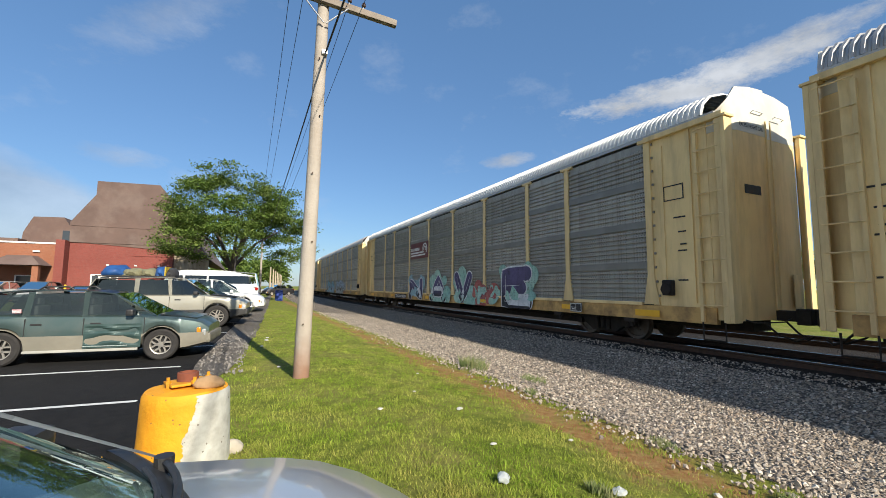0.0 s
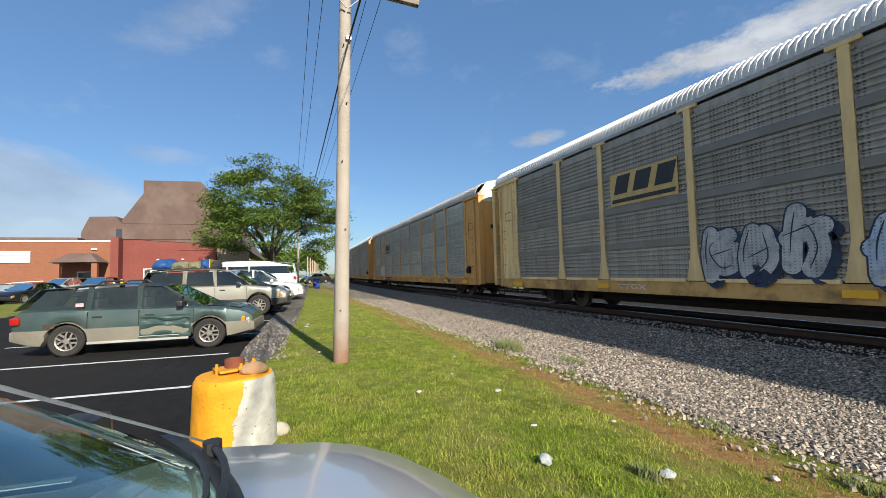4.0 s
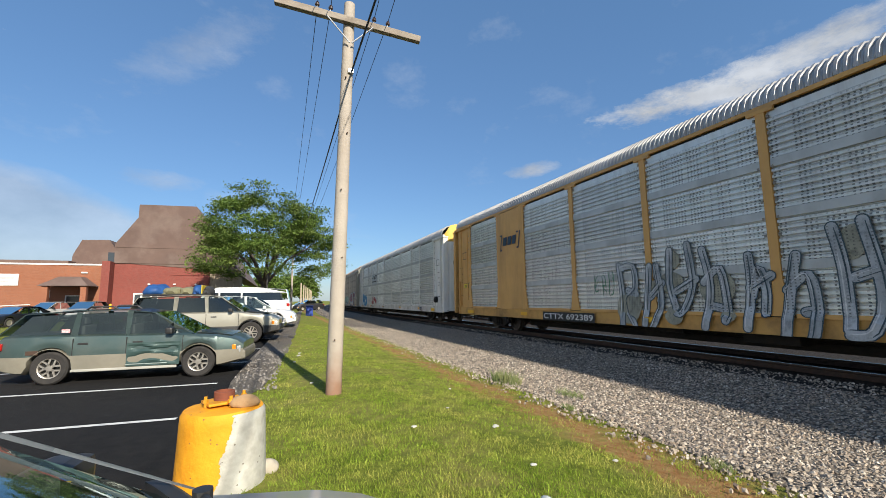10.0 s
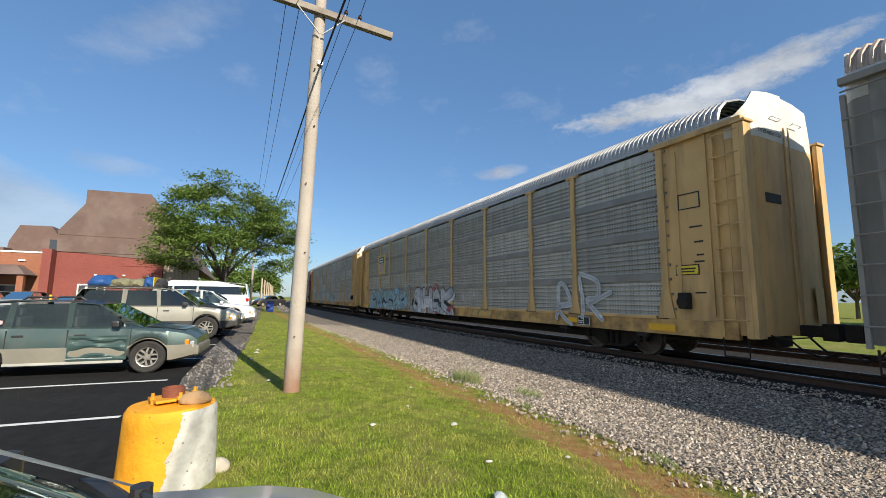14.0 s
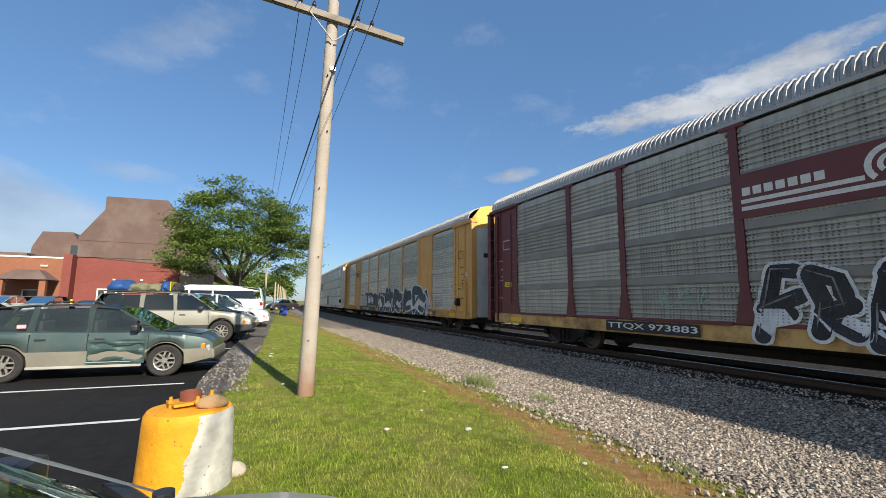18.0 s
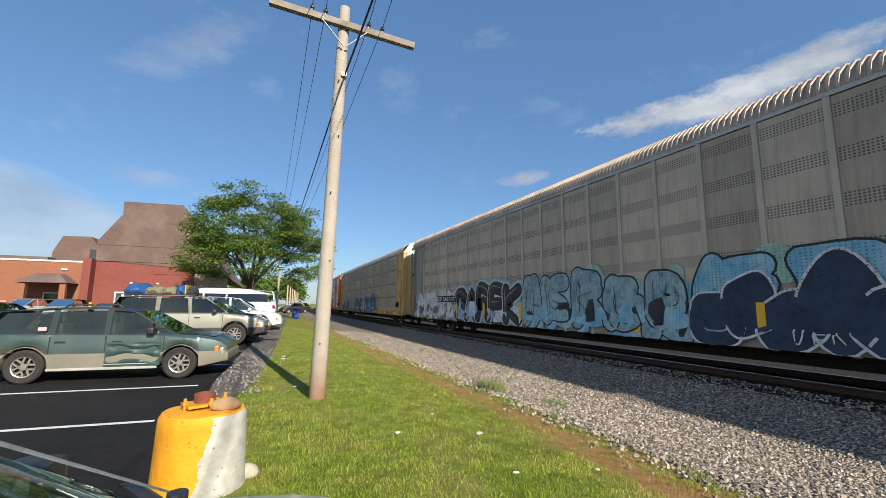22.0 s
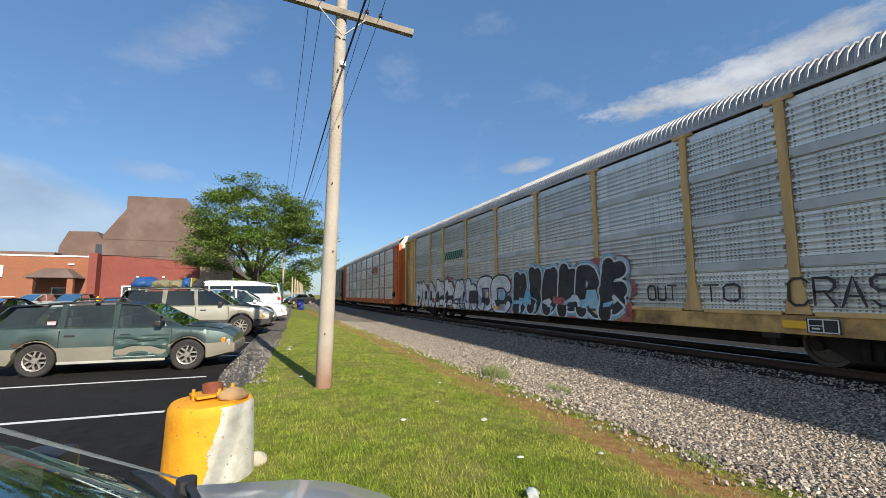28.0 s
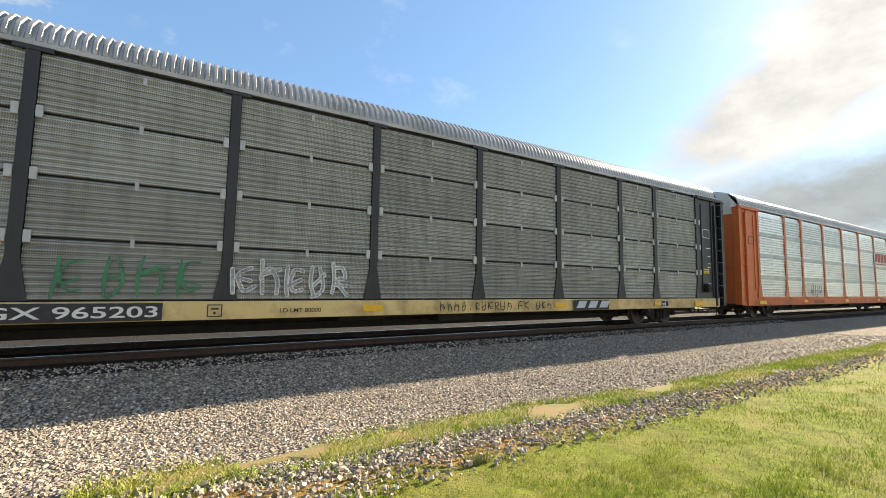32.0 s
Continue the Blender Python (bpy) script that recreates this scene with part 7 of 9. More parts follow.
    for x, w, h, mm, nm in ((-0.75, 0.42, 0.26, blue, "tarp_roll"), (-0.2, 0.36, 0.2, tan_c, "net_bag"), (0.25, 0.3, 0.2, tan_c, "net_bag"), (0.62, 0.2, 0.25, blue, "tarp_roll"), (0.9, 0.16, 0.22, CABIN_DARK, "dark_bag")):
        bm = bmesh.new()
        bmesh.ops.create_icosphere(bm, subdivisions=3, radius=1)
        for v in bm.verts:
            k = 1 + 0.25 * noise.noise(v.co * 2.2 + Vector((x * 7, 0, 0)))
            v.co = Vector((x + v.co.x * w * k, v.co.y * 0.55 * k, max(v.co.z, -0.55) * h * k + h * 0.55))
        smooth(part(nm, bm, mm, rack), 60)
    part("rack_bar", boxes((-1.15, -0.6, 0.0, 1.1, -0.56, 0.04), (-1.15, 0.56, 0.0, 1.1, 0.6, 0.04)), TRIM_BLACK, rack)
    yellow = mat("yellow_strap", (0.7, 0.5, 0.03))
    part("strap", boxes((0.78, -0.56, 0.02, 0.81, 0.56, 0.36), bev=0.01), yellow, rack)
    # white crossover and white van
    white = paint("white_car_paint", (0.74, 0.75, 0.75), 0.6, 0.0, 0.35)
    wins = [[(-1.9, 1.1), (-0.95, 1.08), (-0.95, 1.52), (-1.5, 1.48)], [(-0.86, 1.08), (0.0, 1.05), (-0.05, 1.54), (-0.86, 1.54)], [(0.08, 1.05), (1.05, 1.0), (0.4, 1.5), (0.05, 1.53)]]
    vehicle("crossover", "white crossover parked nose to the grass", pose(-1.5, 23.6, 0.20, 0, 0, -5), 4.7, 1.86,
            [(-2.35, 1.0), (-2.1, 1.1), (0.9, 1.0), (1.3, 0.98), (1.9, 0.9), (2.2, 0.82), (2.34, 0.66)],
            [(-2.3, 1.05), (-1.75, 1.56), (-0.9, 1.66), (0.0, 1.64), (0.4, 1.57), (1.35, 0.98)], (-1.35, 1.42), 0.36, 0.22, white, PANE, None, 0, windows=wins, seams=(0.04, 1.05), mirror_mat=white)
    dark_wagon = paint("slate_blue_paint", (0.05, 0.06, 0.08), 0.6, 0.4, 0.4)
    wins = [[(-1.0, 0.92), (0.0, 0.92), (-0.05, 1.3), (-0.7, 1.3)], [(0.08, 0.92), (0.95, 0.9), (0.4, 1.28), (0.05, 1.3)]]
    vehicle("sedan", "dark sedan parked between the sport utility and the crossover", pose(-2.0, 20.6, 0.15, 0, 0, -5), 4.5, 1.76,
            [(-2.25, 0.85), (-1.4, 0.95), (0.9, 0.92), (1.3, 0.9), (1.9, 0.8), (2.24, 0.62)],
            [(-1.75, 0.93), (-0.85, 1.36), (-0.2, 1.43), (0.35, 1.36), (1.3, 0.9)], (-1.3, 1.35), 0.32, 0.18, dark_wagon, PANE, windows=wins, seams=(0.04,))
    wins = [[(-2.45, 1.32), (-0.4, 1.32), (-0.4, 1.78), (-2.4, 1.78)], [(-0.3, 1.32), (0.75, 1.32), (0.75, 1.78), (-0.3, 1.78)], [(0.85, 1.30), (1.70, 1.28), (1.35, 1.75), (0.85, 1.78)]]
    vehicle("passenger_van", "white passenger van with dark side windows", pose(-2.3, 27.2, 0.31, 0, 0, 176), 5.9, 2.0,
            [(-2.95, 1.15), (-2.8, 1.2), (1.6, 1.2), (1.95, 1.18), (2.6, 1.05), (2.93, 0.85)],
            [(-2.9, 1.2), (-2.75, 1.95), (-1.0, 2.08), (0.8, 2.08), (1.3, 1.98), (2.0, 1.18)], (-1.75, 1.8), 0.36, 0.25, white, PANE_DARK, windows=wins, mirror_mat=white, bands=((1.775, 2.06), (1.16, 1.325)))
    # rows farther off
    far_specs = [("dark_sedan", "black sedan parked in the far row", (-17.2, 38.6), 250, (0.012, 0.013, 0.018)), ("white_sedan", "white sedan parked in the far row", (-20.4, 41.5), 70, (0.7, 0.7, 0.68)),
                 ("brown_sedan", "bronze brown sedan parked in the far row", (-24.4, 42.0), 72, (0.22, 0.09, 0.035)), ("white_suv", "white sport utility parked near the entrance", (-18.6, 46.8), 250, (0.7, 0.71, 0.7)),
                 ("silver_suv", "silver sport utility parked near the entrance", (-15.6, 45.5), 265, (0.35, 0.36, 0.36)), ("grey_sedan", "grey sedan parked near the entrance", (-12.9, 46.3), 265, (0.22, 0.23, 0.24)),
                 ("silver_sedan", "silver sedan parked near the entrance", (-10.5, 44.5), 250, (0.4, 0.41, 0.41)), ("black_suv", "black pickup parked beside the verge", (4.6, 72, ), 200, (0.03, 0.03, 0.034)),
                 ("silver_wagon", "silver car parked far along the verge", (4.0, 84), 190, (0.4, 0.42, 0.44))]
    for nm, lab, (x, y), yaw, c in far_specs:
        tall = 0.22 if "suv" in nm else 0.0
        wins = [[(-1.0, 0.92 + tall), (0.0, 0.92 + tall), (-0.05, 1.3 + tall * 1.5), (-0.7, 1.3 + tall * 1.5)], [(0.08, 0.92 + tall), (0.95, 0.9 + tall), (0.4, 1.28 + tall * 1.5), (0.05, 1.3 + tall * 1.5)]]
        back = -2.15 if tall else -1.8
        vehicle(nm, lab, pose(x, y, 0.022 if x < 2 else 0.01, 0, 0, yaw), 4.6, 1.8, [(-2.3, 0.85 + tall), (-1.4, 0.95 + tall), (0.9, 0.92 + tall), (1.4, 0.9 + tall), (2.0, 0.8 + tall), (2.28, 0.62)],
                [(back, 0.93 + tall), (-0.95 - tall * 3, 1.36 + tall * 1.5), (-0.2, 1.43 + tall * 1.5), (0.35, 1.36 + tall * 1.5), (1.3, 0.9 + tall)], (-1.35, 1.4), 0.33, 0.2, paint(nm + "_paint", c, 0.6, 0.2), PANE_DARK, windows=wins, far=True, group="cars in the far rows")
    bin_ = thing("blue_bin", "blue plastic wheeled bin standing on the verge", "bin", pose(3.0, 46, 0.01))
    bl = mat("blue_plastic", (0.02, 0.06, 0.36), (0.016, 0.05, 0.3), 5, rough=0.5)
    part("tub", boxes((-0.35, -0.35, 0, 0.35, 0.35, 1.0), bev=0.05), bl, bin_)
    part("lid", boxes((-0.38, -0.38, 1.005, 0.38, 0.38, 1.08), bev=0.03), bl, bin_)
    # the silver car beside the viewer
    silver = paint("silver_metallic_paint", (0.44, 0.46, 0.49), 0.8, 0.25, 0.3)
    wins = [[(-1.6, 0.95), (-0.75, 0.95), (-0.75, 1.34), (-1.3, 1.26)], [(-0.66, 0.93), (0.15, 0.93), (0.1, 1.30), (-0.66, 1.30)], [(0.24, 0.93), (1.05, 0.93), (0.5, 1.25), (0.2, 1.3)]]
    own = vehicle("silver_car", "silver car with dark cowl and wipers parked beside the viewer", pose(NEAR[0], NEAR[1], 0.022, 0, 0, NEAR[2]), 4.45, 1.74,
                  [(-2.2, 0.85), (-1.5, 0.93), (0.9, 0.93), (1.22, 0.995), (1.57, 0.97), (1.71, 0.94), (1.87, 0.88), (2.08, 0.75), (2.2, 0.64)],
                  [(-1.9, 0.93), (-1.2, 1.38), (-0.4, 1.47), (0.15, 1.46), (0.42, 1.41), (1.27, 0.99)], (-1.3, 1.35), 0.31, 0.18, silver, PANE, windows=wins, seams=(0.2,), lamps=True)
    for ob in list(own.children):
        if ob.name.startswith(("windscreen", "screen_pillar")):
            bpy.data.objects.remove(ob)

    def foot(y, out=0.0):
        """The windscreen's foot bows forward between the pillars."""
        k = 1 - (abs(y) / 0.84) ** 2.2
        return Vector((1.11 + 0.33 * k + out, y, 0.992 + 0.008 * k - 0.16 * out))

    def head(y):
        k = 1 - (abs(y) / 0.84) ** 2
        return Vector((0.43 + 0.14 * k, y * 0.76, 1.405 + 0.03 * k))

    rows = [[tuple(foot(y).lerp(head(y), t)) for y in steps(-0.80, 0.80, 33)] for t in steps(0.0, 1.0, 9)]
    glass_ob = smooth(part("windscreen", grid_mesh("windscreen", rows), SCREEN_GLASS, own, "bowed tinted windscreen"), 60)
    glass_ob.visible_shadow = False
    # black cowl along the foot, with a raised rubber lip at each end
    rows = []
    for y in steps(-0.86, 0.86, 45):
        tip = max(0.0, abs(y) - 0.62) / 0.24
        h, w = 0.010 + 0.012 * tip, 0.045 + 0.015 * tip
        rows.append([tuple(foot(y, o) + Vector((0, 0, z))) for o, z in ((-0.015, -0.03), (-0.015, h), (w * 0.4, h + 0.008), (w, h * 0.7), (w + 0.01, -0.03))])
    smooth(part("cowl", grid_mesh("cowl", rows), TRIM_BLACK, own, "black plastic cowl"), 50)
    part("dash_top", boxes((0.55, -0.68, 0.945, 1.12, 0.68, 0.962), bev=0.006), mat("grey_dash_top", (0.085, 0.10, 0.115), (0.06, 0.07, 0.08), 6, rough=0.6), own, "grey dashboard top")
    for y0, y1 in ((0.70, 0.08), (0.02, -0.60)):
        pts = [tuple(foot(y, 0.05 - 0.11 * t) + Vector((0, 0, 0.035 + 0.03 * t))) for t, y in zip(steps(0, 1, 9), steps(y0, y1, 9))]
        w = line_tube(pts, 0.010, 6)
        tube(w, tuple(foot(y0, 0.05) + Vector((0, 0, 0.0))), tuple(foot(y0, 0.05) + Vector((0, 0, 0.05))), 0.026, n=10)
        part("wiper_arm", w, TRIM_BLACK, own)
        pts = [tuple(foot(y, -0.02 - 0.05 * t) + Vector((0, 0, 0.03 + 0.03 * t))) for t, y in zip(steps(0, 1, 7), steps(y0 - 0.06, y1 - 0.02, 7))]
        part("wiper_blade", line_tube(pts, 0.007, 6), TRIM_BLACK, own)


NEAR = (-1.53, 0.80, -6.0)
build_vehicles()

# ---- paint, lettering and tags on the carriers ----
STROKES = {"A": "00 26 40|12 32", "B": "00 06 36 45 33 03|33 42 40 00", "C": "45 36 16 05 01 10 30 41", "D": "00 06 26 44 42 20 00", "E": "46 06 00 40|03 33", "F": "46 06 00|03 33",
           "G": "45 36 16 05 01 10 30 41 43 23", "H": "00 06|40 46|03 43", "I": "20 26", "J": "46 41 30 10 01", "K": "00 06|46 03 40", "L": "06 00 40", "M": "00 06 23 46 40", "N": "00 06 40 46",
           "O": "10 01 05 16 36 45 41 30 10", "P": "00 06 36 45 44 33 03", "R": "00 06 36 45 44 33 03|23 40", "S": "45 36 16 05 04 13 33 42 41 30 10 01",
           "T": "06 46|26 20", "U": "06 01 10 30 41 46", "V": "06 20 46", "W": "06 10 24 30 46", "X": "00 46|06 40", "Y": "06 23 46|23 20", "Z": "06 46 00 40", "!": "26 22|20 21", "-": "03 43", ".": "20 21"}
WALL_X, SILL_X = -HALF_W - 0.052, -HALF_W - 0.106      # just proud of the posts and of the sill


def side_x(z, lift):
    """The painted face: the sill stands a little proud of the wall above it."""
    return (SILL_X if z < Z_ST + 0.004 else WALL_X) - lift


def spray_mat(name, c1, c2, worn=0.3, low=None):
    """Sprayed paint over slotted steel: two tones, a darker foot, worn thin in places, with the slots left open."""
    m = bpy.data.materials.new("spray_" + name)
    m.use_nodes = True
    nodes, links, put, add, calc, mixc, ramp, noise_of = node_kit(m.node_tree)
    b = nodes["Principled BSDF"]
    pos = add("ShaderNodeTexCoord").outputs["Object"]
    s = add("ShaderNodeSeparateXYZ", pos)
    y, z = s.outputs[1], s.outputs[2]
    tone = mixc(ramp(noise_of(pos, 1.7, 5), [(0.38, 0.0), (0.62, 1.0)]), (*c1, 1), (*c2, 1))
    if low:
        drift = calc("ADD", z, calc("MULTIPLY", noise_of(pos, 1.1, 4), 0.9))
        tone = mixc(ramp(calc("DIVIDE", drift, 3.0), [(0.46, 1.0), (0.62, 0.0)]), tone, (*low, 1))
    slot = calc("MULTIPLY", calc("LESS_THAN", calc("FRACT", calc("DIVIDE", y, 0.085)), 0.36), calc("LESS_THAN", calc("FRACT", calc("DIVIDE", calc("SUBTRACT", z, 1.03), 0.0622)), 0.42))
    slot = calc("MULTIPLY", calc("MULTIPLY", slot, calc("GREATER_THAN", z, 1.05)), ramp(noise_of(add("ShaderNodeCombineXYZ", 0.0, calc("MULTIPLY", y, 3.0), calc("MULTIPLY", z, 0.4)).outputs[0], 2.0, 3), [(0.40, 0.0), (0.55, 1.0)]))
    tone = mixc(calc("MULTIPLY", slot, 0.7), tone, (0.03, 0.03, 0.033, 1))
    put(b.inputs["Base Color"], tone)
    b.inputs["Roughness"].default_value = 0.6
    gone = calc("MULTIPLY", ramp(noise_of(pos, 5.5, 8, 0.75), [(0.48, 0.0), (0.66, 1.0)]), worn)
    mix = add("ShaderNodeMixShader", gone, b.outputs[0], add("ShaderNodeBsdfTransparent").outputs[0])
    links.new(mix.outputs[0], nodes["Material Output"].inputs[0])
    return m


def tones(table):
    return {k: spray_mat(k, *v) for k, v in table.items()}


SPRAY = tones({"white": ((0.72, 0.73, 0.74), (0.54, 0.56, 0.58), 0.3), "silver": ((0.50, 0.53, 0.56), (0.34, 0.37, 0.40), 0.4), "black": ((0.012, 0.012, 0.015), (0.03, 0.03, 0.034), 0.25), "haze": ((0.42, 0.43, 0.40), (0.28, 0.29, 0.28), 0.75),
               "paleblue": ((0.36, 0.46, 0.66), (0.42, 0.55, 0.68), 0.35, (0.45, 0.48, 0.50)), "sky": ((0.16, 0.42, 0.60), (0.34, 0.56, 0.66), 0.3), "icy": ((0.33, 0.48, 0.53), (0.22, 0.36, 0.42), 0.55), "mint": ((0.27, 0.49, 0.42), (0.38, 0.56, 0.48), 0.4),
               "plum": ((0.10, 0.08, 0.20), (0.06, 0.05, 0.12), 0.25, (0.015, 0.014, 0.02)), "wine": ((0.19, 0.06, 0.10), (0.26, 0.10, 0.16), 0.3, (0.10, 0.03, 0.05)), "lilac": ((0.30, 0.27, 0.40), (0.44, 0.42, 0.52), 0.5), "pink": ((0.52, 0.13, 0.42), (0.36, 0.08, 0.33), 0.25),
               "rose": ((0.52, 0.36, 0.40), (0.42, 0.34, 0.40), 0.6), "red": ((0.38, 0.03, 0.045), (0.30, 0.03, 0.04), 0.3), "coral": ((0.45, 0.12, 0.10), (0.34, 0.09, 0.09), 0.6), "teal": ((0.06, 0.36, 0.37), (0.11, 0.44, 0.44), 0.15), "seablue": ((0.05, 0.24, 0.28), (0.10, 0.36, 0.38), 0.25, (0.02, 0.07, 0.16)),
               "navy": ((0.010, 0.022, 0.055), (0.016, 0.04, 0.09), 0.25), "cobalt": ((0.03, 0.22, 0.52), (0.05, 0.30, 0.58), 0.3), "petrol": ((0.028, 0.055, 0.075), (0.05, 0.085, 0.105), 0.15), "lime": ((0.46, 0.50, 0.03), (0.36, 0.42, 0.03), 0.2), "ink": ((0.03, 0.05, 0.22), (0.04, 0.07, 0.26), 0.2),
               "khaki": ((0.36, 0.35, 0.27), (0.27, 0.27, 0.22), 0.5), "green": ((0.04, 0.22, 0.10), (0.03, 0.16, 0.08), 0.5), "grey": ((0.22, 0.23, 0.24), (0.15, 0.155, 0.16), 0.5), "rust": ((0.30, 0.10, 0.05), (0.2, 0.07, 0.05), 0.4)})


def rounded(pts, each=4, closed=False):
    """A smooth line through the points."""
    if len(pts) < 3:
        return list(pts)
    out = []
    n = len(pts)
    for i in range(n - 1):
        p0, p1, p2, p3 = pts[max(i - 1, 0)], pts[i], pts[i + 1], pts[min(i + 2, n - 1)]
        for k in range(each):
            t = k / each
            out.append(tuple(0.5 * (2 * b + (c - a) * t + (2 * a - 5 * b + 4 * c - d) * t * t + (3 * b - a - 3 * c + d) * t ** 3) for a, b, c, d in zip(p0, p1, p2, p3)))
    return out + [pts[-1]]


def dense(pts, gap=0.22):
    """Cuts long straight pieces, so that a line can step from the wall onto the sill."""
    out = [pts[0]]
    for a, b in zip(pts, pts[1:]):
        n = max(1, int(math.hypot(b[0] - a[0], b[1] - a[1]) / gap))
        out += [(a[0] + (b[0] - a[0]) * (i + 1) / n, a[1] + (b[1] - a[1]) * (i + 1) / n) for i in range(n)]
    return out


def ribbon(bm, pts, width, lift, taper=0.0, low=0.645, high=5.2):
    """A flat painted stroke with round ends, lying on the side."""
    pts = dense(pts)
    n = len(pts)
    rows = []
    for i, (y, z) in enumerate(pts):
        a, b = pts[max(i - 1, 0)], pts[min(i + 1, n - 1)]
        d = math.hypot(b[0] - a[0], b[1] - a[1]) or 1e-6
        w = width / 2 * (1 - taper * abs(2 * i / max(n - 1, 1) - 1) ** 2)
        rows.append((y, z, -(b[1] - a[1]) / d * w, (b[0] - a[0]) / d * w))

    def vert(y, z):
        z = min(max(z, low), high)
        return bm.verts.new((side_x(z, lift), y, z))

    pairs = [(vert(y + ny, z + nz), vert(y - ny, z - nz)) for y, z, ny, nz in rows]
    for (a, b), (c, d) in zip(pairs, pairs[1:]):
        bm.faces.new((a, c, d, b))
    for (y, z, ny, nz), (a, b), sign in ((rows[0], pairs[0], 1), (rows[-1], pairs[-1], -1)):
        fan = [a] + [vert(y + ny * math.cos(t) - sign * nz * math.sin(t), z + nz * math.cos(t) + sign * ny * math.sin(t)) for t in steps(0, math.pi, 7)[1:-1]] + [b]
        bm.faces.new(fan)


def puff(bm, y, z, r, lift, squash=1.0, low=0.645):
    vs = []
    for a in steps(0, math.tau, 19)[:-1]:
        q = min(max(z + r * squash * math.sin(a), low), 5.2)
        vs.append(bm.verts.new((side_x(q, lift), y + r * math.cos(a), q)))
    bm.faces.new(vs)


def odd_glyph(rng):
    """An interlocking letter-like form with no reading: a stem, a hook and a barb."""
    u = rng.uniform(0.1, 0.35)
    kind = rng.integers(4)
    stem = [(u, 0.0), (u + rng.uniform(-0.1, 0.1), 0.5), (u + rng.uniform(-0.15, 0.2), 1.0)]
    if kind == 0:
        hook = [stem[1], (0.7, 0.75), (0.95, 0.35), (0.8, 0.0)]
    elif kind == 1:
        hook = [stem[2], (0.75, 0.95), (0.85, 0.55), (0.35, 0.4), (0.95, 0.02)]
    elif kind == 2:
        hook = [stem[0], (0.6, 0.02), (0.9, 0.4), (0.75, 1.0)]
    else:
        hook = [(0.95, 0.9), (0.5, 0.85), (0.3, 0.5), (0.6, 0.15), (1.0, 0.2)]
    barb = [(rng.uniform(0.2, 0.5), rng.uniform(0.3, 0.6)), (rng.uniform(0.8, 1.15), rng.uniform(0.3, 0.8))]
    return [stem, hook, barb]


def glyphs(text, y0, y1, z0, z1, wild, rng, soft):
    """Stroke paths, letter by letter, from y0 to y1. A tilde stands for a form that cannot be read."""
    step = (y0 - y1) / max(len(text), 1)
    out = []
    for i, ch in enumerate(text):
        if ch != "~" and ch not in STROKES:
            continue
        lines = odd_glyph(rng) if ch == "~" else [[(int(p[0]) / 4, int(p[1]) / 6) for p in line.split()] for line in STROKES[ch].split("|")]
        lean, lift, tall = rng.normal(0, wild * 0.3), rng.normal(0, wild * 0.06), 1 + rng.normal(0, wild * 0.1)
        letter = []
        for line in lines:
            pts = []
            for u, v in line:
                jy, jz = rng.normal(0, wild * 0.05, 2)
                pts.append((y0 - step * (i + 0.12 + 0.76 * u + lean * 0.3 * (v - 0.5) + jy), z0 + (z1 - z0) * (v * tall + lift + jz)))
            letter.append(rounded(pts) if soft else pts)
        out.append(letter)
    return out


def sprayed(name, bm, material, parent, label=""):
    """Many strokes that make up one painted part."""
    ob = part(name, bm, material, parent, label)
    ob["kind"] = "stuff"
    return ob


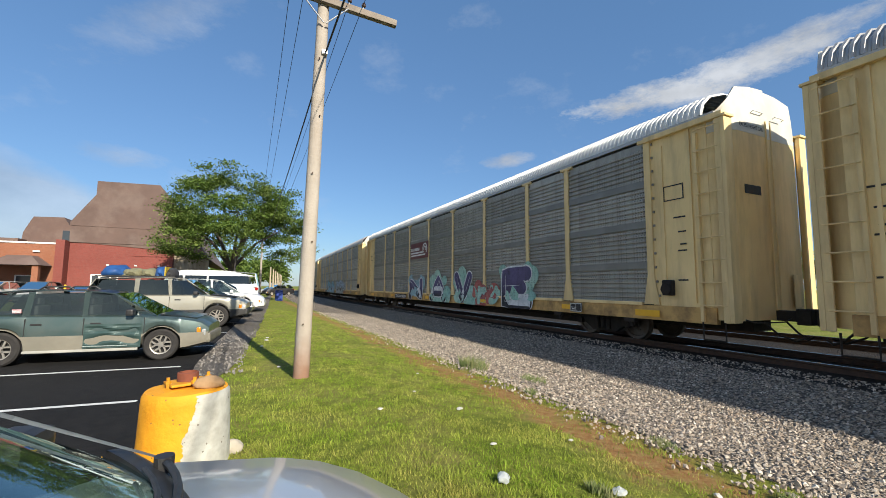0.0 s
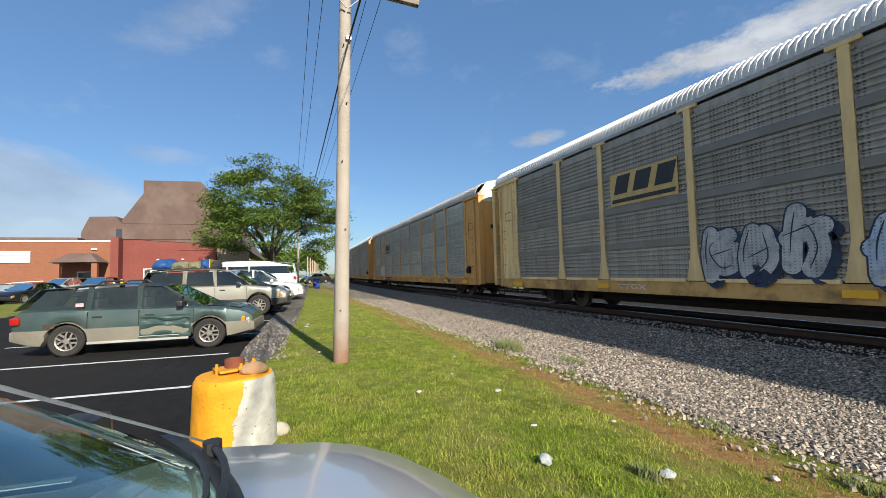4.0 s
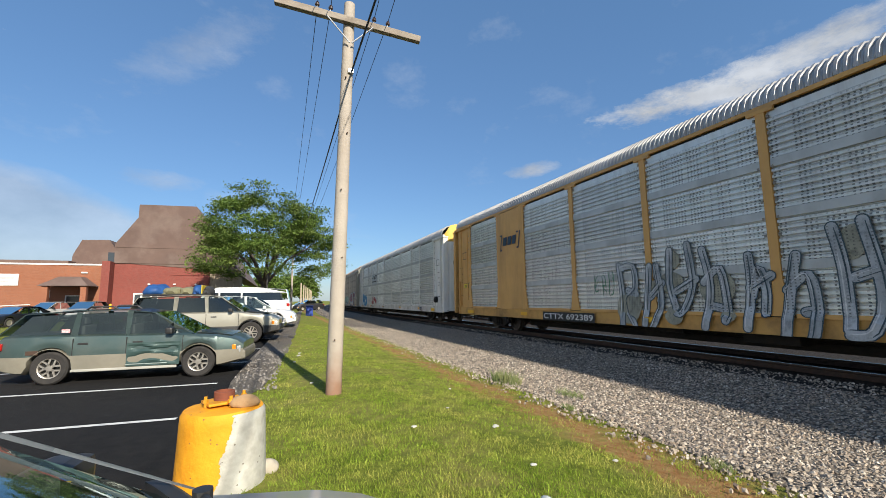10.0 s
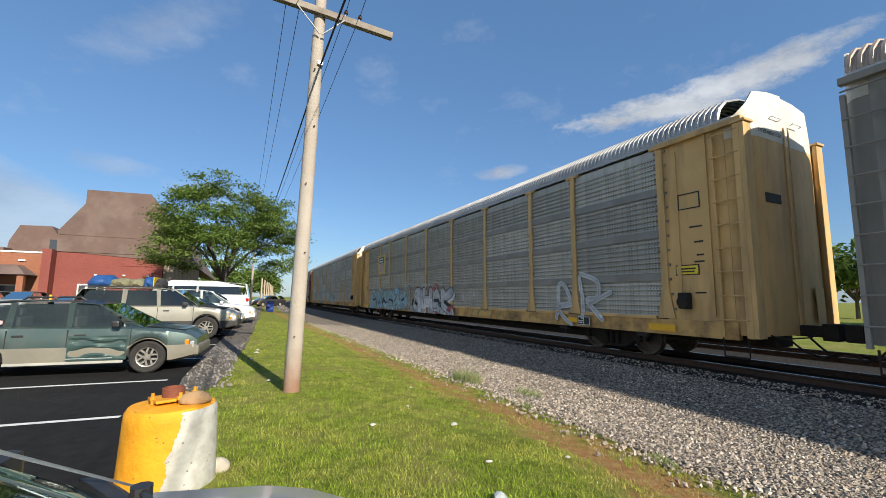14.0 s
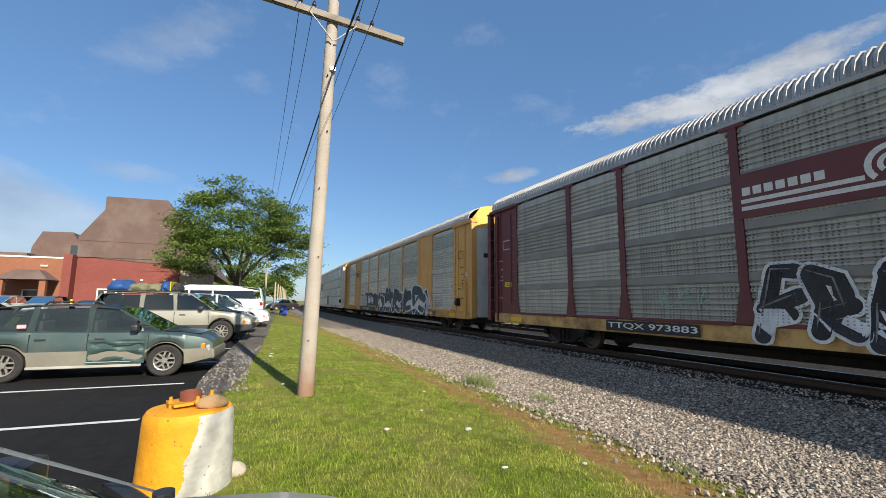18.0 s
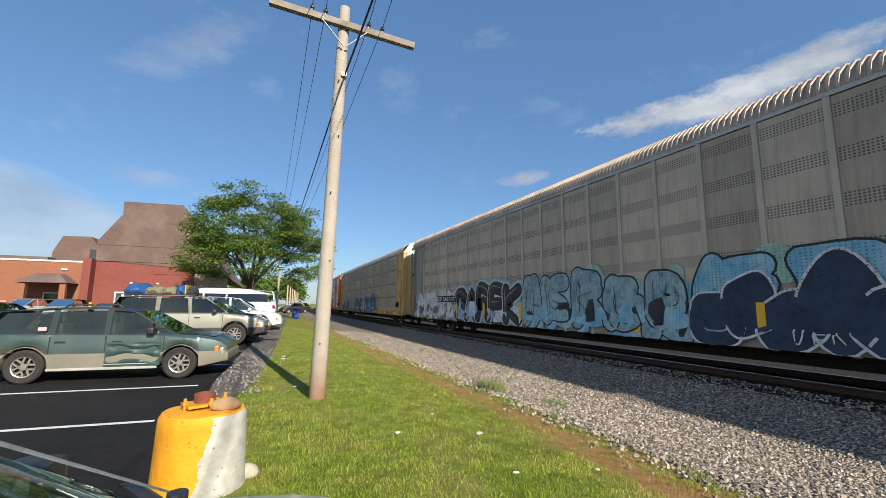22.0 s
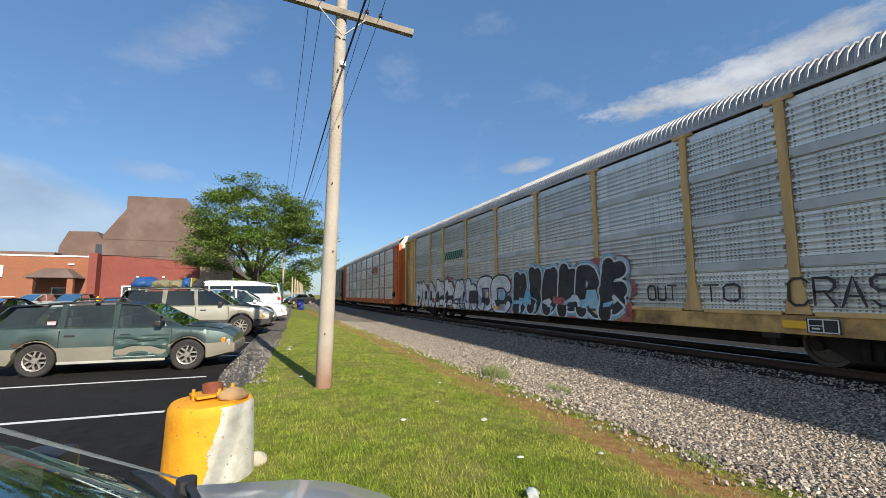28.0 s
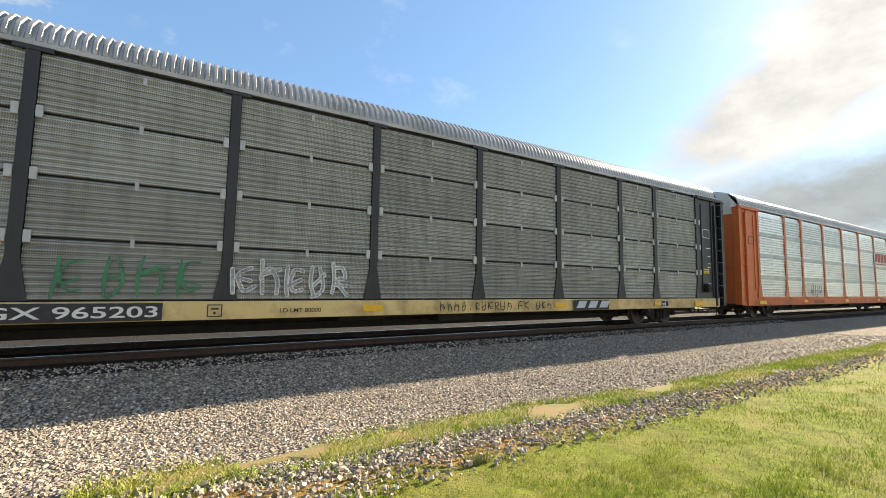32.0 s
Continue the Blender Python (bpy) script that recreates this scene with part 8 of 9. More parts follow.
def piece(k, text, y0, y1, z0, z1, fill, edge, fat=0.44, rim=0.06, wild=0.5, soft=True, back="", puffs=0, size=0.4, halo="", drop="", shine="", veins="", seed=1):
    """A painted word of fat overlapping letters, each with its rim, over puffs or a halo of other colours."""
    car = TRAIN[k + 1]
    rng = np.random.default_rng(seed * 31 + k)
    n = max(len(text), 1)
    step = (y0 - y1) / n
    w = min(step * fat, (z1 - z0) * 0.34)
    letters = glyphs(text, y0, y1, z0 + w * 0.45, z1 - w * 0.45, wild, rng, soft)
    holder = None

    def lay(name, bm, colour, label):
        nonlocal holder
        ob = sprayed("graffiti" if holder is None else name, bm, SPRAY[colour], holder or car, label)
        holder = holder or ob

    if back:
        bm = bmesh.new()
        for j in range(puffs or 6 * n):
            puff(bm, y0 - (y0 - y1) * rng.uniform(-0.04, 1.04), z0 + (z1 - z0) * rng.uniform(0.05, 0.98), size * rng.uniform(0.45, 1.1), 0.0006 + 0.00003 * j, rng.uniform(0.7, 1.1))
        lay("background", bm, back, f"sprayed {back} puffs behind graffiti")
    if halo:
        bm = bmesh.new()
        for letter in letters:
            for p in letter:
                ribbon(bm, p, w + rim * 2 + 0.16, 0.003)
        lay("halo", bm, halo, f"{halo} sprayed halo round graffiti")
    if drop:
        bm = bmesh.new()
        for letter in letters:
            for p in letter:
                ribbon(bm, [(y - w * 0.35, z - w * 0.3) for y, z in p], w + rim, 0.004)
        lay("shadow_side", bm, drop, f"{drop} drop side of graffiti letters")
    rims, body, thin, lights = bmesh.new(), bmesh.new(), bmesh.new(), bmesh.new()
    for i, letter in enumerate(letters):
        lift = 0.005 + 0.0024 * i
        for j, p in enumerate(letter):
            if edge:
                ribbon(rims, p, w + rim * 2, lift + 0.0001 * j)
            ribbon(body, p, w, lift + 0.0012 + 0.0001 * j)
            if veins and len(p) > 1:
                a = rng.uniform(-0.3, 0.3) * w
                ribbon(thin, [(y + a, z + a * 0.6) for y, z in p[len(p) // 4:]], 0.028, 0.006 + 0.0024 * n, 0.5)
            if shine:
                ribbon(lights, [(y + w * 0.22, z + w * 0.16) for y, z in p[:max(2, len(p) * 2 // 3)]], w * 0.13, 0.0065 + 0.0024 * n, 0.6)
    for name, bm, colour, label in (("outline", rims, edge, f"sprayed {edge} graffiti outline"), ("letter_fill", body, fill, f"sprayed {fill} graffiti letters"), ("vein", thin, veins, ""), ("highlight", lights, shine, "")):
        if colour and len(bm.faces):
            lay(name, bm, colour, label)
        else:
            bm.free()


def scrawl(k, text, y0, y1, z0, z1, colour, width=0.045, wild=0.6, seed=1, soft=True, lift=0.02, name="graffiti_tag"):
    """A thin handstyle tag."""
    rng = np.random.default_rng(seed * 17 + k)
    bm = bmesh.new()
    for i, letter in enumerate(glyphs(text, y0, y1, z0, z1, wild, rng, soft)):
        for j, p in enumerate(letter):
            ribbon(bm, p, width, lift + 0.0003 * i + 0.0001 * j, 0.35)
    sprayed(name, bm, SPRAY[colour], TRAIN[k + 1], f"thin {colour} spray tag")


def line_on(k, pts, colour, width, lift=0.02, label=""):
    bm = bmesh.new()
    ribbon(bm, rounded(pts), width, lift, 0.2)
    sprayed("graffiti", bm, SPRAY[colour], TRAIN[k + 1], label or f"sprayed {colour} line")


def throwup(k, ovals, fill, edge, rim=0.07):
    """Overlapping round forms with a pale rim, each in front of the last."""
    holder = TRAIN[k + 1]
    for j, (y, z, ry, rz) in enumerate(ovals):
        ring = [(y + ry * math.cos(a), z + rz * (math.sin(a) + 0.12 * math.sin(3 * a + j))) for a in steps(0, math.tau, 29)]
        bm = bmesh.new()
        bm.faces.new([bm.verts.new((side_x(max(q, 0.645), 0.03 + 0.004 * j) if max(q, 0.645) >= 1.01 else SILL_X - 0.03 - 0.004 * j, p, max(q, 0.645))) for p, q in ring[:-1]])
        ob = sprayed("graffiti", bm, SPRAY[fill if isinstance(fill, str) else fill[j % len(fill)]], holder, "round sprayed graffiti form")
        bm = bmesh.new()
        ribbon(bm, ring, rim, 0.032 + 0.004 * j)
        sprayed("outline", bm, SPRAY[edge], ob)


def mass(k, y0, y1, top, colour, edge, seed=1):
    """A broad rolled-on field of paint with a ragged, rimmed upper edge."""
    line = []
    for i, y in enumerate(steps(y0, y1, 41)):
        z = top + 0.28 * noise.noise((y * 0.9, seed, 0)) + 0.12 * noise.noise((y * 3.1, seed, 2)) - (0.9 if i in (0, 40) else 0)
        line.append((y, z))
    bm = bmesh.new()
    for (ya, za), (yb, zb) in zip(line, line[1:]):
        for lo, ha, hb in ((Z_ST + 0.006, za, zb), (0.645, Z_ST, Z_ST)):
            q = [(ya, lo), (yb, lo), (yb, hb), (ya, ha)]
            bm.faces.new([bm.verts.new((side_x(z, 0.002), y, z)) for y, z in q])
    ob = sprayed("graffiti", bm, SPRAY[colour], TRAIN[k + 1], f"broad {colour} painted field")
    bm = bmesh.new()
    ribbon(bm, line, 0.11, 0.0035)
    sprayed("outline", bm, SPRAY[edge], ob)


def words(k, text, y0, y1, z0, z1, material, x=None, plate=None, label="", bold=0.012):
    """Stencilled lettering on a side, sometimes on a painted plate."""
    x = x if x is not None else (SILL_X if z1 < 1.05 else -HALF_W - 0.008)
    holder = TRAIN[k + 1]
    if plate:
        pad = (z1 - z0) * 0.35
        holder = part("number_plate", boxes((x - 0.003, y1 - pad, z0 - pad * 0.8, x, y0 + pad, z1 + pad * 0.8)), plate, holder, "dark painted number panel")
    part("lettering", letter_bmesh(text, y0, y1, z0, z1, x - 0.0055, bold), material, holder, label or f"stencilled lettering {text}")["kind"] = "stuff"


def plaque(k, y0, y1, z0, z1, back, bars, colour, x=-HALF_W - 0.05):
    """An emblem on a side panel, as a field with plain slanting bars. bars: fractions u0, v0, u1, v1."""
    holder = TRAIN[k + 1]
    if back:
        holder = part("emblem_field", boxes((x - 0.012, min(y0, y1), z0, x, max(y0, y1), z1)), back, holder, "painted emblem field")
    if not bars:
        return
    bm = bmesh.new()
    lean = (y1 - y0) * 0.04
    for u0, v0, u1, v1 in bars:
        ya, yb, h = y0 + (y1 - y0) * u0, y0 + (y1 - y0) * u1, z1 - z0
        p = [(ya, z0 + h * v0), (yb, z0 + h * v0), (yb + lean * (v1 - v0) * 3, z0 + h * v1), (ya + lean * (v1 - v0) * 3, z0 + h * v1)]
        bm.faces.new([bm.verts.new((x - 0.018, y, z)) for y, z in p])
    part("emblem", bm, colour, holder, "plain emblem bars")["kind"] = "stuff"


def wheel_emblem(k, y0, y1, z0, z1):
    """A maroon field with white bars and a white ring, open below."""
    x = -HALF_W - 0.05
    field = part("emblem_field", boxes((x - 0.012, y1, z0, x, y0, z1)), PAINTS["maroon"], TRAIN[k + 1], "maroon emblem field")
    bm = bmesh.new()
    w, h = y0 - y1, z1 - z0
    for u0, v0, u1, v1 in [(0.03 + 0.072 * j, 0.50, 0.085 + 0.072 * j, 0.68) for j in range(7)] + [(0.02, 0.33, 0.70, 0.42), (0.02, 0.17, 0.84, 0.26)]:
        bm.faces.new([bm.verts.new((x - 0.018, y0 - w * u, z0 + h * v)) for u, v in ((u0, v0), (u1, v0), (u1, v1), (u0, v1))])
    for r0, r1 in ((0.36, 0.26), (0.19, 0.11)):
        arc = steps(-0.25 * math.pi, 1.25 * math.pi, 17)
        for a, b in zip(arc, arc[1:]):
            bm.faces.new([bm.verts.new((x - 0.018, y0 - w * 0.82 - r * h * math.cos(t), z0 + h * 0.56 + r * h * math.sin(t))) for r, t in ((r0, a), (r0, b), (r1, b), (r1, a))])
    part("emblem", bm, LETTER_WHITE, field, "white emblem bars and ring")["kind"] = "stuff"


THREE = [(0.06, 0.2, 0.28, 0.9), (0.38, 0.2, 0.60, 0.9), (0.70, 0.2, 0.94, 0.9)]
UNDERLINED = [(0.06, 0.35, 0.28, 0.92), (0.37, 0.35, 0.60, 0.92), (0.69, 0.35, 0.93, 0.92), (0.02, 0.08, 0.96, 0.2)]
BRACKETED = [(0.02, 0.1, 0.06, 0.95), (0.02, 0.1, 0.12, 0.18), (0.02, 0.87, 0.12, 0.95), (0.94, 0.1, 0.98, 0.95), (0.88, 0.1, 0.98, 0.18), (0.88, 0.87, 0.98, 0.95), (0.17, 0.35, 0.36, 0.78), (0.41, 0.35, 0.60, 0.78), (0.65, 0.35, 0.83, 0.78)]
FOUR = [(0.02, 0.25, 0.23, 0.95), (0.27, 0.25, 0.48, 0.95), (0.52, 0.25, 0.73, 0.95), (0.77, 0.25, 0.98, 0.95), (0.0, 0.05, 0.98, 0.13)]
WING = [(0.0, 0.62, 0.3, 0.68), (0.28, 0.5, 0.33, 0.95), (0.33, 0.88, 0.43, 0.95), (0.33, 0.68, 0.43, 0.75), (0.43, 0.72, 0.46, 0.93), (0.47, 0.5, 0.51, 0.85), (0.53, 0.5, 0.57, 0.85), (0.59, 0.5, 0.63, 0.85), (0.66, 0.86, 1.0, 0.93), (0.64, 0.73, 0.97, 0.80), (0.62, 0.6, 0.94, 0.67), (0.08, 0.24, 0.92, 0.34)]
EMB_YELLOW, EMB_NAVY, EMB_PALE = mat("emblem_yellow", (0.62, 0.42, 0.03), (0.52, 0.34, 0.03), 6), mat("emblem_navy", (0.02, 0.05, 0.09)), mat("emblem_pale", (0.52, 0.57, 0.6), (0.46, 0.5, 0.53), 3)
EMB_RED, EMB_RUST, CREAM_P = mat("emblem_red", (0.42, 0.05, 0.03)), mat("emblem_rust", (0.36, 0.10, 0.02), (0.28, 0.08, 0.02), 6), mat("emblem_cream", (0.62, 0.46, 0.18), (0.5, 0.36, 0.14), 4)
BLACK_P = PAINTS["black"]


def sill_mark(k, y0, y1, back, front):
    """The owner's mark on the sill: a painted block with three plain bars."""
    plaque(k, y0, y1, 0.66, 0.98, back, THREE, front, SILL_X + 0.008)


def small_marks(k, y, dark=True):
    """Plate frame, load limit line and test stencils along the sill."""
    m = LETTER_BLACK if dark else LETTER_WHITE
    x = SILL_X
    fr = [(y, 0.70, y + 0.02, 0.94), (y - 0.24, 0.70, y - 0.22, 0.94), (y - 0.22, 0.70, y, 0.72), (y - 0.22, 0.92, y, 0.94), (y - 0.18, 0.84, y - 0.04, 0.87), (y - 0.13, 0.75, y - 0.09, 0.80)]
    part("stencil", boxes(*[(x - 0.003, a, b, x, c, d) for a, b, c, d in fr]), m, TRAIN[k + 1], "small framed stencil")["kind"] = "stuff"
    words(k, "LD LMT 80000", y - 1.3, y - 2.15, 0.76, 0.85, m)


def test_panel(k, y):
    """A black lubrication and test stencil block with white rules."""
    ob = part("test_stencil", boxes((SILL_X - 0.003, y - 0.5, 0.69, SILL_X, y, 0.96)), LETTER_BLACK, TRAIN[k + 1], "black test stencil block")
    part("rule", boxes(*[(SILL_X - 0.007, a, b, SILL_X - 0.0045, c, d) for a, b, c, d in ((y - 0.48, 0.70, y - 0.02, 0.72), (y - 0.48, 0.93, y - 0.02, 0.95), (y - 0.48, 0.72, y - 0.46, 0.93), (y - 0.04, 0.72, y - 0.02, 0.93), (y - 0.26, 0.72, y - 0.24, 0.93), (y - 0.24, 0.82, y - 0.04, 0.835), (y - 0.2, 0.76, y - 0.08, 0.79))]), LETTER_WHITE, ob)["kind"] = "stuff"


for k_ in range(0, 23):
    test_panel(k_, -9.9)
LB, LW = LETTER_BLACK, LETTER_WHITE
# carrier 0: tall dark letters with chalky rims among mint puffs
piece(0, "~~~~~~", 6.8, 4.6, 1.1, 1.7, "haze", "", fat=0.2, seed=3)
for word, ya, yb, zt in (("N", 4.4, 2.3, 1.95), ("A", 1.1, -0.85, 2.08), ("V", -1.85, -3.5, 2.15), ("E", -6.0, -7.9, 2.2)):
    piece(0, word, ya, yb, 0.66, zt, "plum", "white", fat=0.28, rim=0.06, wild=0.25, soft=False, back="mint" if word != "N" else "icy", puffs=13, size=0.46, veins="white", seed=4)
piece(0, "~~", -3.8, -5.9, 0.7, 1.5, "mint", "", fat=0.5, back="coral", puffs=7, size=0.5, seed=7)
wheel_emblem(0, 4.25, 1.5, 3.1, 4.05)
words(0, "TTGX 604339", 7.0, 4.95, 0.72, 0.90, LW, plate=LB)
# carrier 1
piece(1, "~~~~~", 7.3, 5.3, 1.1, 1.8, "haze", "silver", fat=0.12, rim=0.03, seed=2)
piece(1, "~~~~~", 5.4, -0.1, 0.68, 2.05, "sky", "black", fat=0.4, rim=0.022, wild=0.9, back="khaki", size=0.42, drop="silver", veins="black", seed=9)
piece(1, "~~~~~~", -1.4, -6.5, 0.68, 2.0, "paleblue", "black", fat=0.42, rim=0.022, wild=0.9, back="khaki", size=0.46, drop="silver", veins="black", seed=11)
sill_mark(1, -5.75, -7.1, PAINTS["tan"], EMB_RUST)
words(1, "TTGX 850393", 7.3, 4.6, 0.72, 0.90, LW, plate=LB)
plaque(1, 6.9, 5.2, 3.3, 4.05, None, UNDERLINED, CREAM_P)
# carrier 2
piece(2, "~~~", 4.45, 1.95, 1.06, 2.25, "silver", "navy", fat=0.42, rim=0.03, wild=1.0, drop="navy", veins="navy", seed=2)
piece(2, "~~~", 1.35, -1.15, 1.08, 2.2, "paleblue", "navy", fat=0.42, rim=0.03, wild=1.0, drop="navy", veins="navy", seed=4)
piece(2, "~~~~~~", -1.8, -7.2, 0.7, 2.05, "icy", "", fat=0.5, wild=0.9, back="icy", size=0.42, seed=6)
piece(2, "~~", -5.2, -6.5, 1.45, 2.0, "white", "black", fat=0.22, rim=0.02, wild=1.0, seed=8)
piece(2, "~~~", -8.1, -9.9, 1.1, 1.65, "haze", "", fat=0.24, seed=10)
piece(2, "~~~", -9.4, -11.9, 1.0, 2.0, "haze", "silver", fat=0.26, rim=0.05, wild=0.6, seed=12)
words(1, "B-11092", 13.55, 12.75, 2.56, 2.71, LB, -HALF_W - 0.037)
words(3, "5296", 13.3, 12.9, 2.55, 2.68, LB, -HALF_W - 0.037)
plaque(2, 7.2, 4.9, 3.2, 4.15, CREAM_P, UNDERLINED, BLACK_P)
sill_mark(2, -5.6, -7.3, LB, CREAM_P)
words(2, "TTGX", 7.0, 6.0, 0.76, 0.90, LW)
# carrier 3
words(3, "TTGX 159283", 7.1, 4.4, 0.73, 0.90, LW, plate=LB)
small_marks(3, 3.1)
plaque(3, 7.1, 5.3, 3.2, 4.1, None, UNDERLINED, LB)
part("patch_panel", boxes((-HALF_W - 0.038, 7.85, 1.12, -HALF_W - 0.028, 9.6, 2.02)), EMB_PALE, TRAIN[4], "paler replaced lower panel")
# carrier 4
plaque(4, 7.0, 4.7, 3.1, 4.2, EMB_PALE, BRACKETED, EMB_NAVY)
words(4, "TTGX 975288", 7.0, 4.6, 0.73, 0.90, LW, plate=LB)
# carrier 5
piece(5, "~~~~", 12.6, 9.5, 1.02, 1.75, "haze", "white", fat=0.16, rim=0.03, wild=0.9, seed=3)
piece(5, "~~~~~", 7.5, 3.8, 1.12, 2.05, "wine", "white", fat=0.3, rim=0.05, wild=0.7, drop="navy", seed=5)
scrawl(5, "RYF", 3.1, 1.85, 1.65, 2.15, "white", 0.05, 0.5, seed=2)
scrawl(5, "~~~~", 1.3, -1.2, 1.95, 2.15, "grey", 0.05, 0.6, seed=6)
piece(5, "~~~~~~", -7.2, -12.0, 1.05, 1.8, "haze", "", fat=0.2, wild=0.9, seed=7)
words(5, "TTGX 996355", 7.2, 4.8, 0.72, 0.89, LW, plate=LB)
small_marks(5, 3.6)
sill_mark(5, -2.4, -3.6, PAINTS["tan"], EMB_RUST)
plaque(5, 7.3, 4.9, 3.2, 4.1, None, [(0.05, 0.62 + 0.09 * j, 0.45, 0.66 + 0.09 * j) for j in range(4)] + [(0.5, 0.6, 0.7, 0.98), (0.76, 0.6, 0.96, 0.98), (0.05, 0.32, 0.8, 0.48), (0.05, 0.06, 0.96, 0.22)], LB)
# carrier 6
piece(6, "~~~~~~~~~~~", 2.7, -6.6, 0.66, 2.6, "silver", "petrol", fat=0.2, rim=0.022, wild=1.2, back="khaki", puffs=14, size=0.4, veins="petrol", shine="white", seed=11)
scrawl(6, "~~~", 3.7, 2.7, 1.5, 2.15, "green", 0.03, 1.0, seed=3)
scrawl(6, "~~", -8.0, -9.0, 1.3, 2.2, "grey", 0.03, 1.0, seed=5)
plaque(6, 9.5, 7.9, 3.45, 4.3, None, BRACKETED, EMB_NAVY, -HALF_W - 0.06)
words(6, "CTTX 692389", 6.3, 3.7, 0.70, 0.89, LW, plate=LB)
# carrier 7
plaque(7, 7.4, 4.7, 3.1, 4.1, EMB_PALE, WING, LB)
piece(7, "PK~", 12.6, 10.0, 0.85, 2.05, "cobalt", "sky", fat=0.5, rim=0.035, wild=0.4, shine="sky", seed=3)
throwup(7, [(6.9, 1.25, 0.24, 0.22), (6.45, 1.62, 0.26, 0.2), (6.3, 1.2, 0.2, 0.2), (5.7, 1.55, 0.36, 0.2), (4.95, 1.35, 0.32, 0.24)], "red", "red", 0.03)
words(7, "PW 402011", 7.15, 5.65, 0.70, 0.88, LB)
small_marks(7, 3.3)
# carrier 8
words(8, "CP 546016", 9.95, 6.2, 1.58, 1.86, LW, -HALF_W - 0.056, plate=LB)
piece(8, "~~~~~", 10.6, 6.0, 0.66, 2.05, "white", "silver", fat=0.5, rim=0.02, wild=0.8, back="rose", size=0.4, seed=2)
piece(8, "SILK", 5.9, 2.55, 0.68, 2.15, "white", "black", fat=0.4, rim=0.085, wild=0.3, back="rose", puffs=9, drop="mint", seed=4)
piece(8, "~~~", 2.5, 1.2, 0.9, 2.0, "mint", "black", fat=0.36, rim=0.04, wild=0.5, seed=5)
piece(8, "~~~~~", 1.1, -3.5, 0.9, 2.05, "mint", "black", fat=0.42, rim=0.045, wild=0.7, drop="silver", seed=6)
piece(8, "NELT", -5.1, -10.9, 0.68, 2.4, "wine", "white", fat=0.5, rim=0.06, wild=0.35, soft=False, halo="sky", back="icy", puffs=8, size=0.5, seed=7)
scrawl(8, "~~~~", -12.4, -13.4, 1.5, 2.1, "white", 0.035, 0.8, seed=3)
scrawl(8, "~~~~", -3.7, -4.8, 1.35, 1.95, "white", 0.035, 0.8, seed=5)
# carrier 9
piece(9, "~~~~~~", 11.5, 4.4, 0.7, 1.95, "icy", "navy", fat=0.42, rim=0.025, wild=0.8, back="sky", size=0.4, seed=2)
piece(9, "~~", 4.4, 2.9, 0.7, 1.9, "khaki", "black", fat=0.42, rim=0.025, wild=0.7, back="haze", seed=3)
piece(9, "SHAK", 3.0, -1.7, 0.68, 2.0, "silver", "black", fat=0.42, rim=0.04, wild=0.35, back="coral", puffs=10, size=0.45, drop="white", shine="white", seed=4)
scrawl(9, "~~~~-KEYS", 2.0, -0.6, 2.05, 2.25, "white", 0.028, 0.2, soft=False)
scrawl(9, "~~~~", -2.6, -3.9, 1.4, 1.75, "white", 0.035, 0.6, seed=4)
piece(9, "~~", -8.6, -11.0, 0.8, 1.95, "silver", "white", fat=0.06, rim=0.03, wild=0.9, seed=9)
sill_mark(9, -3.6, -5.2, None, CREAM_P)
words(9, "TTGX 985209", 9.0, 6.4, 0.72, 0.88, LW)
plaque(9, 10.3, 8.5, 3.1, 4.5, CREAM_P, [], LB)
plaque(9, 9.9, 8.9, 3.9, 4.35, EMB_NAVY, [(0.1, 0.55, 0.9, 0.8), (0.1, 0.15, 0.9, 0.4)], LW, -HALF_W - 0.064)
plaque(9, 9.85, 8.95, 3.25, 3.9, EMB_PALE, [(0.05 + 0.2 * j, 0.05, 0.13 + 0.2 * j, 0.95) for j in range(5)], EMB_RED, -HALF_W - 0.064)
# carrier 10
piece(10, "~~~~", 10.2, 7.8, 1.2, 1.9, "haze", "", fat=0.16, wild=0.9, seed=3)
line_on(10, [(8.1, 0.7), (8.4, 1.1), (8.6, 1.45), (8.2, 1.25), (7.4, 1.05), (6.8, 1.15), (6.6, 1.6), (6.2, 1.45), (6.0, 1.55)], "icy", 0.05)
line_on(10, [(5.9, 1.5), (5.4, 1.75), (4.9, 1.7), (4.5, 1.85), (3.4, 1.95), (1.8, 2.2), (0.2, 2.15), (-1.2, 1.6)], "icy", 0.05)
throwup(10, [(4.1, 1.0, 0.55, 0.22), (8.35, 0.9, 0.2, 0.3)], "icy", "white", 0.035)
scrawl(10, "~~~~", 13.7, 12.2, 2.05, 2.45, "ink", 0.045, 0.7, seed=4)
scrawl(10, "~~~~", 13.6, 12.3, 1.65, 2.0, "ink", 0.045, 0.7, seed=5)
piece(10, "~~", -1.6, -5.0, 0.7, 2.0, "icy", "white", fat=0.3, rim=0.05, wild=0.8, seed=9)
words(10, "TTGX 711836", 5.1, 2.2, 0.72, 0.92, LW, plate=LB)
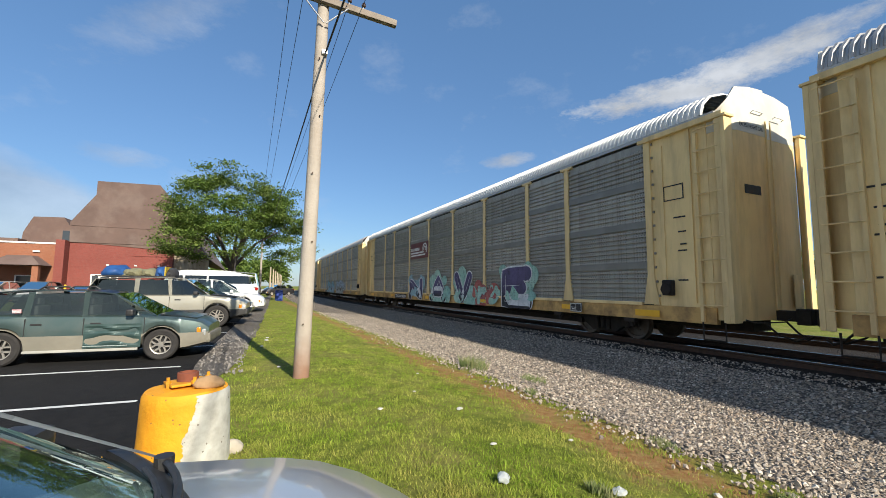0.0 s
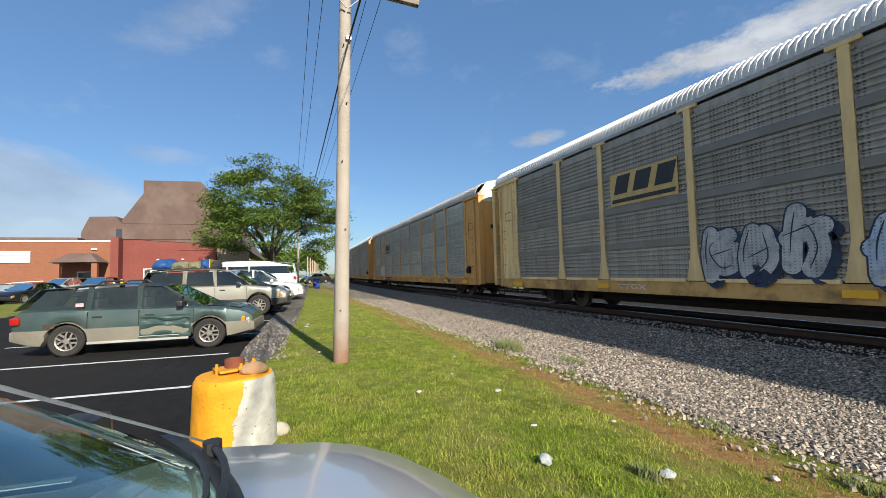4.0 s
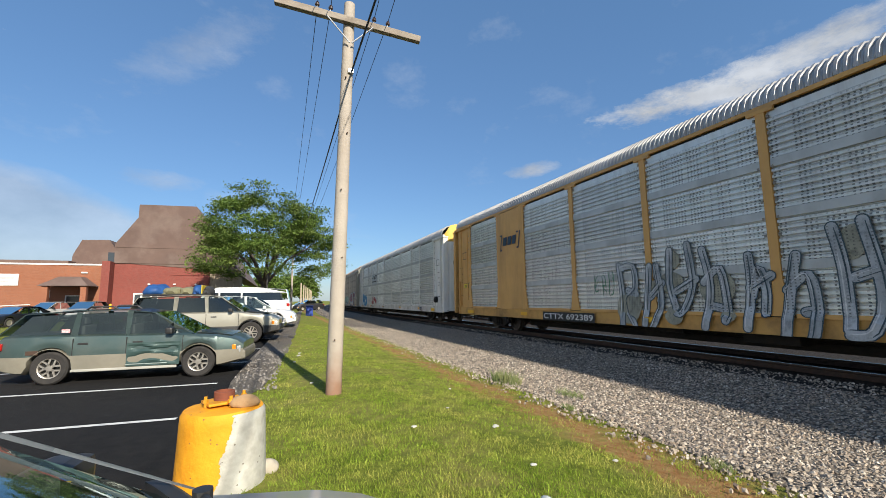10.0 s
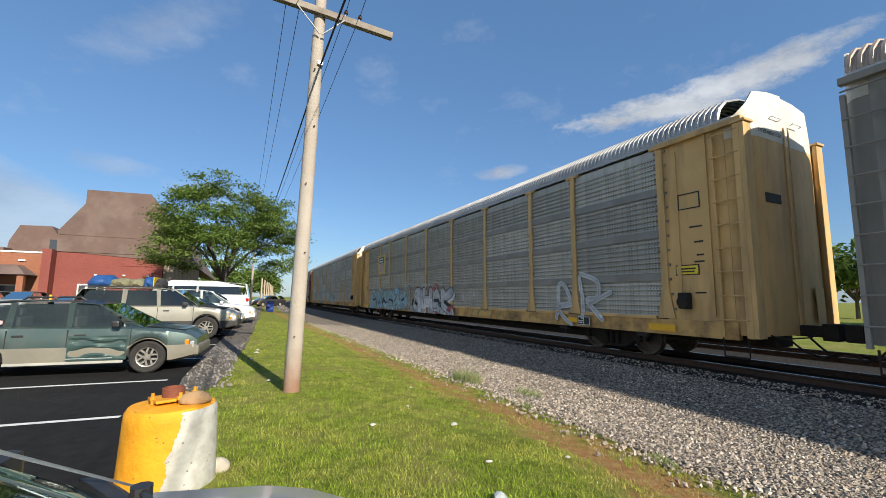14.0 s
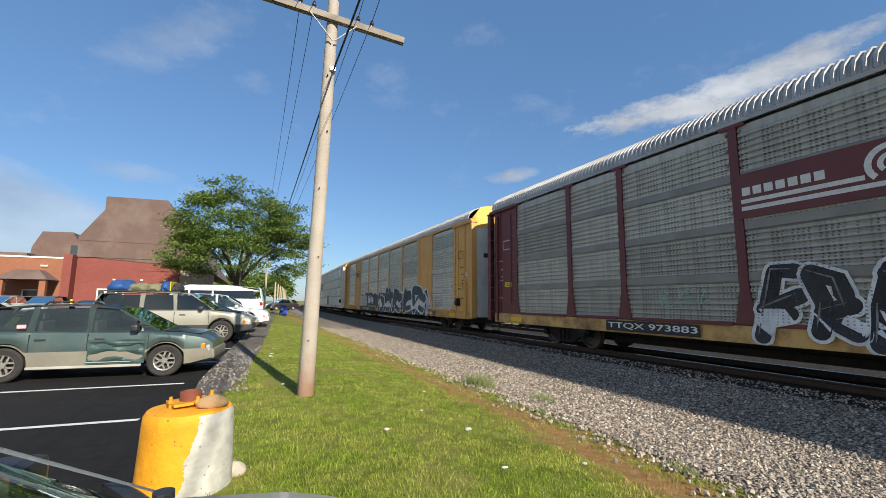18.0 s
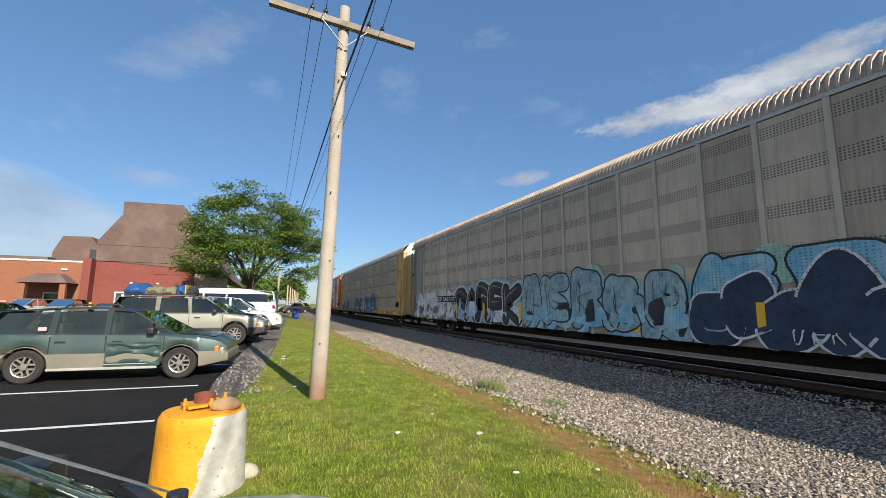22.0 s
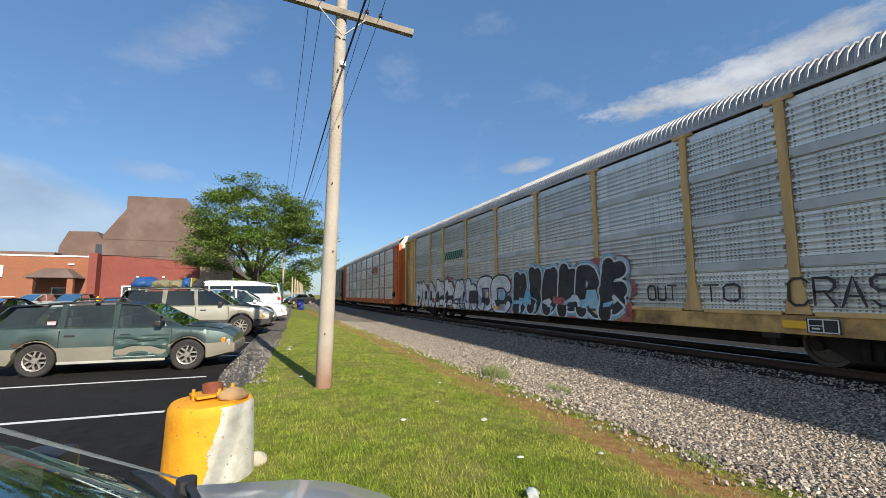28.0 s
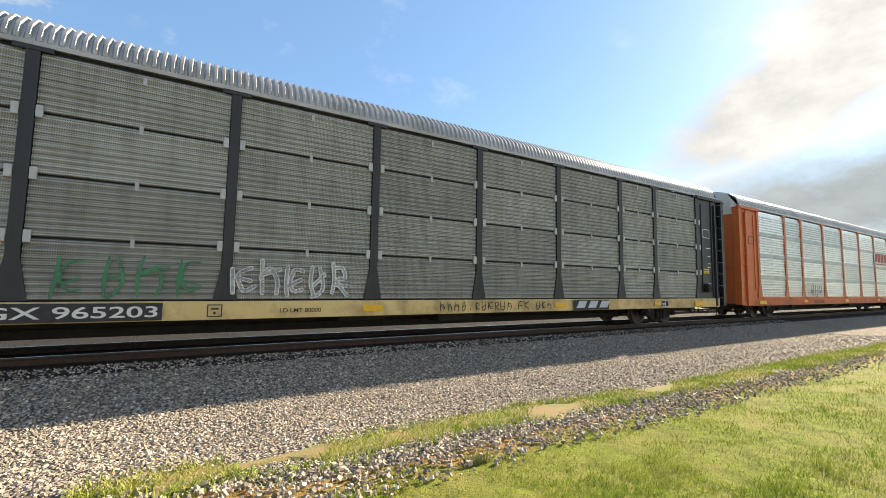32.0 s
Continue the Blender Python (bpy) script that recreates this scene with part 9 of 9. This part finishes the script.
# carrier 11
wheel_emblem(11, 4.55, 1.7, 3.2, 4.15)
wheel_emblem(11, -9.4, -12.2, 3.2, 4.15)
words(11, "TTQX 973883", 8.2, 5.6, 0.74, 0.92, LW, plate=LB)
piece(11, "~~~~~", 4.5, 0.2, 0.68, 2.15, "black", "white", fat=0.34, rim=0.06, wild=0.9, soft=False, shine="grey", seed=4)
scrawl(11, "~~~", 0.1, -0.9, 1.15, 1.85, "mint", 0.03, 0.9, seed=4)
scrawl(11, "~~~", 6.6, 5.2, 1.3, 1.8, "mint", 0.03, 0.8, seed=6)
scrawl(11, "~~~", -10.6, -12.1, 1.35, 1.8, "mint", 0.04, 0.8, seed=5)
sill_mark(11, -5.3, -7.1, LB, CREAM_P)
words(11, "B", -13.9, -14.1, 2.7, 2.95, LW)
# carrier 12
mass(12, 7.4, -9.6, 2.15, "petrol", "white", 3)
part("slatted_patch", boxes(*[(-HALF_W - 0.066, 4.85, 1.10 + 0.062 * j, -HALF_W - 0.05, 7.40, 1.145 + 0.062 * j) for j in range(14)]), DOOR_PALE, TRAIN[13], "grey slatted replacement panel")["kind"] = "stuff"
piece(12, "~~", 4.6, 2.6, 1.3, 1.9, "white", "silver", fat=0.5, rim=0.03, wild=1.0, seed=4)
piece(12, "~~~~~", 1.6, -8.8, 0.7, 2.3, "petrol", "white", fat=0.52, rim=0.10, wild=0.6, soft=True, seed=8)
piece(12, "~~", -8.2, -9.7, 0.8, 1.8, "lilac", "white", fat=0.2, rim=0.06, wild=1.0, seed=5)
scrawl(12, "~~~", -10.3, -11.5, 1.1, 1.6, "grey", 0.03, 0.8, seed=5)
scrawl(12, "~~~", -12.6, -13.3, 1.2, 1.7, "white", 0.03, 0.8, seed=7)
plaque(12, 9.55, 7.85, 3.45, 4.35, None, BRACKETED, BLACK_P, -HALF_W - 0.06)
words(12, "CTTX 690021", 6.2, 3.7, 0.72, 0.91, LW, plate=LB)
# carrier 13
throwup(13, [(-1.55, 1.55, 0.36, 0.52), (-1.95, 1.6, 0.34, 0.55), (-2.35, 1.6, 0.34, 0.52), (-1.75, 1.2, 0.55, 0.22), (-2.55, 1.25, 0.6, 0.26)], "lime", "ink", 0.05)
plaque(13, 7.3, 4.6, 3.1, 4.1, EMB_PALE, WING, LB)
words(13, "PW 100128", 7.0, 5.6, 0.70, 0.87, LB)
small_marks(13, 3.3)
scrawl(13, "~~", -3.6, -4.4, 1.05, 1.4, "ink", 0.035, 0.7, seed=3)
# carrier 14
words(14, "CP 546117", 9.75, 7.55, 1.66, 1.88, LW, -HALF_W - 0.076, plate=LB)
piece(14, "~~~~~", 13.4, 7.5, 0.68, 2.2, "white", "silver", fat=0.4, rim=0.03, wild=0.6, back="lilac", size=0.45, drop="grey", seed=2)
piece(14, "SAREK", 7.35, 1.35, 0.66, 2.35, "black", "white", fat=0.5, rim=0.06, wild=0.35, halo="sky", back="lilac", puffs=12, size=0.55, shine="grey", seed=3)
piece(14, "~~~~~", 1.4, -5.6, 0.68, 2.5, "icy", "black", fat=0.42, rim=0.05, wild=0.8, back="mint", puffs=16, size=0.5, drop="sky", veins="black", seed=4)
piece(14, "~~~", -5.6, -11.6, 1.2, 2.6, "sky", "black", fat=0.5, rim=0.05, wild=0.6, back="mint", puffs=9, size=0.5, seed=12)
throwup(14, [(-6.3, 1.2, 0.62, 0.66), (-7.0, 1.5, 0.55, 0.7), (-7.7, 1.15, 0.62, 0.6), (-8.5, 1.55, 0.66, 0.85), (-9.2, 1.15, 0.6, 0.6), (-9.9, 1.6, 0.62, 0.85), (-10.6, 1.2, 0.66, 0.62), (-11.4, 1.2, 0.6, 0.7)], "navy", "white", 0.05)
throwup(14, [(-6.3, 1.2, 0.3, 0.3), (-8.5, 1.55, 0.3, 0.42), (-9.9, 1.6, 0.28, 0.4), (-11.3, 1.2, 0.28, 0.3)], "navy", "silver", 0.035)
scrawl(14, "~~~", -7.7, -8.6, 0.8, 1.3, "white", 0.03, 0.6, seed=4, lift=0.06)
for yy in (-7.15, -9.7, 7.25, 4.35, 1.4):
    plaque(14, yy, yy - 0.16, 0.95, 1.55, REFLECT, [], REFLECT, -HALF_W - 0.10)
for yy in (5.55, 8.0, 2.6, -5.4, -8.2):
    plaque(8, yy, yy - 0.14, 1.0, 1.55, REFLECT, [], REFLECT, -HALF_W - 0.10)
# carrier 15
throwup(15, [(12.5, 1.1, 0.42, 0.46), (12.0, 1.75, 0.4, 0.42), (11.6, 1.2, 0.72, 0.66), (10.6, 1.7, 0.62, 0.52), (10.0, 1.25, 0.75, 0.66), (9.0, 1.3, 0.6, 0.62)], ["seablue", "seablue", "navy"], "white", 0.075)
piece(15, "NEANE", 4.3, 0.35, 0.66, 2.05, "navy", "sky", fat=0.5, rim=0.045, wild=0.3, shine="sky", seed=3)
piece(15, "~~~~", -1.2, -5.7, 0.68, 2.1, "navy", "sky", fat=0.5, rim=0.05, wild=0.6, halo="cobalt", shine="sky", seed=4)
scrawl(15, "~~~", 7.4, 5.4, 1.1, 2.1, "haze", 0.03, 0.9, seed=8)
scrawl(15, "FADEN", -5.9, -7.2, 0.98, 1.12, "black", 0.03, 0.3)
plaque(15, 6.8, 5.0, 3.35, 4.05, None, UNDERLINED, EMB_YELLOW)
sill_mark(15, -5.8, -7.0, LB, CREAM_P)
words(15, "TTGX 980281", 7.6, 5.2, 0.74, 0.91, LW, plate=LB)
words(15, "B-1780", 13.65, 12.95, 2.60, 2.74, LB, -HALF_W - 0.037)
plaque(15, 13.75, 12.85, 3.25, 3.85, EMB_YELLOW, [(0.1, 0.62, 0.9, 0.85)], LB, -HALF_W - 0.006)
words(15, "AUTO RACK", 13.65, 12.95, 3.36, 3.5, LB, -HALF_W - 0.019)
scrawl(15, "~~~~", 13.75, 12.85, 1.6, 1.95, "white", 0.035, 0.5, seed=3)
# carrier 16
piece(16, "~~~~~~", 3.5, -4.6, 0.66, 2.45, "teal", "black", fat=0.5, rim=0.03, wild=0.7, soft=False, back="pink", puffs=30, size=0.5, drop="navy", shine="white", seed=3)
piece(16, "~~", -4.3, -5.6, 0.68, 1.4, "pink", "", fat=0.6, back="pink", puffs=10, size=0.35, seed=5)
plaque(16, -7.6, -9.6, 3.5, 4.1, None, FOUR, BLACK_P, -HALF_W - 0.06)
words(16, "TTGX 694746", 6.2, 3.8, 0.71, 0.90, LW, plate=LB)
# carrier 17
piece(17, "~~~~~", 4.2, -3.0, 0.7, 2.1, "silver", "black", fat=0.36, rim=0.04, wild=0.8, seed=2)
piece(17, "GEBO", -3.2, -9.6, 0.68, 2.05, "white", "black", fat=0.42, rim=0.06, wild=0.3, seed=4)
for j, (word, ya, yb) in enumerate((("HATERS SAY WHAT", 12.45, 10.5), ("THEY WANT... BUT", 12.4, 10.6), ("THAT ~~~~ DONT", 12.4, 10.6), ("STICK!", 11.85, 10.95))):
    scrawl(17, word, ya, yb, 1.70 - j * 0.24, 1.86 - j * 0.24, "black", 0.032, 0.15, 2 + j, soft=False)
line_on(17, [(12.6, 1.9), (11.6, 2.08), (10.5, 2.0), (10.35, 1.5), (10.5, 0.95), (11.4, 0.78), (12.3, 1.0), (12.62, 1.4), (12.6, 1.9)], "black", 0.05)
for j in range(5):
    scrawl(17, "~~~", 13.6, 12.75, 4.1 - j * 0.42, 4.4 - j * 0.42, "black", 0.05, 0.6, 5 + j)
throwup(17, [(13.2, 2.15, 0.4, 0.5)], "haze", "black", 0.06)
# carrier 18
scrawl(18, "OUT", -6.4, -7.3, 1.25, 1.6, "black", 0.06, 0.2, soft=False)
scrawl(18, "TO", -7.9, -8.8, 1.25, 1.6, "black", 0.06, 0.2, 4, soft=False)
scrawl(18, "CRASH!", -9.6, -12.0, 1.2, 1.7, "black", 0.06, 0.2, 5, soft=False)
piece(18, "~~~~~", 12.4, 6.3, 0.7, 2.2, "white", "black", fat=0.4, rim=0.07, wild=0.5, soft=False, back="coral", puffs=22, size=0.4, seed=3)
piece(18, "~~OC", 6.1, 0.4, 0.68, 2.15, "white", "black", fat=0.46, rim=0.07, wild=0.3, back="sky", puffs=14, size=0.4, drop="lilac", seed=4)
piece(18, "~~~~~~", 0.1, -5.6, 0.68, 2.3, "black", "white", fat=0.5, rim=0.06, wild=0.6, back="coral", puffs=20, size=0.5, halo="sky", seed=5)
plaque(18, 7.4, 4.95, 3.3, 3.85, None, [(0.02 + 0.105 * j, 0.1, 0.095 + 0.105 * j, 0.85) for j in range(9)], mat("emblem_green", (0.05, 0.16, 0.12)))
words(18, "TTGX 965765", 7.2, 4.7, 0.73, 0.92, LW, plate=LB)
# carrier 19
plaque(19, -4.4, -7.0, 3.25, 4.1, EMB_PALE, FOUR, EMB_RED, -HALF_W - 0.05)
scrawl(19, "~~~", 6.9, 5.2, 1.1, 1.7, "black", 0.06, 0.3, 3)
words(19, "302348", 6.6, 5.2, 0.72, 0.88, LB)
scrawl(19, "ISEK", -4.3, -5.4, 0.70, 0.95, "black", 0.035, 0.4)
# carrier 20
plaque(20, 9.95, 8.3, 3.2, 4.1, BLACK_P, [(0.1, 0.2, 0.16, 0.85), (0.1, 0.2, 0.45, 0.32), (0.1, 0.73, 0.45, 0.85), (0.52, 0.2, 0.58, 0.85), (0.58, 0.5, 0.8, 0.62), (0.8, 0.2, 0.87, 0.85)], LW)
words(20, "TTGX 965203", 8.6, 5.7, 0.72, 0.92, LW, plate=LB)
small_marks(20, 4.9)
piece(20, "~~~~~", 4.6, 2.1, 1.1, 1.8, "haze", "white", fat=0.1, rim=0.02, wild=0.9, seed=3)
scrawl(20, "~~~~", 7.3, 5.0, 1.1, 1.8, "green", 0.06, 0.4, seed=4)
piece(20, "~~~~", 12.6, 8.9, 1.0, 1.9, "haze", "white", fat=0.2, rim=0.03, wild=0.9, seed=5)
scrawl(20, "~~~~.~~~~~~.FK.~~~", -0.2, -4.2, 0.72, 0.94, "black", 0.03, 0.4, 6)
sill_mark(20, -5.2, -6.9, LB, EMB_PALE)
# the last carriers
piece(21, "~~~~~", 4.0, -2.0, 0.7, 2.1, "silver", "cobalt", fat=0.42, rim=0.05, wild=0.7, back="haze", seed=2)
piece(21, "~~~~~~", -3.0, -10.8, 0.7, 2.1, "paleblue", "white", fat=0.42, rim=0.05, wild=0.7, back="haze", seed=3)
piece(22, "~~~~", 6.0, 0.0, 0.7, 2.0, "silver", "white", fat=0.3, rim=0.05, wild=0.7, seed=3)
# yellow placards and white end letters of the plate-sided carriers
for k_, colour in ((6, LW), (12, LW), (16, LW)):
    words(k_, "BI", -13.8, -14.08, 2.66, 2.88, colour, label="white end letters BI")


# ---- what moves ----
def centre(k, t):
    """Where the middle of carrier k stands along the line at t seconds, with the train's slight surging."""
    surge = np.interp(t, [0, 1, 3, 6, 7, 8, 9, 10, 12, 14, 17, 20, 22, 23, 24, 26, 29, 31, 32],
                      [-0.03, -0.1, 0.1, -0.08, -0.16, 0.18, 0.08, 0.14, 0.0, 0.07, -0.08, 0.0, -0.17, 0.04, 0.27, 0.1, -0.03, -0.13, 0.2])
    return 19.92 + 30.872 * k - 19.7445 * t - 0.01063 * t * t + float(surge)


def motions():
    for i, car in enumerate(TRAIN):
        rows = []
        for t in steps(0, 32, 65):
            s = centre(i - 1, t)
            a, b = track_pose(s - 9.5), track_pose(s + 9.5)
            mid = (a.translation + b.translation) / 2
            d = b.translation - a.translation
            rows.append((t, pose(mid.x, mid.y, mid.z, 0, 0, -math.degrees(math.atan2(d.x, d.y)))))
        walk(car, rows)
    # the wheelsets roll while their carrier is near
    for k, a, wheel in WHEELS:
        far = [t for t in steps(0, 32, 321) if -30 < centre(k, t) < 45]
        if not far:
            continue
        t0, t1 = far[0], far[-1]
        s0 = centre(k, t0)
        n = max(2, int((s0 - centre(k, t1)) / 0.43 / 1.35) + 2)
        rows = [(t, pose(0, a, 0.42, math.degrees((s0 - centre(k, t)) / 0.43))) for t in steps(t0, t1, n)]
        if t0 > 0:
            rows.insert(0, (0, pose(0, a, 0.42)))
        if t1 < 32:
            rows.append((32, rows[-1][1]))
        walk(wheel, rows)


motions()
